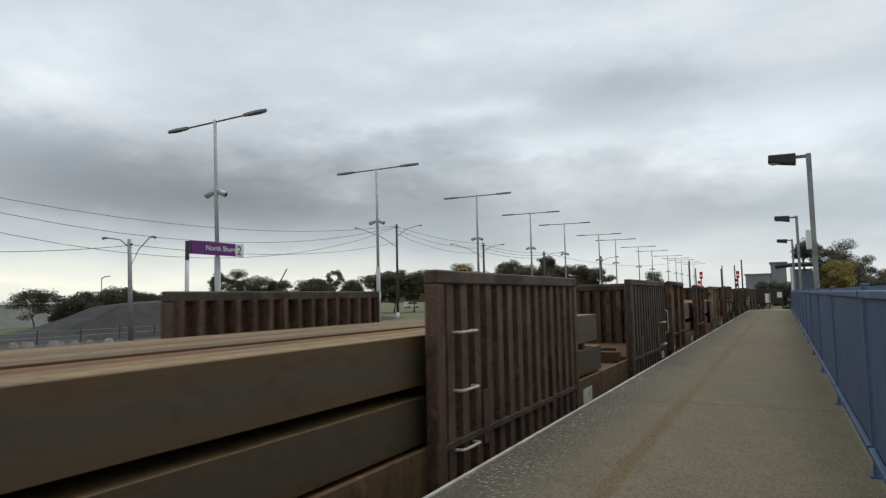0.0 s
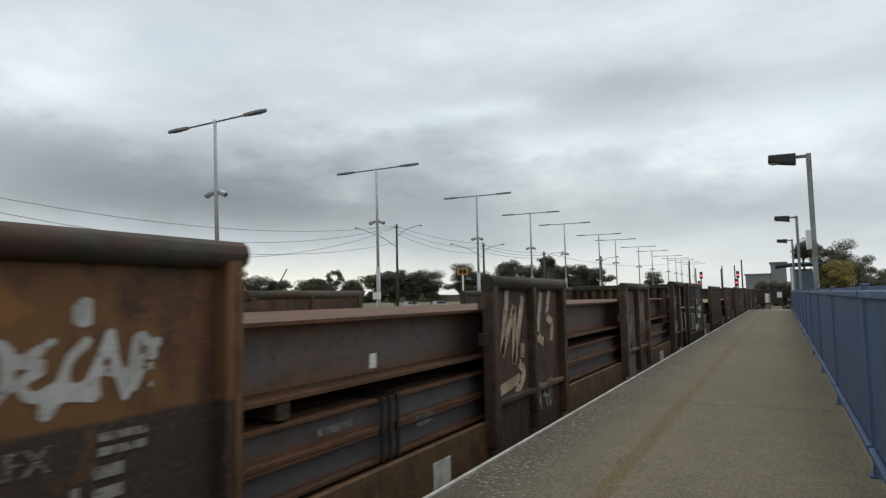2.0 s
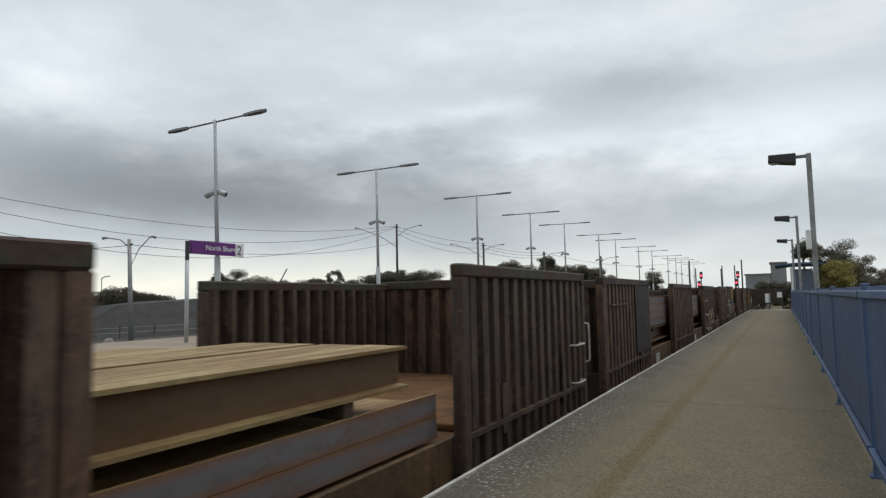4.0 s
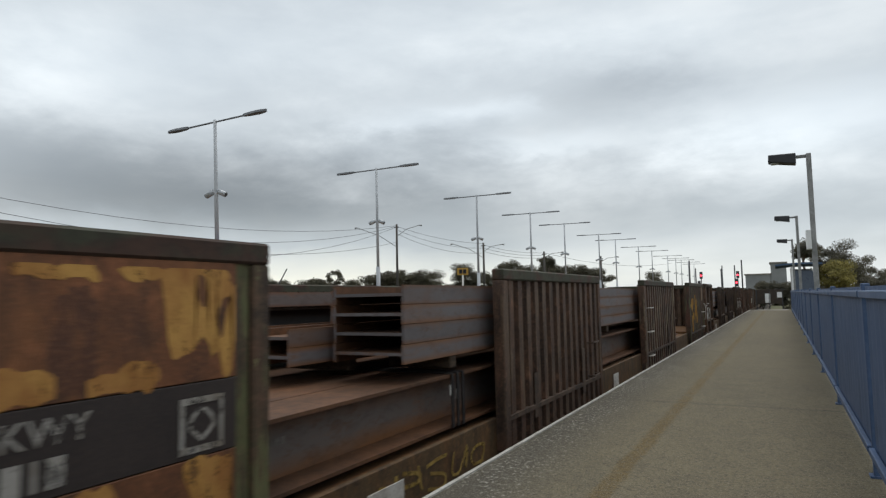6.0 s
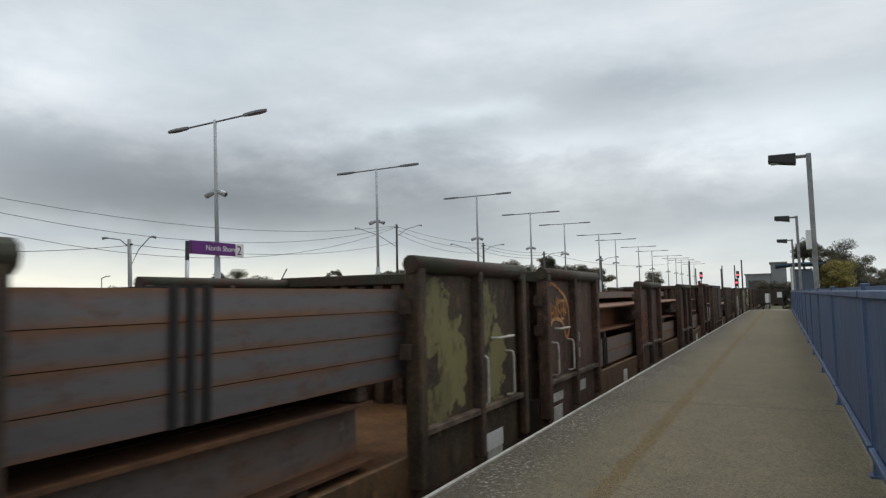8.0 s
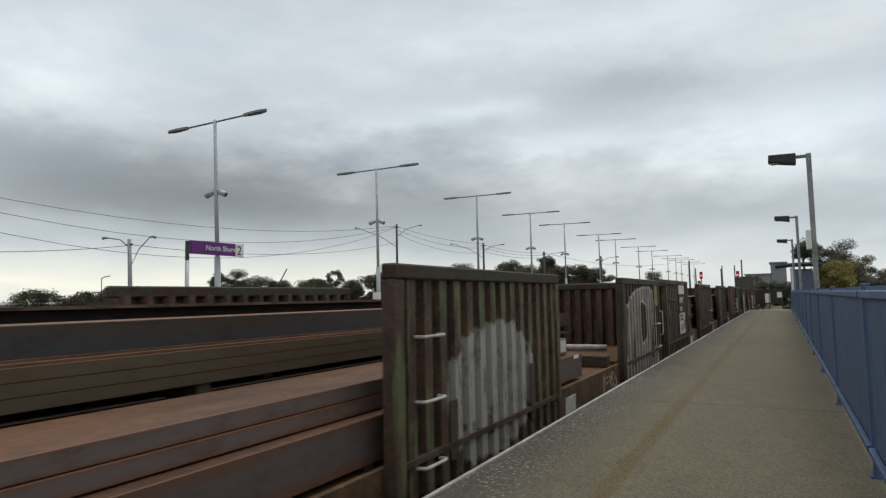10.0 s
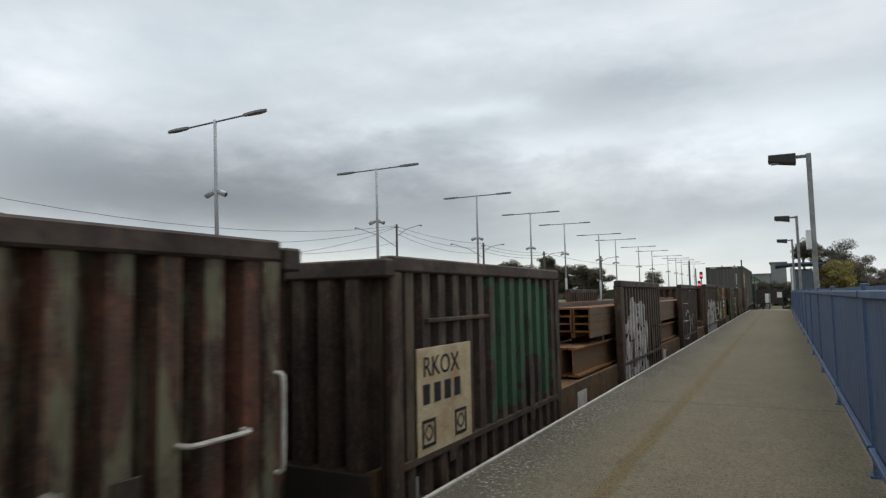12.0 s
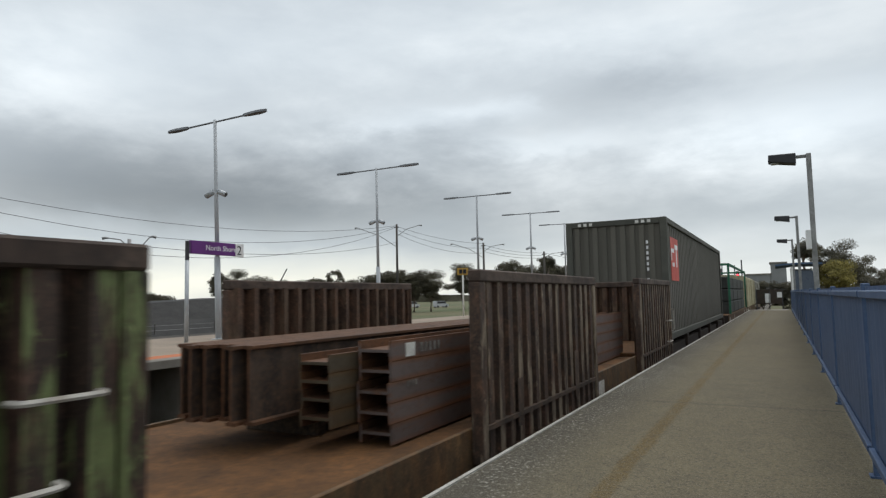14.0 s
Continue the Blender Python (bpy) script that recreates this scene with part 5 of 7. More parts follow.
    coat(top, 3.4, [("fill", [(2.80, 1.28), (3.12, 1.28), (3.12, 0.88), (3.08, 0.86), (3.06, 0.96), (3.0, 0.90), (2.96, 1.02), (2.90, 0.94), (2.82, 0.96), (2.78, 1.12)], 0.0), ("cut stroke", [(3.08, 1.16), (3.06, 1.0)], 0.04), ("cut stroke", [(2.95, 1.22), (2.96, 1.16)], 0.05),
                    ("stroke", [(1.72, 1.26), (2.1, 1.275), (2.5, 1.265), (2.82, 1.27)], 0.055), ("cut stroke", [(2.14, 1.29), (2.18, 1.25)], 0.07), ("cut stroke", [(2.5, 1.29), (2.54, 1.25)], 0.06),
                    ("fill", [(1.72, 0.92), (1.86, 0.97), (2.0, 0.90), (2.02, 0.84), (1.74, 0.84)], 0.0), ("fill", [(2.16, 0.95), (2.34, 0.92), (2.36, 0.84), (2.14, 0.84)], 0.0), ("fill", [(2.5, 0.90), (2.72, 0.93), (2.76, 0.84), (2.48, 0.84)], 0.0)],
         amber, 0.048, 0.032, 61, grain=2.2, label="flaking amber paint")
    b = board(p[0], 1.68, 3.145, 0.53, 0.826, black)
    low = board(p[0], 2.02, 3.145, 0.22, 0.526, flaky)
    coat(low, 3.4, [("fill", [(2.3, 0.50), (2.55, 0.51), (2.6, 0.36), (2.4, 0.30)], 0.0), ("fill", [(2.86, 0.51), (3.11, 0.51), (3.11, 0.26), (3.0, 0.24), (2.92, 0.38)], 0.0)], amber, 0.048, 0.032, 62, grain=2.2, label="flaking amber paint")
    lettering(b, "RKWY", 0.13, GREYISH, pose(0.05, 2.11, 0.70))
    bars(b, 2.11, 0.56, (0.06, 0.06, 0.02, 0.06), 0.1, 0.03, GREYISH, 0.05)
    emblem(b, 2.85, 0.55, 0.22, GREYISH, 0.05)
    yellow = sprayed("spray_yellow", srgb(178, 140, 58), srgb(158, 112, 50), 0.2)
    coat(p[3], 3.19, [("fill", [(0.42, 0.87), (0.63, 0.99), (0.76, 0.98), (0.92, 1.0), (0.93, 0.84), (0.77, 0.81), (0.74, 0.62), (1.06, 0.61), (1.06, 0.42), (0.87, 0.44), (0.80, 0.34), (0.72, 0.10), (0.56, 0.12), (0.50, 0.40), (0.66, 0.56), (0.62, 0.77), (0.50, 0.68), (0.41, 0.78)], 0.0)],
         yellow, None, 0.03, 23, label="yellow sprayed letter")
    coat(p[3], 3.19, [("fill", [(1.24, 1.08), (1.38, 1.08), (1.40, 0.82), (1.53, 0.93), (1.75, 0.98), (1.74, 0.75), (1.55, 0.68), (1.80, 0.55), (1.70, 0.34), (1.50, 0.36), (1.47, 0.58), (1.37, 0.56), (1.30, 0.31), (1.16, 0.34), (1.19, 0.67), (1.21, 0.84)], 0.0)],
         yellow, None, 0.03, 24, label="yellow sprayed letter")
    board(p[3], 2.62, 2.97, 0.92, 1.31, surface("board_brown", srgb(112, 92, 66), srgb(92, 70, 52)), label="tan plate")

    _, p = smooth_wagon(S0["G"], (sh["G1"], DKP, DKP, sh["G4"]), "grimy plate-sided bulkhead wagon with a white plate", green, SPANS["G"], 1.43, 1.36)
    b = board(p[0], 0.15, 0.86, 0.29, 0.76, M["white_paint"], 0.014, "white painted square")
    emblem(b, 0.2, 0.50, 0.25, M["sign_ink"], 0.03)
    lettering(b, "RKFX", 0.125, M["sign_ink"], pose(0.03, 0.49, 0.63), label="black stencilled code")
    bars(b, 0.49, 0.5, (0.06, 0.06, 0.02, 0.06), 0.1, 0.02, M["sign_ink"], 0.03)
    coat(p[1], 1.83, [("stroke", [(0.36, 0.88), (0.5, 0.98), (0.72, 0.96), (0.80, 0.86)], 0.07), ("stroke", [(0.42, 0.9), (0.40, 0.72), (0.36, 0.62)], 0.06), ("stroke", [(0.74, 0.94), (0.70, 0.72), (0.76, 0.52), (0.66, 0.40)], 0.09), ("stroke", [(0.36, 0.56), (0.42, 0.46), (0.6, 0.46)], 0.07), ("stroke", [(0.5, 0.72), (0.7, 0.7)], 0.05),
                      ("stroke", [(1.12, 0.98), (1.06, 0.72), (1.14, 0.52), (1.3, 0.46)], 0.08), ("stroke", [(1.12, 1.0), (1.36, 1.06), (1.5, 0.96), (1.44, 0.78), (1.24, 0.74)], 0.08), ("stroke", [(1.4, 0.78), (1.5, 0.6), (1.4, 0.46)], 0.09), ("stroke", [(1.54, 0.98), (1.56, 0.6)], 0.05)],
         FADED, 0.013, 0.05, 41, label="worn white sprayed letters")
    scrawl(p[2], 0.2, 0.1, 0.7, 0.7, ORANGE_SPRAY, 0.022, 5, 67)
    scrawl(p[2], 1.3, 0.3, 0.45, 0.5, ORANGE_SPRAY, 0.022, 3, 68)
    bars(p[3], 1.1, -0.1, (0.4,), 0.14, 0, M["white_paint"], 0.02)

    _, p = smooth_wagon(S0["H"], (sh["B2"], sh["B2"], sh["C2"], sh["B2"]), "brown plate-sided bulkhead wagon with orange spray lettering", green, SPANS["H"])
    ribbon(p[0], [(0.12, 0.85), (0.1, 1.1), (0.3, 1.28), (0.6, 1.22), (0.88, 1.08), (0.95, 0.8), (0.82, 0.68), (0.7, 0.85), (0.4, 0.9), (0.2, 0.78), (0.12, 0.85)], 0.04, PEACH)
    scrawl(p[0], 0.2, 0.90, 0.66, 0.22, PEACH, 0.032, 6, 71, word="SHAKER")
    bars(p[0], 0.2, 0.03, (0.42,), 0.09, 0, M["worn_white"], 0.02)
    bars(p[0], 1.06, 0.6, (0.06, 0.06, 0.06, 0.06), 0.11, 0.02, GREYISH, 0.016, 2)
    bars(p[0], 1.08, 0.02, (0.1, 0.3), 0.12, 0.06, M["worn_white"], 0.016)
    for i in (1, 2):
        scrawl(p[i], 0.2, 0.35, 0.7, 0.6, ORANGE_SPRAY, 0.025, 4, 73 + i)

    _, p = corrugated_wagon(S0["I"], (BR, DK, sh["I3"], sh["I4"]), "olive corrugated bulkhead wagon with a huge white painted bubble letter", green, SPANS["I"], 1.405, 1.375)
    board(p[0], 2.1, 3.2, 0.2, 1.3, black)
    bubble = [(0.28, -0.2), (0.27, 0.3), (0.31, 0.82), (0.45, 1.03), (0.93, 1.20), (1.5, 1.27), (2.1, 1.29), (2.45, 1.25), (2.72, 1.05), (2.80, 0.8), (2.84, 0.3), (2.8, -0.2)]
    eye = [(1.41, 0.93), (1.60, 1.0), (1.84, 0.93), (1.89, 0.65), (1.83, 0.40), (1.60, 0.33), (1.42, 0.45)]
    slots = [("cut stroke", [(2.60, 1.16), (2.68, 0.95), (2.66, 0.7), (2.56, 0.6)], 0.06), ("cut stroke", [(2.48, 0.55), (2.52, 0.2), (2.6, 0.3)], 0.05)]
    coat(p[3], 3.17, [("fill", bubble, 0.0), ("cut fill", eye, 0.0)] + slots, sprayed("spray_outline_white", srgb(198, 194, 186), srgb(176, 170, 160), 0.12), None, 0.012, 26, label="white sprayed outline of a bubble letter")
    coat(p[3], 3.17, [("fill", bubble, -0.05), ("cut fill", eye, 0.05)] + slots, sprayed("spray_pale_grey", srgb(160, 154, 142), srgb(140, 133, 121), 0.2), None, 0.012, 26, 0.0035, label="pale grey sprayed bubble letter")
    board(p[3], 2.64, 2.98, 0.92, 1.31, surface("board_yellow", srgb(150, 134, 70), srgb(112, 96, 56), srgb(80, 66, 48), scale=6), label="yellow plate")

    _, p = corrugated_wagon(S0["J"], (OL, BR, DK, sh["J4"]), "dark brown corrugated bulkhead wagon with a white number board", spans=SPANS["J"], ends=1.44, mid=1.41, grabs=False)
    white = surface("board_white", srgb(214, 210, 204), srgb(190, 184, 174), srgb(140, 130, 118), scale=4)
    for k in range(5):
        scrawl(p[0], 0.3, 0.2 + 0.16 * k, 0.2, 0.13, GREYISH, 0.018, 1, 90 + k, 0.036)
    board(p[0], 1.8, 2.68, 1.13, 1.34, white)
    b = board(p[0], 1.8, 2.68, 0.69, 1.126, black)
    lettering(b, "RKWY", 0.2, white, pose(0.05, 1.86, 0.92), label="white stencilled code")
    bars(b, 1.86, 0.74, (0.06, 0.025, 0.06, 0.025, 0.06), 0.1, 0.035, white, 0.05)
    b = board(p[0], 1.8, 2.68, 0.2, 0.686, white)
    bars(b, 1.88, 0.6, (0.3, 0.1), 0.05, 0.05, M["sign_ink"], 0.05, 2)
    bars(b, 2.0, 0.28, (0.14, 0.06), 0.14, 0.08, GREYISH, 0.05)
    emblem(b, 2.4, 0.32, 0.19, M["sign_ink"], 0.05)
    b = board(p[2], 0.12, 1.08, -0.1, 1.29, surface("patch_plate", toned(srgb(70, 64, 62), 0.8), toned(srgb(48, 42, 39), 0.72), toned(srgb(84, 70, 60), 0.75), scale=2.2, stretch=(1, 0.7, 3.2), lo=0.42, hi=0.58, mottle=0.4), label="smooth dark repair plate")
    coat(b, 3.27, [("stroke", [(0.14, 0.30), (0.24, 0.42), (0.30, 0.30), (0.22, 0.24)], 0.035), ("stroke", [(0.30, 0.42), (0.46, 0.40), (0.40, 0.24)], 0.035), ("stroke", [(0.48, 0.22), (0.50, 0.42), (0.56, 0.30), (0.60, 0.46)], 0.035),
                   ("stroke", [(0.62, 0.44), (0.72, 0.50), (0.74, 0.38), (0.64, 0.30), (0.62, 0.44)], 0.035), ("stroke", [(0.76, 0.22), (0.82, 0.40), (0.88, 0.24)], 0.035), ("stroke", [(0.98, 0.38), (0.90, 0.34), (0.99, 0.28), (0.90, 0.20)], 0.035)], ORANGE_SPRAY, 0.048, 0.012, 83, label="orange sprayed tag")
    scrawl(b, 0.17, 0.58, 0.72, 0.13, FADED_OCHRE, 0.02, 8, 84, 0.05)
    scrawl(p[3], 1.7, 0.0, 0.3, 0.45, WHITE, 0.03, 2, 87, 0.036)

    _, p = corrugated_wagon(S0["K"], (sh["K1"], sh["K2"], sh["K3"], sh["K4"]), "brown corrugated bulkhead wagon with white graffiti and a cream board", spans=SPANS["K"], ends=1.42, mid=1.36)
    # white blocks standing in for bright sky seen through two small slots
    for y in (1.64, 2.34):
        bm = B()
        box(bm, 0.0, 0.034, y, y + 0.035, 1.205, 1.23, 0.004)
        part("slot_plate", bm, M["white_paint"], p[2], "small white mark for sky seen through a slot under the rail")
    coat(p[1], 3.33, [("fill", [(0.22, -0.2), (0.28, 0.30), (0.40, 0.48), (0.36, 0.62), (0.46, 0.75), (0.62, 0.78), (0.63, 0.97), (0.74, 1.07), (0.90, 1.10), (1.05, 1.05), (1.17, 0.92), (1.28, 0.98), (1.60, 1.04), (1.70, 1.15), (1.74, 1.0), (1.86, 0.94), (1.95, 0.74), (2.07, 0.58), (2.04, 0.35), (1.95, 0.1), (1.88, -0.2)], 0.0),
                      ("cut stroke", [(1.20, 0.94), (1.28, 0.84), (1.34, 0.72), (1.30, 0.58), (1.22, 0.55)], 0.045), ("cut stroke", [(1.34, 0.64), (1.48, 0.62), (1.58, 0.45), (1.60, 0.2), (1.50, -0.1)], 0.04),
                      ("cut stroke", [(0.40, 0.52), (0.54, 0.60), (0.64, 0.42), (0.72, 0.1), (0.70, -0.13)], 0.045), ("cut stroke", [(0.64, 0.44), (0.80, 0.40), (0.95, 0.44)], 0.035), ("cut stroke", [(1.74, 0.86), (1.72, 0.66), (1.84, 0.52), (1.80, 0.36)], 0.04),
                      ("cut stroke", [(1.84, 0.72), (1.92, 0.7)], 0.03), ("cut stroke", [(1.1, 0.1), (1.2, 0.3), (1.36, 0.2)], 0.03)],
         WHITE, None, 0.02, 31, label="white sprayed cloud-shaped letters")
    coat(p[3], 3.46, [("fill", [(0.28, -0.2), (0.34, 0.40), (0.49, 0.61), (0.66, 0.66), (0.68, 0.82), (0.79, 0.88), (0.90, 0.92), (1.01, 0.84), (1.10, 0.84), (1.20, 0.74), (1.32, 0.88), (1.47, 0.86), (1.56, 0.84), (1.66, 0.88), (1.79, 0.92), (2.01, 0.88), (2.06, 0.78), (2.26, 0.86), (2.48, 0.83), (2.66, 0.89), (2.76, 0.78), (2.92, 0.84), (3.12, 0.78), (3.22, 0.55), (3.22, -0.2)], 0.0),
                      ("cut stroke", [(0.64, 0.66), (0.80, 0.66), (0.95, 0.62)], 0.05), ("cut stroke", [(1.01, 0.86), (1.08, 0.60), (1.20, 0.40), (1.22, 0.76)], 0.05), ("cut stroke", [(1.22, 0.4), (1.36, 0.30), (1.5, 0.36), (1.54, 0.7), (1.6, 0.84)], 0.05),
                      ("cut stroke", [(1.36, 0.3), (1.46, 0.1), (1.6, -0.1)], 0.05), ("cut stroke", [(1.82, 0.7), (1.92, 0.58), (2.06, 0.66), (2.2, 0.5), (2.22, 0.2)], 0.04), ("cut stroke", [(2.04, 0.86), (2.14, 0.62)], 0.04),
                      ("cut stroke", [(2.46, 0.84), (2.56, 0.6), (2.54, 0.2), (2.4, -0.1)], 0.05), ("cut stroke", [(2.76, 0.8), (2.84, 0.5), (2.8, 0.1)], 0.04), ("cut stroke", [(0.7, 0.3), (0.76, 0.05), (0.95, 0.0)], 0.04), ("cut stroke", [(1.9, 0.4), (1.92, 0.2)], 0.03), ("cut stroke", [(3.0, 0.3), (3.06, 0.0)], 0.03)],
         WHITE, None, 0.02, 33, label="white sprayed letters in a row")
    cream = surface("board_cream", srgb(206, 190, 156), srgb(176, 152, 116), srgb(130, 108, 84), scale=4)
    b = board(p[0], 0.28, 1.08, 0.12, 0.82, cream)
    lettering(b, "RKOX", 0.19, M["sign_ink"], pose(0.05, 0.35, 0.63), label="dark stencilled code")
    bars(b, 0.35, 0.45, (0.09, 0.09, 0.09, 0.09), 0.13, 0.06, M["sign_ink"], 0.05)
    emblem(b, 0.33, 0.17, 0.18, M["sign_ink"], 0.05)
    emblem(b, 0.8, 0.17, 0.18, M["sign_ink"], 0.05)

    _, p = corrugated_wagon(S0["L"], (sh["L1"], sh["L2"], sh["L3"], sh["L3"]), "green-ribbed corrugated bulkhead wagon with an orange number board", spans=SPANS["L"], grabs=False)
    flaky = weathered("board_amber", srgb(200, 136, 66), srgb(110, 66, 44), srgb(50, 38, 32), [("oval", 2.0, 1.15, 0.14, 0.12, srgb(110, 66, 44), 1.4), ("oval", 2.85, 1.0, 0.14, 0.1, srgb(96, 60, 42), 1.5), ("oval", 2.5, 0.3, 0.16, 0.1, srgb(84, 54, 40), 1.4)], amount=0.5)
    top = board(p[0], 1.8, 3.02, 0.89, 1.32, flaky)
    coat(top, 3.4, [("stroke", [(2.12, 0.92), (2.22, 1.12), (2.32, 1.24), (2.5, 1.24), (2.56, 1.08), (2.58, 0.94)], 0.06), ("stroke", [(2.36, 0.94), (2.40, 1.08), (2.52, 1.0)], 0.05), ("stroke", [(2.66, 1.2), (2.70, 0.98), (2.84, 1.14), (2.88, 0.94)], 0.05)], INK, 0.048, 0.02, 51, label="black sprayed letters")
    b = board(p[0], 1.8, 3.02, 0.52, 0.886, black)
    board(p[0], 2.24, 2.96, 0.12, 0.516, flaky)
    bars(b, 2.2, 0.74, (0.06,) * 4, 0.1, 0.03, M["sign_white"], 0.05)
    bars(b, 2.16, 0.57, (0.06,) * 5, 0.1, 0.035, M["sign_white"], 0.05)
    emblem(b, 2.8, 0.66, 0.17, CREAM, 0.05)
    bars(b, 1.84, 0.78, (0.2,), 0.04, 0, GREYISH, 0.05, 4)
    handrail(p[1], 2.57, 0.85, 1, "step", 0.3)
    b = board(p[0], 0.47, 1.29, 0.14, 0.82, weathered("board_green", srgb(84, 116, 78), srgb(74, 92, 60), srgb(52, 46, 38), [("box", 0.75, 0.66, 0.30, 0.18, srgb(60, 50, 44), 1.0), ("box", 0.62, 0.3, 0.28, 0.12, srgb(178, 160, 132), 0.9), ("slant", 0.98, 0.55, 0.09, 0.26, srgb(176, 168, 146), 0.9), ("oval", 0.7, 0.5, 0.2, 0.05, srgb(150, 140, 118), 1.6)], amount=0.3), label="green painted plate")
    bars(b, 0.93, 0.24, (0.1,), 0.16, 0, M["white_paint"], 0.05)


GREYISH = sprayed("faded_white", srgb(158, 154, 148), srgb(130, 124, 116), 0.6)
DKP = weathered("plate_near_black", srgb(60, 52, 47), srgb(78, 60, 48), GRIME, amount=0.45)
STEEL = [M["mill_steel"], M["flange_rust"]]
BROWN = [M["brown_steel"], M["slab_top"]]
SIDE = [M["flange_rust"], M["mill_steel"]]
SIDEBLUE = [M["seam_dark_rust"], M["mill_blue"]]
FLATBLUE = [M["mill_blue"], M["rust_top"]]
SIDEBROWN = [M["flange_rust"], M["brown_steel"]]


def build_loads():
    d = DECK
    dark = [M["dark_steel"], M["frame_rust"]]
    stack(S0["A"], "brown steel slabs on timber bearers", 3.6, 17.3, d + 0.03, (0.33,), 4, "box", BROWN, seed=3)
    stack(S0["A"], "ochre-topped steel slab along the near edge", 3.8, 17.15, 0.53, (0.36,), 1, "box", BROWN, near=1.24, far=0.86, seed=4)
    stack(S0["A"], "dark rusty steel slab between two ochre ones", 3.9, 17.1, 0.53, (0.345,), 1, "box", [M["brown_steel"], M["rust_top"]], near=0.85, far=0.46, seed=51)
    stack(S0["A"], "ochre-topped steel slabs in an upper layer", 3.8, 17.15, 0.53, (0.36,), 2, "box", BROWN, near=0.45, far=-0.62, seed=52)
    stack(S0["B"], "orange-brown steel beams under the upper pack", 2.2, 14.2, d + 0.03, (0.25,), 4, "H", [M["orange_steel"]] * 2, seed=5, straps=(12.36,), tags=((2.4, 0.17, 0.13, 0.15), (12.25, 0.2, 0.04, 0.08), (12.35, 0.22, 0.04, 0.08), (12.45, 0.2, 0.04, 0.08)))
    stack(S0["B"], "grey steel beams in four strapped layers with orange tops", 2.1, 14.1, 0.46, (0.103,) * 4, 6, "C", FLATBLUE, seed=6, straps=(4.4, 12.68))
    stack(S0["C"], "rusty grey steel sections in two low layers", 1.6, 15.0, d + 0.03, (0.2, 0.2), 16, "I", [M["mill_blue"], M["flange_rust"]], seed=7, straps=(3.3,), marks=((3.65, 0.30, 0.22, 0.035, 0.0), (3.68, 0.255, 0.2, 0.03, 0.0), (2.6, 0.4, 0.3, 0.04, 0.0)))
    stack(S0["C"], "deep steel I-beams with rusty flanges", 1.6, 15.0, 0.63, (0.42,), 6, "I", STEEL, seed=8, tags=((3.1, 0.72, 0.07, 0.09),), marks=((2.3, 0.82, 0.3, 0.03, 0.195), (4.0, 0.84, 0.3, 0.03, 0.195)))
    stack(S0["D"], "grey steel plates in a low layer", 2.6, 18.4, d + 0.03, (0.165, 0.165), 3, "H", [M["ochre_steel"], M["mill_blue"]], seed=9)
    stack(S0["D"], "yellow-brown steel I-beams packed flange to flange", 3.95, 18.0, 0.54, (0.29,), 4, "I", [M["tan_steel"], M["ochre_steel"]], near=1.24, far=0.5, seed=10, ragged=0.02, straps=(5.2,), tags=((4.1, 0.6, 0.13, 0.16),))
    stack(S0["D"], "second pack of brown steel I-beams", 3.6, 18.0, 0.54, (0.29,), 4, "I", [M["tan_steel"], M["ochre_steel"]], near=0.42, far=-0.3, seed=31, ragged=0.03)
    stack(S0["D"], "third pack of brown steel I-beams", 3.2, 17.6, 0.54, (0.26,), 3, "I", [M["tan_steel"], M["ochre_steel"]], near=-0.55, far=-1.2, seed=32, ragged=0.05)
    stack(S0["E"], "grey steel I-beams in a low layer", 3.4, 17.6, 0.2, (0.29,), 7, "I", STEEL, seed=11)
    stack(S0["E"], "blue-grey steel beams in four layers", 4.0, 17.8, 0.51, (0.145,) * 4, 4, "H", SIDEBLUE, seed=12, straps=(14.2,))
    stack(S0["F"], "long grey steel I-beams in a low layer", 2.8, 17.6, d + 0.06, (0.41,), 6, "I", STEEL, seed=13, straps=(5.6, 14.6), marks=((3.56, 0.36, 0.3, 0.04, 0.195), (3.56, 0.31, 0.16, 0.035, 0.195)), tags=((5.5, 0.4, 0.03, 0.08), (5.6, 0.36, 0.03, 0.08), (14.6, 0.3, 0.05, 0.1), (14.75, 0.34, 0.05, 0.1)))
    stack(S0["F"], "blue-grey steel beams with rusty seams", 4.85, 16.3, 0.70, (0.138,) * 4, 1, "H", [M["flange_rust"], M["mill_blue"]], near=1.24, far=0.62, seed=14, ragged=0.05)
    stack(S0["F"], "shorter grey steel beams beside the tall pile", 4.45, 16.9, 0.70, (0.13,) * 2, 2, "H", [M["flange_rust"], M["mill_blue"]], near=0.56, far=-0.1, seed=33, ragged=0.08)
    stack(S0["F"], "narrow rusty steel channels on top of the grey beams", 5.4, 16.6, 0.961, (0.135,) * 2, 1, "H", [M["flange_rust"], M["mill_rust"]], near=0.5, far=0.16, seed=34, ragged=0.05, dunnage=False)
    stack(S0["F"], "deep dark steel I-beams on the far side", 4.3, 17.4, 0.70, (0.40,), 2, "I", dark, near=-0.35, far=-1.1, seed=46, ragged=0.2)
    stack(S0["F"], "brown steel beam lying along the far top", 4.2, 17.2, 1.102, (0.13,), 1, "H", [M["flange_rust"], M["mill_rust"]], near=-0.3, far=-0.8, seed=47, ragged=0.05, dunnage=False)
    stack(S0["G"], "steel I-beams in a low layer", 2.6, 14.15, d + 0.05, (0.38,), 8, "I", STEEL, seed=15, ragged=0.05, marks=((13.98, 0.34, 0.06, 0.06, 0.145), (13.98, 0.26, 0.06, 0.06, 0.145)))
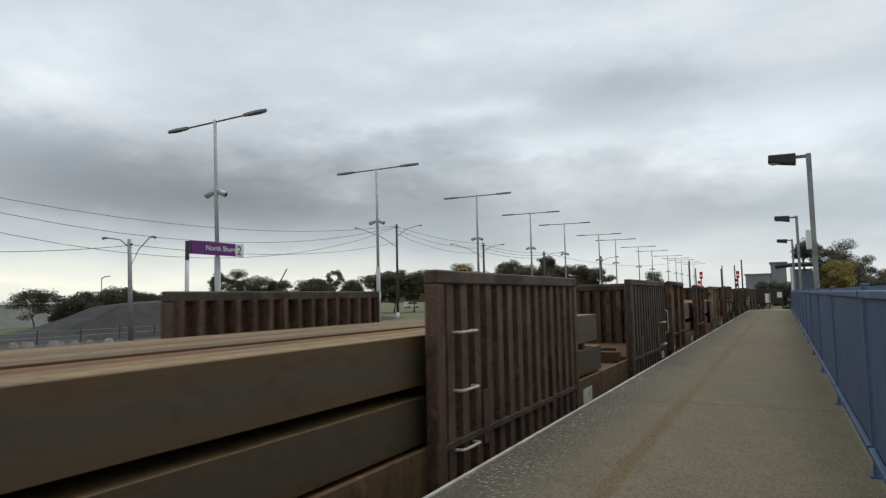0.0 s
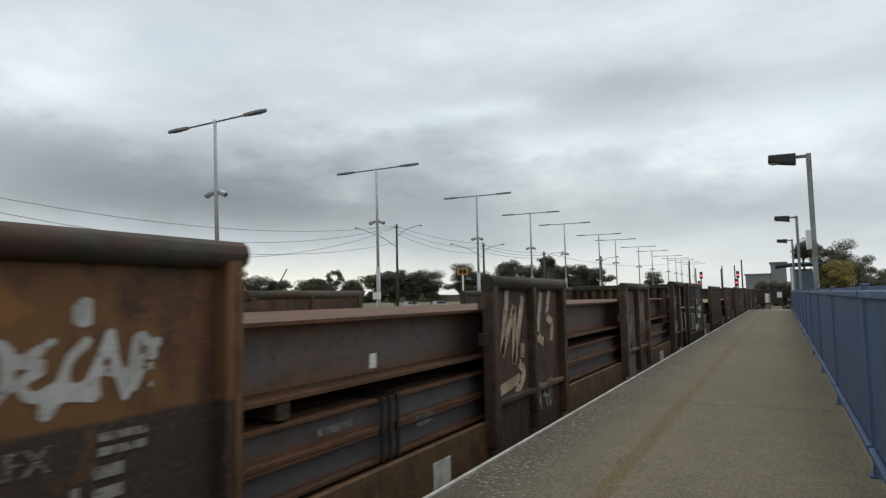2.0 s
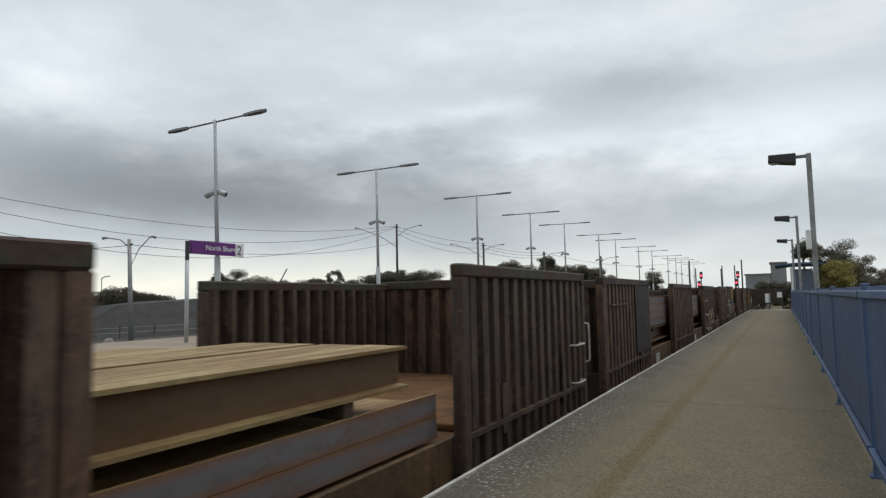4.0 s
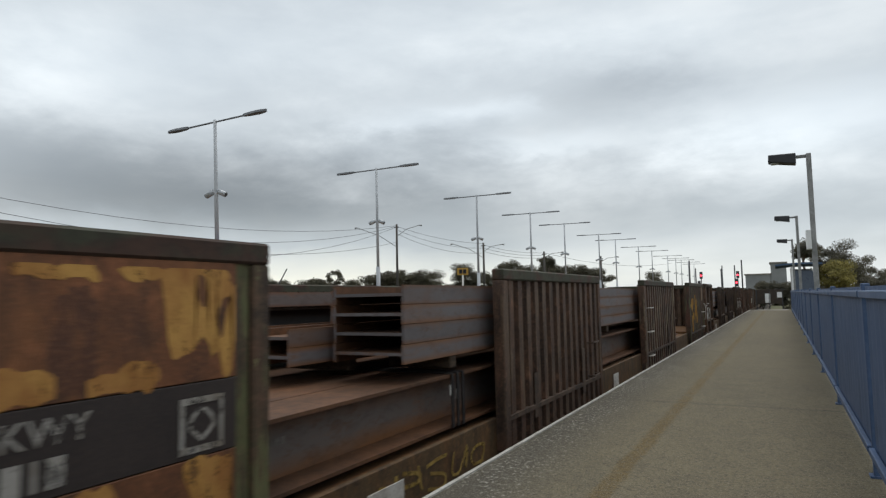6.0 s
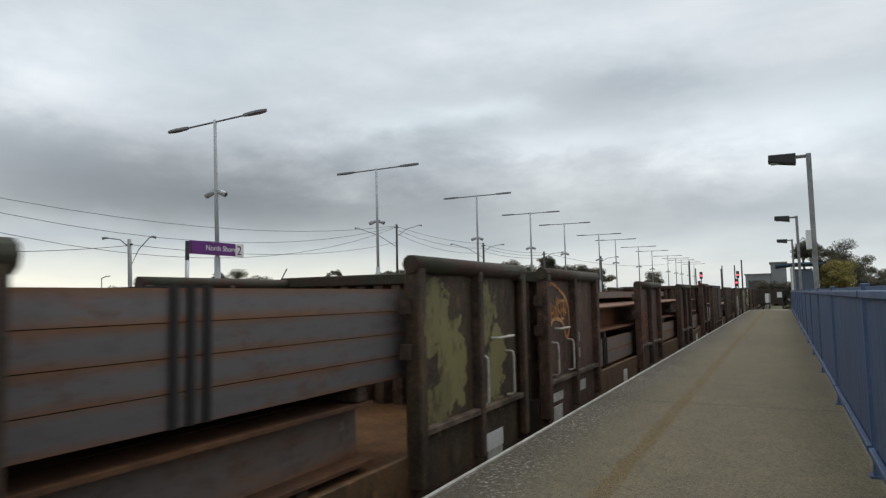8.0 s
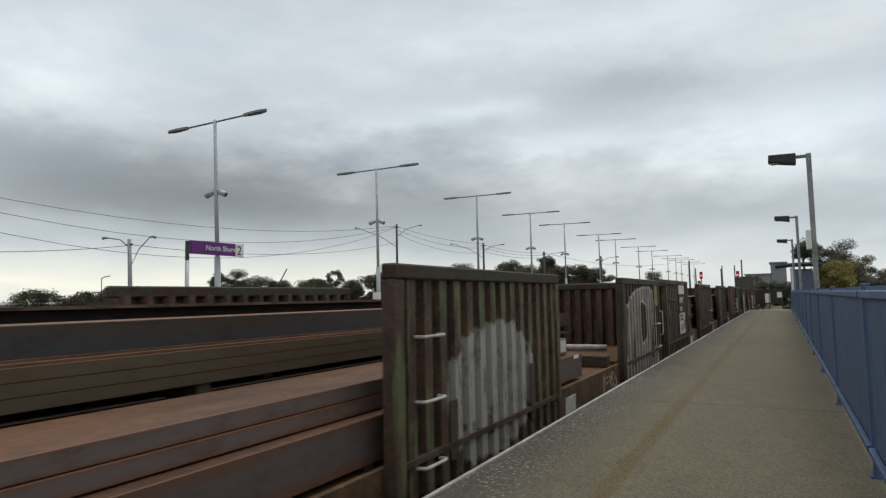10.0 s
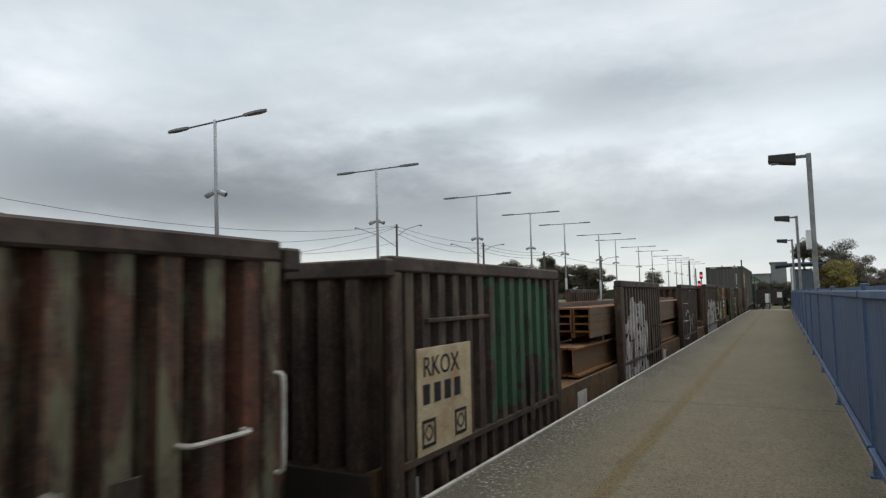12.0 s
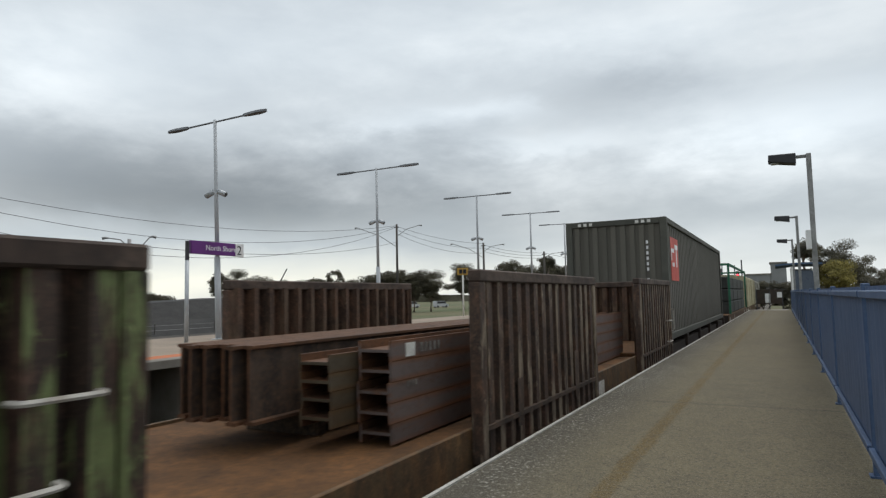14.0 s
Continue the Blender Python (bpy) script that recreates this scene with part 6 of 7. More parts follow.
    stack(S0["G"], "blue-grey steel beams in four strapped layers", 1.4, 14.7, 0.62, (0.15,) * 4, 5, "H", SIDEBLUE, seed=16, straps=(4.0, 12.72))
    stack(S0["H"], "grey steel sections in two low layers", 1.8, 14.6, d + 0.05, (0.19, 0.19), 4, "H", SIDE, seed=17, straps=(3.0,))
    stack(S0["H"], "brown steel beams in an upper layer", 2.4, 14.2, 0.62, (0.36,), 4, "I", [M["orange_steel"]] * 2, seed=18)
    stack(S0["H"], "thin grey steel beams on the far side", 2.0, 14.4, 1.08, (0.14,), 2, "H", SIDE, near=0.3, far=-1.1, seed=28)
    plate = [M["mill_rust"], M["flange_rust"]]
    stack(S0["I"], "rusty brown steel sections in a low layer", 3.5, 17.05, d + 0.04, (0.29,), 2, "box", plate, near=1.24, far=0.45, seed=19, ragged=0.05, tags=((16.7, 0.37, 0.2, 0.04),))
    stack(S0["I"], "dark rusty steel plates with white tags", 4.0, 16.75, 0.425, (0.10, 0.10), 1, "box", plate, near=1.14, far=0.5, seed=20, ragged=0.05, dunnage=False, tags=((16.5, 0.46, 0.2, 0.14),))
    stack(S0["I"], "dark steel I-beam with chalk marks", 4.2, 19.3, 0.265, (0.29,), 1, "I", dark, near=0.39, far=0.09, seed=35, ragged=0.05, marks=((17.9, 0.42, 0.2, 0.035, 0.14), (17.9, 0.37, 0.2, 0.03, 0.14)))
    stack(S0["I"], "strapped pack of brown steel channels", 4.2, 19.3, 0.66, (0.07, 0.07, 0.07), 2, "H", [M["flange_rust"], M["brown_steel"]], near=0.4, far=-0.1, seed=36, ragged=0.05, straps=(16.9,))
    stack(S0["I"], "dark steel beams in a low layer on the far side", 4.0, 17.5, d + 0.03, (0.40,), 2, "I", dark, near=-0.15, far=-0.6, seed=44, ragged=0.05)
    stack(S0["I"], "grey steel box section with a white label", 4.3, 17.6, 0.62, (0.43,), 1, "box", [M["dark_steel"], M["mill_steel"]], near=-0.2, far=-0.6, seed=45, ragged=0.05, tags=((17.3, 0.88, 0.24, 0.12),))
    stack(S0["I"], "deep dark steel I-beam on the far side", 4.0, 19.35, 0.45, (0.70,), 1, "I", dark, near=-0.62, far=-1.1, seed=37, ragged=0.05, tags=((19.0, 0.86, 0.1, 0.12),), marks=((18.5, 0.98, 0.3, 0.05, 0.23), (18.5, 0.92, 0.3, 0.04, 0.23)))
    stack(S0["J"], "brown steel beams in a low layer", 5.05, 17.1, d + 0.02, (0.36,), 9, "I", [M["brown_steel"], M["flange_rust"]], far=0.1, seed=21, ragged=0.08)
    stack(S0["J"], "dark steel beams in a low layer on the far side", 2.9, 16.8, d + 0.02, (0.34,), 5, "I", [M["brown_steel"], M["flange_rust"]], near=-0.05, far=-1.2, seed=42, ragged=0.08)
    stack(S0["J"], "rust-flanged steel I-beams in two layers", 4.8, 16.7, 0.51, (0.27, 0.27), 8, "I", STEEL, far=0.2, seed=22, ragged=0.06)
    stack(S0["J"], "second pack of rust-flanged steel I-beams", 2.9, 16.5, 0.51, (0.26, 0.26), 7, "I", STEEL, near=0.05, far=-1.2, seed=43, ragged=0.06)
    stack(S0["K"], "grey-brown steel I-beams packed in a low layer", 4.7, 17.4, d + 0.03, (0.37,), 6, "I", [M["tan_steel"], M["rust_top"]], near=1.24, far=0.3, seed=23, ragged=0.03)
    stack(S0["K"], "dark steel I-beams resting on the floor timbers", 4.4, 18.7, 0.265, (0.26,), 4, "I", dark, near=0.28, far=-0.5, seed=38, ragged=0.03)
    stack(S0["K"], "third pack of steel I-beams in the low layer", 4.0, 17.2, d + 0.03, (0.33,), 4, "I", STEEL, near=-0.6, far=-1.24, seed=39, ragged=0.05)
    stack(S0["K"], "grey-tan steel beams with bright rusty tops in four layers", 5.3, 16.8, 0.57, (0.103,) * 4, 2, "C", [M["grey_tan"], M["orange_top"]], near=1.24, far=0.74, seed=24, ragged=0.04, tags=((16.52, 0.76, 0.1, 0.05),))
    stack(S0["K"], "blue-grey steel beams with pale tops", 4.5, 16.9, 0.57, (0.118,) * 4, 2, "H", [M["mill_blue"], M["mill_steel"]], near=0.66, far=0.12, seed=40, ragged=0.04)
    stack(S0["K"], "dark steel beams stacked on the far side", 4.4, 16.0, 0.57, (0.10,) * 4, 5, "H", [M["seam_dark_rust"], M["mill_steel"]], near=0.05, far=-1.2, seed=41, ragged=0.06)
    stack(S0["L"], "brown steel beams in three low layers", 1.2, 9.0, 0.2, (0.22, 0.22, 0.22), 4, "H", [M["ochre_steel"], M["tan_steel"]], seed=25)
    stack(S0["L"], "steel beams lying on their sides", 11.54, 19.0, d + 0.02, (0.148,) * 5, 1, "H", [M["flange_rust"], M["mill_rust"]], near=1.04, far=0.74, seed=26, dunnage=False, marks=((11.95, 0.74, 0.3, 0.07, 0.0), (11.75, 0.5, 0.16, 0.04, 0.0)), tags=((11.74, 0.72, 0.13, 0.1),))
    stack(S0["L"], "steel beams lying on their sides in a second pile", 11.26, 19.0, d + 0.16, (0.13,) * 4, 1, "H", SIDEBROWN, near=0.72, far=0.42, seed=29)
    stack(S0["L"], "upright steel I-beams with rusty ends", 10.94, 19.0, 0.30, (0.55,), 8, "I", [M["frame_rust"], M["flange_rust"]], near=0.3, far=-0.5, seed=27, ragged=0.08)


def timber(s, y, x0, x1, z0, z1, w, label, turn=0.0):
    """A loose bearer lying on a wagon floor."""
    bm = B()
    box(bm, x0, x1, -w / 2, w / 2, 0, z1 - z0, 0.012)
    ob = mesh_object("timber_bearer", bm, M["timber"])
    tagged(ob, label, "timber", "loose timbers on the wagons")
    ob.rotation_euler = (0, 0, radians(turn))
    RIDERS.append((ob, s + y, z0, turn))
    return ob


def build_loose():
    for k in "AEIJK":
        timber(S0[k], 18.42, -1.24, 1.24, DECK + 0.002, DECK + 0.17, 0.2, "weathered timber bearer across the wagon floor")
    rnd = random.Random(12)
    for k in range(9):
        z = DECK + 0.063 + 0.046 * (k // 3)
        timber(S0["E"], 18.95 + rnd.uniform(0, 0.6), rnd.uniform(-0.9, -0.4), rnd.uniform(0.5, 1.0), z, z + 0.045, 0.06, "thin dark dunnage batten in a loose heap", rnd.uniform(-35, 35))
    timber(S0["A"], 19.6, -0.2, 0.9, DECK + 0.063, DECK + 0.12, 0.12, "short loose timber on the raised floor", 12)
    timber(S0["J"], 18.0, -0.8, 0.8, DECK + 0.002, DECK + 0.12, 0.16, "short loose timber on the wagon floor", 8)


def floor_roll():
    """A pale rolled sheet left on a wagon floor."""
    bm = B()
    tube(bm, [(-0.6, 0, 0.06), (0.75, 0, 0.06)], 0.055, 10)
    ob = mesh_object("rolled_sheet", bm, M["worn_white"])
    tagged(ob, "pale rolled sheet lying across the wagon floor", "rolled sheet")
    RIDERS.append((ob, S0["I"] + 20.3, DECK + 0.064, 6.0))


def sill_marks():
    """Sprayed marks on the low side sills."""
    for (k, y, w, c, seed) in (("D", 3.6, 1.0, OCHRE_SPRAY, 5), ("D", 9.8, 1.2, OCHRE_SPRAY, 6), ("F", 4.3, 1.6, OCHRE_SPRAY, 7), ("J", 16.0, 0.9, OCHRE_SPRAY, 8), ("J", 17.4, 0.9, CREAM, 9), ("J", 4.2, 1.0, CREAM, 10), ("B", 7.2, 1.4, OCHRE_SPRAY, 11), ("K", 10.2, 0.7, CREAM, 12), ("I", 17.7, 0.8, CREAM, 13)):
        wagon = [o for o, s, *_ in RIDERS if abs(s - S0[k]) < 1e-6 and o.name.startswith("bulkhead_wagon")][0]
        scrawl(wagon, y, -0.16, w, 0.2, c, 0.03, 5, seed, HALF - 0.088)


# ------------------------------------------------------------------ container and van wagons at the tail
def build_tail():
    w = ride(thing("container_wagon", "low skeletal flat wagon carrying a container", "freight wagon"), 240.9)
    length = 16.2
    for side in (-1, 1):
        bm = B()
        box(bm, *sorted((side * 1.0, side * 1.15)), 0.1, length - 0.1, -0.42, -0.08, 0.01)
        part("side_sill", bm, M["underframe"], w)
    bm = B()
    box(bm, -0.25, 0.25, -0.4, length + 0.4, -0.42, -0.1)
    part("centre_sill", bm, M["underframe"], w)
    for k in range(6):
        bm = B()
        y = 0.4 + k * (length - 1.0) / 5
        box(bm, -1.22, 1.22, y, y + 0.2, -0.3, 0.06, 0.01)
        part("cross_bearer", bm, M["underframe"], w)
    bogie(w, 2.0)
    bogie(w, length - 2.0)
    skin = surface("container_skin", srgb(98, 95, 87), srgb(89, 87, 80), srgb(106, 102, 93), scale=0.8, stretch=(1, 1, 0.3))
    trim = surface("container_trim", srgb(84, 84, 77), srgb(74, 75, 69), srgb(94, 92, 84))
    c = ride(thing("shipping_container", "tall dark grey-green shipping container on a flat wagon", "container"), 241.55)
    L, hw, z0, z1 = 14.63, 1.22, 0.07, 2.97
    bm = B()
    box(bm, -hw + 0.06, hw - 0.06, 0.06, L - 0.06, z0 + 0.12, z1 - 0.05)
    part("shell", bm, skin, c)
    for side in (-1, 1):
        bm = B()
        ribs = 46
        for k in range(ribs):
            y = 0.25 + k * (L - 0.5) / ribs
            box(bm, *sorted((side * (hw - 0.062), side * (hw - 0.051))), y, y + 0.17, z0 + 0.16, z1 - 0.14)
        tagged(part("side_ribs", bm, skin, c), kind="stuff")
        for zz in ((z0, z0 + 0.16), (z1 - 0.14, z1)):
            bm = B()
            box(bm, *sorted((side * (hw - 0.1), side * hw)), 0, L, zz[0], zz[1], 0.012)
            part("side_rail", bm, trim, c)
        for y in (0, L - 0.16):
            bm = B()
            box(bm, *sorted((side * (hw - 0.16), side * (hw + 0.002))), y - 0.002, y + 0.162, z0, z1 + 0.004, 0.012)
            part("corner_post", bm, trim, c)
    for y in (0.0, L - 0.1):
        for zz in ((z0, z0 + 0.16), (z1 - 0.14, z1 - 0.002)):
            bm = B()
            box(bm, -hw + 0.16, hw - 0.16, y, y + 0.1, zz[0], zz[1], 0.01)
            part("end_rail", bm, trim, c)
    for k in range(9):
        bm = B()
        x = -hw + 0.22 + k * 0.225
        box(bm, x, x + 0.12, 0.03, 0.062, z0 + 0.16, z1 - 0.14)
        part("end_rib", bm, skin, c)
    for k in range(3):
        for x0 in (-hw + 0.32, hw - 0.72):
            bm = B()
            box(bm, x0 + k * 0.14, x0 + k * 0.14 + 0.08, -0.004, 0.001, z1 - 0.11, z1 - 0.04)
            part("hazard_mark", bm, M["white_paint"], c)
    for k in range(11):
        if k != 6:
            bm = B()
            box(bm, hw - 0.49, hw - 0.44, 0.024, 0.029, z1 - 0.62 - k * 0.13, z1 - 0.54 - k * 0.13)
            part("writing_bar", bm, M["sign_white"], c)
    red = plain("logo_red", srgb(210, 66, 44))
    bm = B()
    box(bm, hw - 0.045, hw - 0.041, 0.75, 2.0, z1 - 1.5, z1 - 0.42)
    part("logo_panel", bm, red, c, "red rectangular logo panel")
    for y, z, a, b in ((0.8, z1 - 0.8, 0.5, 0.1), (0.8, z1 - 1.0, 0.12, 0.25), (0.95, z1 - 1.15, 0.35, 0.1), (1.4, z1 - 0.7, 0.5, 0.12), (1.6, z1 - 1.15, 0.14, 0.45)):
        bm = B()
        box(bm, hw - 0.04, hw - 0.037, y, y + a, z, z + b)
        part("logo_shape", bm, M["sign_white"], c)

    g = surface("frame_green", srgb(44, 104, 78), srgb(38, 88, 66), srgb(60, 92, 74))
    w = ride(thing("framed_wagon", "open freight wagon with green end frames and dark tarpaulined load", "freight wagon"), 257.9)
    underframe(w, 17.0)
    for y in (1.5, 16.6):
        for x in (-1.35, 1.25):
            bm = B()
            box(bm, x, x + 0.1, y, y + 0.12, DECK, 2.45, 0.01)
            part("frame_post", bm, g, w)
        bm = B()
        box(bm, -1.35, 1.35, y, y + 0.12, 2.45, 2.56, 0.01)
        part("frame_beam", bm, g, w)
    for x in (-1.35, 1.25):
        bm = B()
        box(bm, x, x + 0.1, 1.62, 16.6, 2.45, 2.56, 0.01)
        part("frame_beam", bm, g, w)
    ld = ride(thing("tarpaulined_load", "dark grey tarpaulined packs held with straps", "freight load"), 257.9)
    tarp = surface("tarpaulin", srgb(58, 60, 58), srgb(46, 48, 46), srgb(70, 70, 66), scale=2)
    for k in range(4):
        for j in range(3):
            bm = B()
            y = 2.2 + k * 3.55
            box(bm, -1.2, 1.22, y, y + 3.35, DECK + j * 0.62, DECK + j * 0.62 + 0.6, 0.05)
            part("wrapped_pack", bm, tarp, ld)
    y = 275.7
    for name, label, col, n, top in (("louvred_van", "cream boxcar with faded paint", srgb(178, 172, 146), 15.0, 2.35), ("louvred_van", "pale grey boxcar behind the cream one", srgb(150, 150, 144), 15.0, 2.3),
                                     ("louvred_van", "brown boxcar in the distance", srgb(96, 78, 66), 15.0, 2.3)):
        v = ride(thing(name, label, "freight wagon"), y)
        underframe(v, n)
        mat = weathered("van_paint", col, tuple(0.7 * q for q in col[:3]) + (1,), tuple(0.4 * q for q in col[:3]) + (1,), amount=0.3)
        bm = B()
        prism(bm, [(-1.36, DECK), (1.36, DECK), (1.36, top - 0.2), (1.1, top - 0.04), (0.5, top + 0.05), (-0.5, top + 0.05), (-1.1, top - 0.04), (-1.36, top - 0.2)], 0.1, n - 0.1)
        part("body", bm, mat, v)
        for k in range(5):
            bm = B()
            box(bm, 1.362, 1.39, 0.4 + k * 2.95, 0.5 + k * 2.95, DECK, top - 0.25)
            part("stake", bm, mat, v)
        bm = B()
        box(bm, 1.362, 1.42, n / 2 - 1.2, n / 2 + 1.2, DECK + 0.05, top - 0.3, 0.01)
        part("sliding_door", bm, mat, v)
        y += n + 1.0


build_wagons()
build_loads()
build_loose()
floor_roll()
sill_marks()
build_tail()


# ------------------------------------------------------------------ station furniture
def double_lamp(x, y, top, tilt=0.0, lean=0.0):
    ob = thing("platform_lamp", "tall grey steel lamp post with two arms and lamp heads", "lamp post", "lamp posts along the far platform", pose(x, y, 0, 0, lean, 0))
    bm = B()
    tube(bm, [(0, 0, 0), (0, 0, 2.6)], 0.095, 10)
    bmesh.ops.recalc_face_normals(bm, faces=bm.faces[:])
    part("lower_pole", bm, M["pole_paint"], ob)
    bm = B()
    tube(bm, [(0, 0, 2.55), (0, 0, top + 0.05)], 0.07, 10, True, 0.05)
    bmesh.ops.recalc_face_normals(bm, faces=bm.faces[:])
    part("upper_pole", bm, M["pole_paint"], ob)
    bm = B()
    box(bm, -0.16, 0.16, -0.16, 0.16, 0.0, 0.03, 0.005)
    part("base_plate", bm, M["galvanised"], ob)
    for s in (-1, 1):
        bm = B()
        rise = math.tan(radians(tilt)) * s
        tube(bm, [(0, 0, top - 0.02), (s * 0.7, 0, top - 0.02 + 0.7 * rise), (s * 1.35, 0, top - 0.02 + 1.35 * rise)], 0.03, 8)
        arm = part("arm", bm, M["lamp_grey"], ob)
        bm = B()
        prof = [(1.25, 0.035), (1.45, 0.09), (1.8, 0.125), (2.05, 0.1), (2.22, 0.03)]
        up = [[], []]
        zc = top - 0.02
        for q, hw in prof:
            z = zc + q * rise
            for i, dy in enumerate((-hw, hw)):
                up[i].append((bm.verts.new((s * q, dy, z - 0.03)), bm.verts.new((s * q, dy * 0.7, z + 0.05))))
        for k in range(len(prof) - 1):
            a0, a1 = up[0][k], up[0][k + 1]
            b0, b1 = up[1][k], up[1][k + 1]
            for f in ((a0[0], a1[0], b1[0], b0[0]), (a0[1], b0[1], b1[1], a1[1]), (a0[0], a0[1], a1[1], a1[0]), (b0[0], b1[0], b1[1], b0[1])):
                bm.faces.new(f)
        bm.faces.new((up[0][0][0], up[1][0][0], up[1][0][1], up[0][0][1]))
        bm.faces.new((up[0][-1][0], up[0][-1][1], up[1][-1][1], up[1][-1][0]))
        bmesh.ops.recalc_face_normals(bm, faces=bm.faces[:])
        part("lamp_head", bm, M["lamp_grey"], arm)
    for sx, sy in ((-1, -0.4), (0.8, 0.6)):
        bm = B()
        tube(bm, [(0, 0, 4.62), (sx * 0.1, sy * 0.1, 4.66)], 0.03, 6)
        tube(bm, [(sx * 0.08, sy * 0.06, 4.70), (sx * 0.2, sy * 0.15, 4.645), (sx * 0.34, sy * 0.24, 4.58)], 0.09, 10)
        horn = part("loudspeaker", bm, M["galvanised"], ob, "grey horn loudspeaker")
        bm = B()
        tube(bm, [(sx * 0.335, sy * 0.236, 4.583), (sx * 0.36, sy * 0.25, 4.57)], 0.07, 10)
        part("mouth", bm, M["lamp_black"], horn, "dark mouth of the horn")
    return ob


LAMP_Y = (14.3, 23.7, 34.1, 43.5, 51.7, 63.1, 70.3, 83.0, 92.5, 106.5, 115.2, 122.0, 132.0, 141.0)


def build_far_platform():
    for i, y in enumerate(LAMP_Y):
        k = min(i, 3)
        double_lamp((-15.65, -15.93, -15.80, -15.90)[k], y, (7.0, 7.06, 7.22, 7.2)[k], (-1.1, -0.5, -0.6, -0.8)[k], (-1.95, -0.45, -0.2, -0.1)[k])
    # name sign
    sign = thing("station_sign", "purple station name sign with white lettering on two posts", "sign", m=pose(-15.55, 13.05, 0))
    bm = B()
    box(bm, -0.06, 0.06, 0.05, 1.78, 2.63, 3.03, 0.008)
    face = part("name_board", bm, M["purple"], sign)
    lettering(face, "North Shore", 0.235, M["sign_white"], pose(0.062, 0.57, 2.76), label="white station name")
    bm = B()
    box(bm, -0.05, 0.05, 1.782, 2.14, 2.62, 3.04, 0.008)
    num = part("number_board", bm, M["sign_white"], sign, "white platform number board")
    lettering(num, "2", 0.42, M["sign_ink"], pose(0.052, 1.84, 2.68))
    for y, r in ((-0.06, 0.05),):
        bm = B()
        tube(bm, [(0, y, 0), (0, y, 2.42)], 0.06, 10)
        part("post", bm, M["galvanised"], sign)
        bm = B()
        box(bm, -0.045, 0.045, y - 0.045, y + 0.045, 2.42, 3.0, 0.006)
        part("post_head", bm, M["lamp_black"], sign)
    # speed board
    sp = thing("speed_board", "yellow speed board on a white post", "sign", m=pose(-17.6, 35.6, 0, 0, 0, -64))
    bm = B()
    tube(bm, [(0, 0, 0), (0, 0, 2.9)], 0.05, 8)
    part("post", bm, M["white_paint"], sp)
    bm = B()
    box(bm, 0.05, 0.08, -0.35, 0.35, 2.56, 3.0, 0.02)
    y = part("plate", bm, plain("board_signal_yellow", srgb(172, 136, 56)), sp)
    for k in range(2):
        bm = B()
        box(bm, 0.081, 0.084, -0.22 + k * 0.24, -0.02 + k * 0.24, 2.65, 2.91)
        part("numeral_bar", bm, M["sign_ink"], y)
    # pale cabinet by the second lamp post
    cab = thing("platform_cabinet", "small pale equipment box on a post", "cabinet", m=pose(-15.7, 23.2, 0))
    bm = B()
    box(bm, -0.12, 0.12, -0.15, 0.15, 1.15, 1.45, 0.01)
    part("box", bm, M["white_paint"], cab)
    bm = B()
    tube(bm, [(0, 0, 0), (0, 0, 1.15)], 0.03, 8)
    part("post", bm, M["galvanised"], cab)


def flood_lamp(y, with_sign=False):
    ob = thing("flood_lamp", "grey post with a box-shaped dark floodlight on a bracket", "lamp post", "floodlights along the fence", pose(0.60, y, 0))
    bm = B()
    box(bm, -0.045, 0.045, -0.045, 0.045, 0, 3.84, 0.008)
    part("pole", bm, M["old_galvanised"], ob)
    bm = B()
    box(bm, -0.22, -0.045, -0.03, 0.03, 3.76, 3.82, 0.006)
    part("bracket", bm, M["old_galvanised"], ob)
    bm = B()
    a = [bm.verts.new(v) for v in ((-0.71, -0.14, 3.72), (-0.71, 0.14, 3.72), (-0.22, 0.14, 3.64), (-0.22, -0.14, 3.64))]
    b = [bm.verts.new(v) for v in ((-0.70, -0.15, 3.86), (-0.70, 0.15, 3.86), (-0.22, 0.15, 3.85), (-0.22, -0.15, 3.85))]
    for k in range(4):
        bm.faces.new((a[k], a[(k + 1) % 4], b[(k + 1) % 4], b[k]))
    bm.faces.new(a[::-1])
    bm.faces.new(b)
    bmesh.ops.bevel(bm, geom=bm.edges[:], offset=0.012, segments=1, affect="EDGES")
    bmesh.ops.recalc_face_normals(bm, faces=bm.faces[:])
    head = part("lamp_head", bm, M["lamp_black"], ob)
    bm = B()
    box(bm, -0.66, -0.52, -0.11, 0.11, 3.688, 3.70)
    part("lens", bm, M["lens"], head, "pale glass lens")
    if with_sign:
        bm = B()
        box(bm, -0.13, -0.046, -0.18, 0.12, 1.95, 2.32, 0.006)
        part("notice", bm, M["sign_white"], ob, "white notice plate")
    return ob


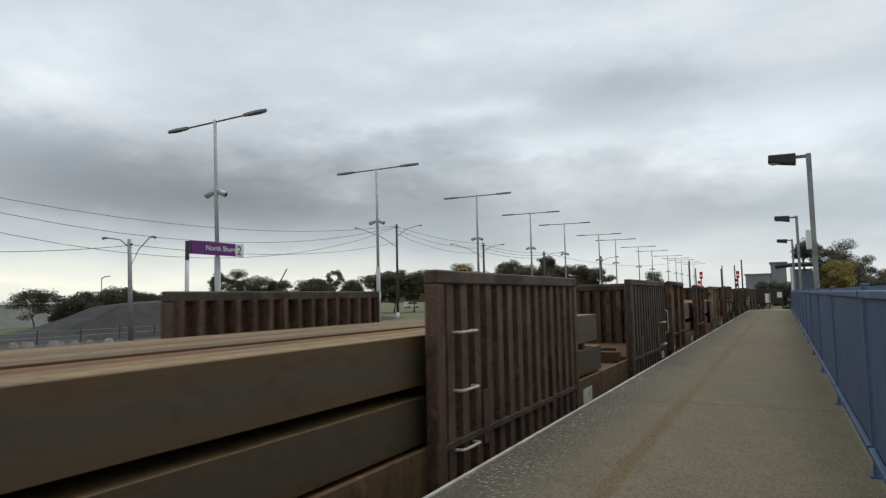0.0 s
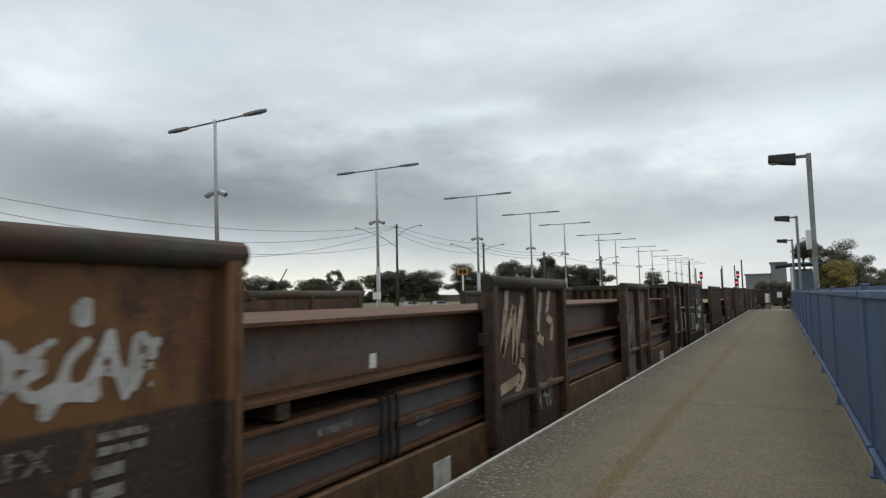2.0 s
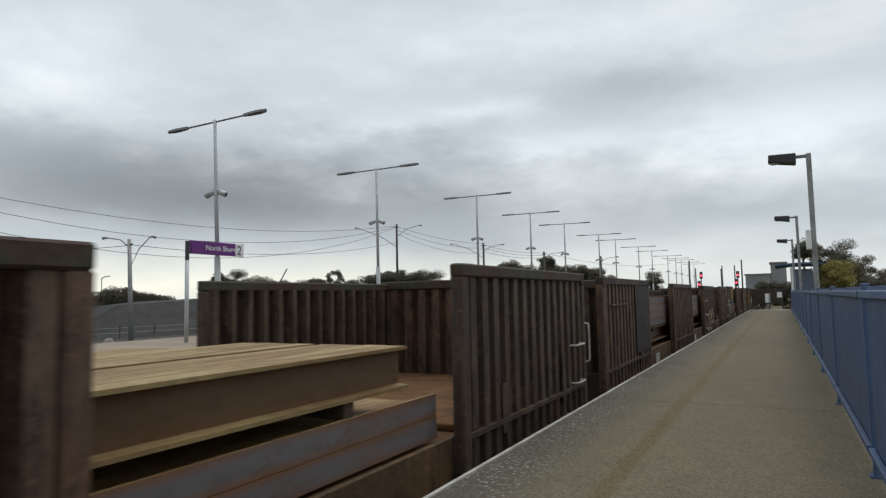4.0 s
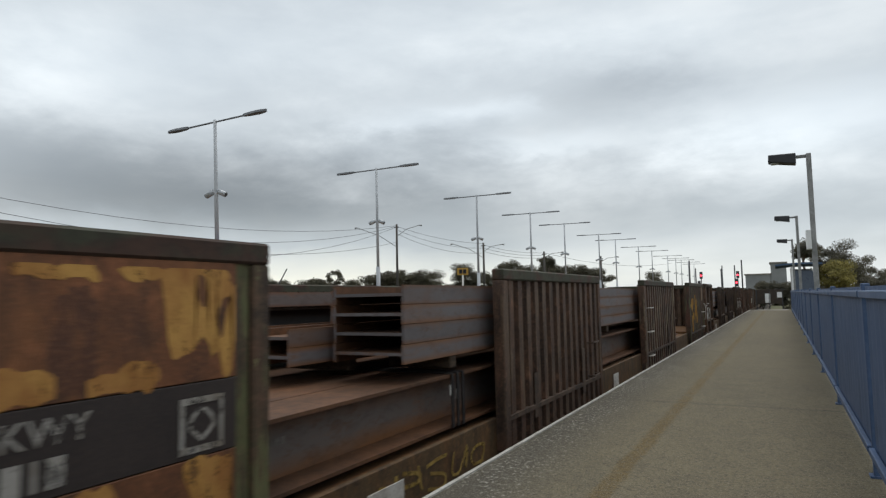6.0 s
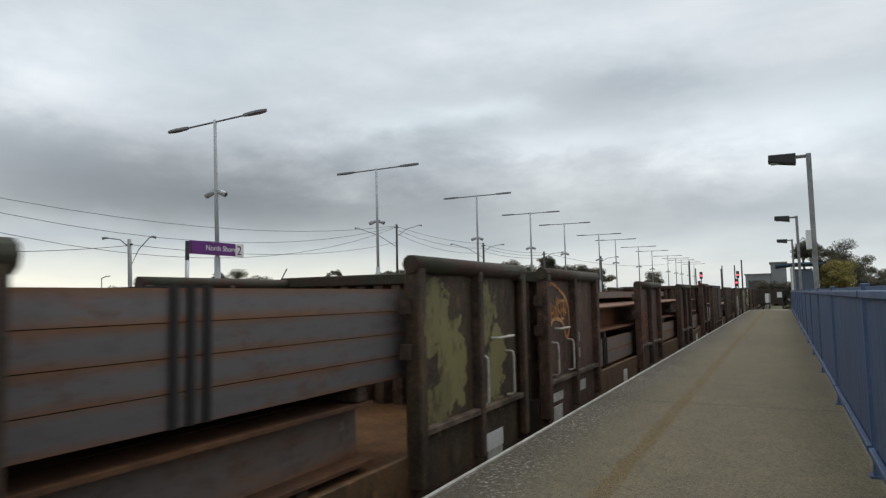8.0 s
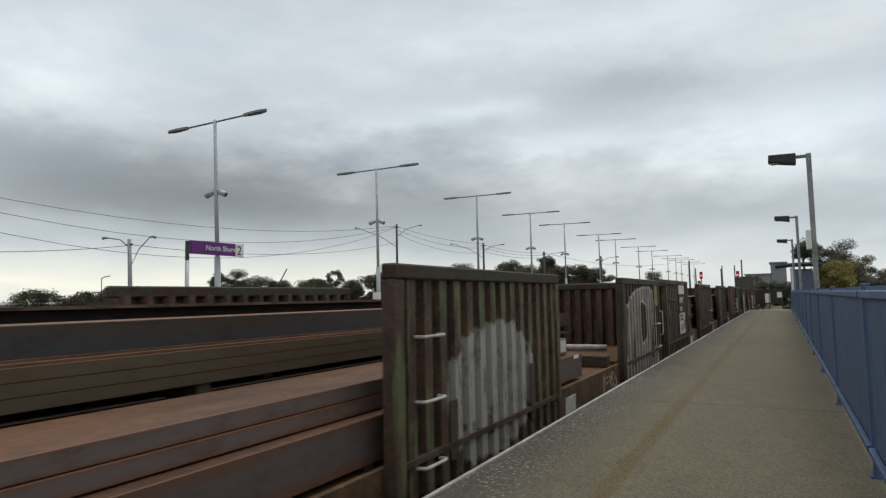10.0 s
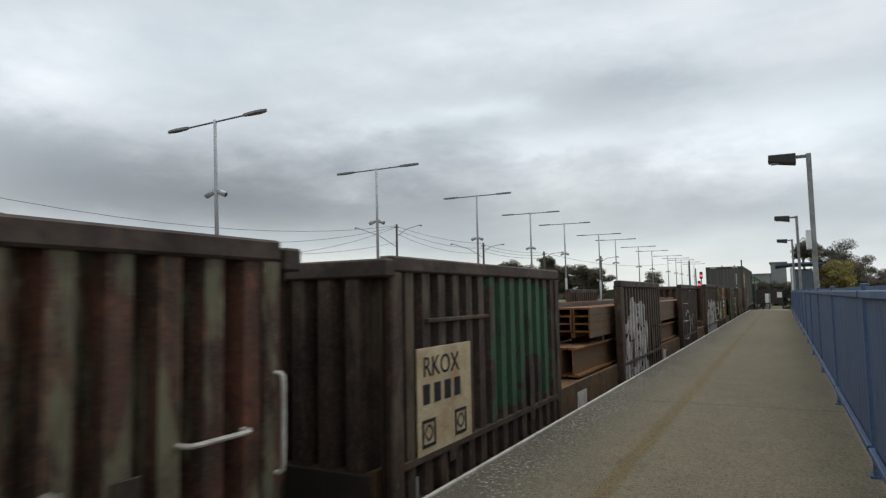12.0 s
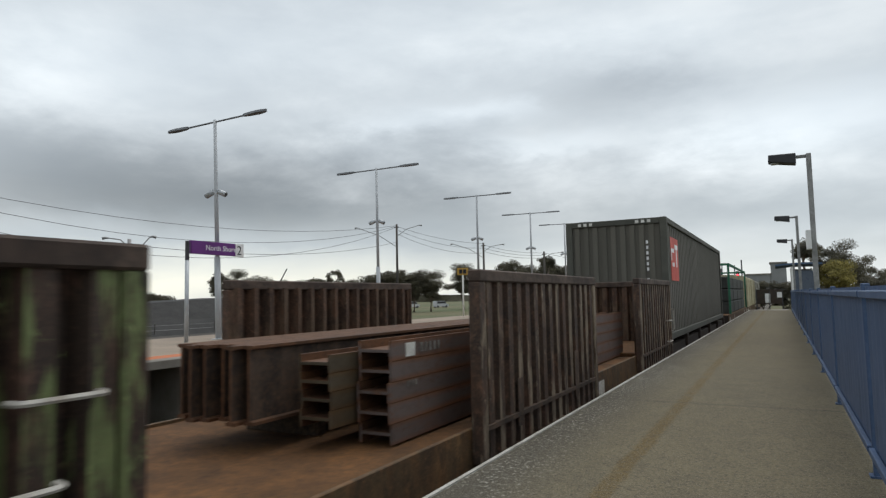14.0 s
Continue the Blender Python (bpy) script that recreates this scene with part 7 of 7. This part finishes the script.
def build_near_furniture():
    for i, y in enumerate((14.2, 25.9, 37.5)):
        flood_lamp(y, i == 0)
    # barrier with notices at the platform end
    bar = thing("end_barrier", "dark steel barrier with two white notices", "barrier", m=pose(0, 46.6, 0))
    for x in (-1.5, -0.75, 0.0):
        bm = B()
        box(bm, x - 0.03, x + 0.03, -0.03, 0.03, -0.3, 1.3, 0.006)
        part("post", bm, M["lamp_black"], bar)
    bm = B()
    box(bm, -1.47, -0.03, -0.012, 0.012, 0.35, 1.28)
    part("mesh_panel", bm, M["underframe"], bar)
    for x, z0, z1 in ((-1.0, 0.42, 1.02), (-0.3, 0.75, 1.1)):
        bm = B()
        box(bm, x, x + 0.3, -0.03, -0.014, z0, z1, 0.004)
        part("notice", bm, M["sign_white"], bar)
    # shelter past the platform end
    sh = thing("station_shelter", "small station shelter with a curved blue roof", "shelter", m=pose(0, 60, 0))
    bm = B()
    n = 8
    rows = []
    for k in range(n + 1):
        x = -0.4 + 3.4 * k / n
        z = 3.12 + 0.22 * math.sin(math.pi * (0.15 + 0.6 * k / n))
        rows.append([bm.verts.new((x, y, z + d)) for y in (-0.4, 6.0) for d in (0, 0.14)])
    for p, q in zip(rows, rows[1:]):
        for i, j in ((0, 2), (3, 1), (1, 0), (2, 3)):
            bm.faces.new((p[i], p[j], q[j], q[i]))
    bm.faces.new([rows[0][i] for i in (0, 1, 3, 2)])
    bm.faces.new([rows[-1][i] for i in (0, 2, 3, 1)])
    bmesh.ops.recalc_face_normals(bm, faces=bm.faces[:])
    part("roof", bm, surface("roof_blue", srgb(66, 88, 116), srgb(56, 76, 102), srgb(80, 100, 124)), sh, "blue steel roof")
    for x in (0.75, 2.35):
        for y in (0.0, 5.6):
            bm = B()
            box(bm, x, x + 0.13, y, y + 0.13, -1.62, 3.2, 0.01)
            part("post", bm, M["sign_white"], sh)
    bm = B()
    box(bm, 0.9, 2.34, 5.3, 5.42, -1.62, 3.1)
    part("back_wall", bm, surface("shelter_grey", srgb(104, 108, 116), srgb(88, 92, 100)), sh)
    bm = B()
    box(bm, 0.89, 2.34, 0.05, 0.09, 1.1, 2.8)
    part("glazing", bm, surface("dull_glass", srgb(84, 94, 110), srgb(74, 84, 100), rough=0.3), sh)


def signal(x, y, top, lit=True):
    ob = thing("railway_signal", "dark signal post showing a red light", "signal", "signals along the line", pose(x, y, -1.5))
    bm = B()
    tube(bm, [(0, 0, 0), (0, 0, top + 2.0)], 0.07, 8)
    part("post", bm, M["lamp_black"], ob)
    bm = B()
    box(bm, -0.22, 0.22, -0.1, 0.1, top + 1.0, top + 2.1, 0.03)
    head = part("signal_head", bm, M["lamp_black"], ob)
    red = bpy.data.materials.get("signal_red")
    if red is None:
        w = Nodes("signal_red")
        w.bsdf.inputs["Emission Color"].default_value = (1.0, 0.03, 0.05, 1)
        w.bsdf.inputs["Emission Strength"].default_value = 8.0
        red = w.done((0.6, 0.02, 0.02, 1), 0.3)
    bm = B()
    tube(bm, [(0, -0.1, top + 1.5), (0, -0.14, top + 1.5)], 0.13, 14)
    part("red_lens", bm, red, head, "glowing red lens")


def build_signals():
    signal(-11.3, 109, 3.9)
    signal(-11.75, 110, 2.5)
    signal(-6.25, 110, 2.65)
    signal(-6.0, 109.6, 3.85)
    for x, y, top in ((-5.5, 112, 6.3), (-13.0, 109, 6.4), (-7.6, 130, 6.2), (-9.0, 118, 5.2), (-14.2, 128, 5.8), (-10.5, 140, 6.6)):
        ob = thing("line_mast", "thin dark steel mast beside the line", "mast", "masts along the line", pose(x, y, -1.5))
        bm = B()
        tube(bm, [(0, 0, 0), (0, 0, top + 1.5)], 0.11, 8)
        part("pole", bm, M["lamp_black"], ob)


build_far_platform()
build_near_furniture()
build_signals()


# ------------------------------------------------------------------ street, trees and buildings beyond
M["pole_wood"] = surface("pole_wood", srgb(78, 74, 70), srgb(66, 62, 58), srgb(92, 86, 80), scale=3, stretch=(4, 4, 0.5))
BARK = surface("bark", srgb(96, 84, 72), srgb(76, 66, 56), srgb(120, 108, 94), scale=5, stretch=(3, 3, 0.6))


def leaf_material(name, a, b, c):
    w = Nodes(name)
    isl = w.node("ShaderNodeNewGeometry").outputs["Random Per Island"]
    col = w.mix(w.step(isl, 0.2, 0.8), a, b)
    col = w.mix(w.m("MULTIPLY", w.step(w.noise(0.6, 4), 0.42, 0.62), 0.7), col, c)
    return w.done(col, 0.75, 0, 0.25)


LEAF = leaf_material("gum_leaves", srgb(80, 77, 64), srgb(98, 93, 74), srgb(66, 64, 55))
LEAF2 = leaf_material("wattle_leaves", srgb(136, 124, 62), srgb(116, 108, 56), srgb(98, 94, 52))


def tree(x, y, base, top, width, seed, leaves=LEAF, label="dull green gum tree with a broken crown", open_form=0.2, trunk_share=0.45, group="trees beyond the railway", clump=1.0):
    """Tapered trunk, forked limbs, and many small scalloped clumps of leaf blades with gaps of sky between."""
    rnd = random.Random(seed)
    h = top - base
    ob = thing("tree", label, "tree", group, pose(x, y, base))
    bm = B()
    lean = rnd.uniform(-0.06, 0.06) * h
    fork = Vector((lean, rnd.uniform(-0.05, 0.05) * h, h * trunk_share))
    r = 0.016 * h + 0.04
    tube(bm, [(0, 0, 0), (lean * 0.4, 0, h * trunk_share * 0.5), fork], r, 7, True, r * 0.6)
    n = 7 if width > 3 else 5
    clumps = []
    for k in range(n):
        a = 6.283 * (k + rnd.random() * 0.7) / n
        d = width * 0.5 * rnd.uniform(0.3, 0.68)
        share = d / (width * 0.34)
        e = Vector((math.cos(a) * d, math.sin(a) * d, h * (0.87 - (0.87 - trunk_share) * 0.5 * share * rnd.uniform(0.1, 1.1))))
        mid = (fork + e) / 2 + Vector((0, 0, 0.04 * h))
        tube(bm, [fork * 0.96, mid, e], r * 0.42, 5, True, r * 0.12)
        clumps.append((e, clump * width * rnd.uniform(0.15, 0.21)))
        for q in range(5 if open_form < 0.8 else 3):
            o = Vector((rnd.uniform(-1, 1), rnd.uniform(-1, 1), rnd.uniform(-1.0, 0.6))) * width * 0.2
            c = (e if q < 2 else mid) + o
            clumps.append((c, clump * width * rnd.uniform(0.10, 0.20)))
            tube(bm, [mid, (mid + c) / 2, c], r * 0.16, 4, True, r * 0.06)
    for q in range(3):
        clumps.append((Vector((lean * 0.5 + rnd.uniform(-0.2, 0.2) * width, rnd.uniform(-0.2, 0.2) * width, h * rnd.uniform(0.84, 0.92))), clump * width * 0.22))
    part("trunk", bm, BARK, ob)
    size = max(0.06, width * 0.015)
    verts, faces = [], []
    for e, cr in clumps:
        flat = rnd.uniform(0.62, 0.9)
        e = Vector((e.x, e.y, min(e.z, h - cr * flat * rnd.uniform(0.9, 1.25))))
        for q in range(int(540 - 300 * min(open_form, 1.2))):
            u = Vector((rnd.gauss(0, 1), rnd.gauss(0, 1), rnd.gauss(0.15, 0.9))).normalized() * cr * rnd.random() ** 0.45
            u.z *= flat if u.z > 0 else flat * 0.6
            p = e + u
            p.z = max(p.z, 0.2)
            d1 = Vector((rnd.uniform(-1, 1), rnd.uniform(-1, 1), rnd.uniform(-0.9, 0.4))).normalized()
            d2 = d1.orthogonal().normalized()
            z = size * rnd.uniform(0.6, 1.4)
            k = len(verts)
            verts += [p + d1 * z, p + d2 * z * 0.5, p - d1 * z, p - d2 * z * 0.5]
            faces.append((k, k + 1, k + 2, k + 3))
    data = bpy.data.meshes.new("crown")
    data.from_pydata(verts, [], faces)
    data.materials.append(leaves)
    crown = new("crown", data)
    crown.parent = ob
    tagged(crown, kind="stuff")
    return ob


def build_trees():
    for i, (x, y, top, w) in enumerate(((-75.0, 46.6, 2.2, 5.6), (-74.5, 48.4, 2.8, 6.4), (-74, 50.9, 3.2, 6.6), (-73.5, 53.6, 2.5, 6.4), (-73, 56.2, 2.1, 6.0), (-94, 90.0, 7.4, 6.0), (-95.1, 86.6, 7.0, 4.5), (-90.7, 93.2, 6.1, 7.0),
                                        (-87.7, 96.2, 5.2, 6.0), (-72.6, 108.2, 5.6, 6.0), (-70.0, 109.6, 6.3, 6.5), (-66.7, 112, 6.2, 5.5), (-63.7, 113.8, 6.4, 5.5), (-66.3, 134.5, 8.8, 6.5),
                                        (-62, 136, 6.8, 6), (-57.5, 138.5, 8.7, 5.0), (-54.9, 139.7, 9.3, 5.5), (-51, 141, 8.0, 6), (-48.0, 142.1, 8.2, 7.5), (-44.5, 143, 7.5, 6), (-40.0, 144.6, 7.6, 7.0), (-37.5, 145.3, 7.0, 5.5),
                                        (-25.5, 147.8, 5.6, 4.0), (-76, 104, 4.5, 5), (-82, 100, 4.8, 7))):
        tree(x, y, -1.62, top + (0.3 if i < 9 else 0.8), w * (1.0 if i < 9 else 1.3), 100 + i, trunk_share=(0.08 if i < 5 else 0.2) if w > 5 else 0.35, open_form=0.2)
    tree(-75.0, 41.8, -1.62, 3.2, 6.2, 149, label="thin open gum tree before the pale shed", trunk_share=0.3, open_form=1.2)
    tree(-61.3, 79.0, -1.62, 6.5, 4.2, 109, label="small ragged gum tree standing alone", trunk_share=0.5, open_form=0.9, clump=0.55)
    tree(-38.8, 113.6, -1.62, 9.1, 4.2, 150, label="tall thin gum tree with a flat crown", trunk_share=0.76)
    tree(2.3, 70.0, -1.62, 6.5, 3.4, 160, label="thin gum tree behind the shelter", trunk_share=0.72, open_form=0.6)
    tree(5.9, 75.5, -1.62, 6.4, 4.6, 161, label="dark broad tree behind the blue fence", trunk_share=0.3)
    tree(4.4, 76, -1.62, 5.6, 3.6, 162, label="dark broad tree behind the blue fence", trunk_share=0.3)
    tree(4.2, 61.8, -1.62, 3.85, 3.4, 163, LEAF2, "yellow-green bushy tree behind the blue fence", trunk_share=0.2)
    tree(6.9, 66.0, -1.62, 2.3, 3.0, 164, label="low green shrub behind the blue fence", trunk_share=0.15)
    tree(9.3, 80, -1.62, 3.4, 3.0, 165, label="small tree behind the blue fence", trunk_share=0.3)
    tree(-1.8, 80.0, -1.62, 2.4, 2.8, 166, label="dark round shrub past the platform end", trunk_share=0.15)
    tree(0.3, 74.0, -1.62, 2.2, 3.0, 167, label="dark shrub past the platform end", trunk_share=0.15)


def street_pole(x, y, top, arms, wood=True, base=-1.62, lean=0.0):
    ob = thing("street_pole", "tall timber power pole with two street lamps", "power pole", "power poles along the street", pose(x, y, base, 0, lean, 0))
    bm = B()
    tube(bm, [(0, 0, 0), (0, 0, top - base)], 0.2, 9, True, 0.14)
    part("pole", bm, M["pole_wood"] if wood else M["old_galvanised"], ob)
    bm = B()
    box(bm, -0.35, 0.35, -0.06, 0.06, top - base - 0.5, top - base - 0.38)
    part("cross_arm", bm, M["pole_wood"], ob)
    for dx, dy, z, low in arms:
        bm = B()
        tube(bm, [(0, 0, low - base), (dx * 0.45, dy * 0.45, (low + z) / 2 - base + 0.25), (dx, dy, z - base)], 0.045, 6)
        arm = part("lamp_arm", bm, M["old_galvanised"], ob)
        bm = B()
        e = Vector((dx, dy, 0)).normalized()
        tube(bm, [(dx, dy, z - base), (dx + e.x * 0.2, dy + e.y * 0.2, z - base + 0.03), (dx + e.x * 0.45, dy + e.y * 0.45, z - base - 0.03)], 0.06, 8, True, 0.12)
        part("lamp_head", bm, M["old_galvanised"], arm)
    if wood:
        bm = B()
        tube(bm, [(0, 0, 0.0), (0, 0, 0.9)], 0.22, 9)
        part("white_band", bm, M["white_paint"], ob)


def wire(a, b, sag, r=0.022):
    bm = B()
    a, b = Vector(a), Vector(b)
    tube(bm, [a.lerp(b, t) - Vector((0, 0, sag * 4 * t * (1 - t))) for t in (k / 14 for k in range(15))], r, 4)
    tagged(mesh_object("overhead_wire", bm, M["lamp_black"]), "thin black overhead wire between poles", "wire", "overhead wires")


def build_street():
    street_pole(-46.7, 74.1, 11.5, ((-4.4, -3.0, 11.0, 8.3), (2.6, 1.6, 11.3, 9.8)))
    street_pole(-39.2, 86.5, 9.3, ((-4.0, -2.0, 9.2, 7.0), (2.4, 1.2, 9.0, 8.0)))
    street_pole(-44.14, 31.76, 6.22, ((-0.8, -1.17, 6.3, 5.56), (0.88, 1.17, 6.37, 3.96)), False, -1.62, -3.0)
    street_pole(-33.0, 96.0, 8.2, ((2.4, 1.2, 8.0, 7.2),))
    street_pole(-28.0, 112.0, 8.0, ((2.4, 1.2, 7.8, 7.0),))
    for z0, z1, sag in ((11.3, 11.35, 2.52), (11.2, 10.87, 3.69), (11.1, 9.86, 4.83)):
        wire((-46.7, 74.1, z0), (-55.6, 15.0, z1), sag)
    street_pole(-55.6, 15.0, 11.6, ((2.6, 1.6, 11.3, 9.8),))
    wire((-46.7, 74.1, 9.0), (-44.6, 31.76, 5.79), 1.2)
    wire((-44.6, 31.76, 5.71), (-48.2, 14.6, 4.84), 0.44)
    for k in range(3):
        wire((-46.7, 74.1, 11.2 - 0.5 * k), (-39.2, 86.5, 9.2 - 0.7 * k), 0.5 + 0.2 * k)
        wire((-39.2, 86.5, 9.0 - 0.5 * k), (-33.0, 96.0, 8.0 - 0.4 * k), 0.4)
    wire((-33.0, 96.0, 8.0), (-20.0, 140.0, 7.5), 1.2)

    # dark bank and pale shed on the street side
    bm = B()
    crest = [(24.0, -1.5), (29.0, -1.0), (31.0, -0.75), (33.6, 0.06), (36.3, 1.0), (40.4, 1.3), (48.5, 1.6), (63.0, 1.35), (72.0, -0.2), (80.0, -1.6)]
    rows = []
    for x, share in ((-46.5, 0.0), (-49.0, 0.42), (-52.0, 1.0), (-56.0, 1.0), (-61.0, 0.0)):
        rows.append([bm.verts.new((x + 0.5 * noise.noise((y * 0.4, x, 0)), y, -1.64 + share * (z + 1.64) * (1 + 0.12 * noise.noise((y * 0.6, x * 0.5, 3))))) for y, z in crest])
    for r0, r1 in zip(rows, rows[1:]):
        for k in range(len(crest) - 1):
            bm.faces.new((r0[k], r0[k + 1], r1[k + 1], r1[k]))
    bmesh.ops.recalc_face_normals(bm, faces=bm.faces[:])
    tagged(mesh_object("embankment", bm, surface("bank_dark", toned(srgb(70, 68, 66), 0.26), toned(srgb(54, 53, 52), 0.24), toned(srgb(90, 86, 78), 0.3), scale=0.9, grain=5, relief=0.8)), "dark grey sloping road embankment", "embankment", kind="structure")
    bm = B()
    prism(bm, [(-62.0, -1.62), (-17.0, -1.62), (-17.0, -1.60), (-62.0, -1.60)], 2, 64)
    tagged(mesh_object("dirt_yard", bm, surface("dirt", toned(srgb(84, 76, 66), 0.5), toned(srgb(62, 55, 48), 0.45), toned(srgb(110, 100, 88), 0.5), scale=0.35, grain=3, relief=0.6)), "dark bare dirt beside the far platform", "ground", kind="structure")
    fence = thing("wire_fence", "low post and wire fence along the dirt yard", "fence")
    for k in range(14):
        bm = B()
        tube(bm, [(-47.0, 20 + 3.2 * k, -1.62), (-47.0 + 0.03 * (k % 3), 20 + 3.2 * k, -0.55)], 0.05, 6)
        part("post", bm, M["pole_wood"], fence)
    for z in (-0.7, -1.1):
        bm = B()
        tube(bm, [(-47.0, 20, z), (-47.0, 40, z - 0.03), (-47.0, 61.6, z)], 0.012, 4)
        part("wire", bm, M["old_galvanised"], fence)
    rnd = random.Random(77)
    for k in range(9):
        bm = B()
        r = rnd.uniform(0.2, 0.5)
        ring = [(r * rnd.uniform(0.7, 1.2) * math.cos(q * 1.05), r * rnd.uniform(0.7, 1.2) * math.sin(q * 1.05)) for q in range(6)]
        lo = [bm.verts.new((u, v, 0)) for u, v in ring]
        hi = [bm.verts.new((0.6 * u, 0.6 * v, r * rnd.uniform(0.5, 0.9))) for u, v in ring]
        for q in range(6):
            bm.faces.new((lo[q], lo[(q + 1) % 6], hi[(q + 1) % 6], hi[q]))
        bm.faces.new(hi)
        bm.faces.new(lo[::-1])
        ob = mesh_object("rubble_block", bm, M["concrete"])
        ob.matrix_world = pose(-46 + rnd.uniform(-1, 3), 24.5 + 0.55 * k + rnd.uniform(-0.4, 0.4), -1.60)
        tagged(ob, "pale lump of broken concrete on the dirt", "rubble", "rubble on the dirt yard")
    mast = thing("leaning_pole", "thin dark pole leaning over behind the trees", "pole", m=pose(-71.4, 78.0, -1.62))
    part("pole", tube(B(), [(-4.0, 0, 0), (-0.2, 0.2, 6.1), (0.95, 0.4, 8.0)], 0.09, 6), M["lamp_black"], mast)
    small = thing("small_street_lamp", "small distant street lamp with a short arm", "street lamp", m=pose(-84.4, 56.0, -1.62))
    part("pole", tube(B(), [(0, 0, 0), (0, 0, 6.6)], 0.07, 6), M["old_galvanised"], small)
    part("lamp_arm", tube(B(), [(0, 0, 6.5), (0.5, 0.3, 6.75), (1.0, 0.6, 6.8)], 0.07, 6), M["old_galvanised"], small)
    shed = thing("pale_shed", "long pale corrugated shed beside the road", "shed", m=pose(-88, 25, -1.62))
    bm = B()
    box(bm, -6, 0, 0, 29, 0, 3.0)
    part("wall", bm, surface("shed_pale", srgb(184, 184, 180), srgb(168, 168, 162), srgb(150, 150, 146), scale=1.5), shed)
    bm = B()
    prism(bm, [(-6.3, 3.0), (0.3, 3.0), (-3, 3.3)], -0.3, 29.3)
    part("roof", bm, surface("shed_roof", srgb(170, 172, 172), srgb(150, 152, 152)), shed)
    for k in range(5):
        bm = B()
        box(bm, 0.0, 0.05, 1.2 + k * 3.6, 3.2 + k * 3.6, 0.9, 2.2)
        part("window", bm, M["lamp_grey"], shed)
    for k, (x, y, c) in enumerate(((-96, 160, (200, 200, 200)), (-88, 163, (190, 192, 196)))):
        car = thing("parked_van", "pale van parked across the road", "van", "vans parked across the road", pose(x, y, -1.62, 0, 0, 60))
        bm = B()
        prism(bm, [(-2.2, 0.35), (2.2, 0.35), (2.2, 1.0), (1.5, 1.15), (1.0, 1.9), (-2.1, 1.95), (-2.2, 1.0)], -0.85, 0.85)
        part("body", bm, plain("van_white", srgb(*c)), car)
        bm = B()
        prism(bm, [(1.42, 1.2), (1.0, 1.8), (-1.6, 1.8), (-1.6, 1.2)], -0.86, 0.86)
        part("windows", bm, M["lamp_black"], car)
        for wx in (-1.4, 1.4):
            for wy in (-0.86, 0.66):
                bm = B()
                tube(bm, [(wx, wy, 0.34), (wx, wy + 0.2, 0.34)], 0.34, 14)
                part("wheel", bm, M["lamp_black"], car)


def building(name, label, x0, x1, y0, y1, top, mat, rows, cols):
    ob = thing(name, label, "building", "", pose(0, 0, 0))
    bm = B()
    box(bm, x0, x1, y0, y1, -1.62, top)
    part("wall", bm, mat, ob)
    bm = B()
    box(bm, x0 - 0.3, x1 + 0.3, y0 - 0.3, y1 + 0.3, top, top + 0.35)
    part("roof", bm, M["concrete"], ob)
    for r in range(rows):
        for c in range(cols):
            bm = B()
            w = (x1 - x0) / cols
            z = 0.5 + r * (top - 1.0) / rows
            box(bm, x0 + w * (c + 0.25), x0 + w * (c + 0.75), y0 - 0.05, y0 - 0.005, z, z + 1.2)
            part("window", bm, M["lamp_grey"], ob)


def build_distance():
    grey = surface("far_grey", srgb(138, 140, 141), srgb(124, 126, 128), srgb(148, 148, 147), scale=0.3)
    building("silo_building", "tall plain grey industrial building", -2.5, 1.4, 200, 215, 9.0, grey, 0, 0)
    building("long_building", "long low grey industrial building", -9.0, -2.6, 200, 216, 5.9, grey, 1, 5)
    # wooded rise at the horizon
    rnd = random.Random(9)
    bm = B()
    for side in range(2):
        n = 300
        prev = None
        for k in range(n):
            x = -700 + 1400 * k / (n - 1)
            y = 420 + side * 25
            h = 4.0 + 1.8 * noise.noise((x * 0.013, side * 7.0, 0)) + 1.6 * noise.noise((x * 0.11, side * 3.0, 5)) + 0.8 * rnd.random()
            pair = (bm.verts.new((x, y, -1.7)), bm.verts.new((x, y + rnd.uniform(-3, 3), -1.0 + h)))
            if prev:
                bm.faces.new((prev[0], pair[0], pair[1], prev[1]))
            prev = pair
    tagged(mesh_object("far_woods", bm, LEAF), "line of distant woods on the horizon", "woods", kind="stuff")
    bm = B()
    for k in range(120):
        a0, a1 = 6.2832 * k / 120, 6.2832 * (k + 1) / 120
        z0, z1 = (5 + 3 * noise.noise((math.cos(a) * 3, math.sin(a) * 3, 2)) + 2 * noise.noise((math.cos(a) * 19, math.sin(a) * 19, 4)) for a in (a0, a1))
        q = [bm.verts.new((900 * math.cos(a), 900 * math.sin(a), z)) for a, z in ((a0, -1.7), (a1, -1.7), (a1, z1), (a0, z0))]
        bm.faces.new(q)
    tagged(mesh_object("backdrop", bm, LEAF), "low wooded ridge all round the horizon", "backdrop", kind="structure")


build_trees()
build_street()
build_distance()


def motions():
    """The train runs past at a steadily growing pace."""
    times = [k * 0.5 for k in range(29)]
    for ob, s, z, turn in RIDERS:
        walk(ob, [(t, pose(TRACK, s - travelled(t), z, 0, 0, turn)) for t in times])


motions()
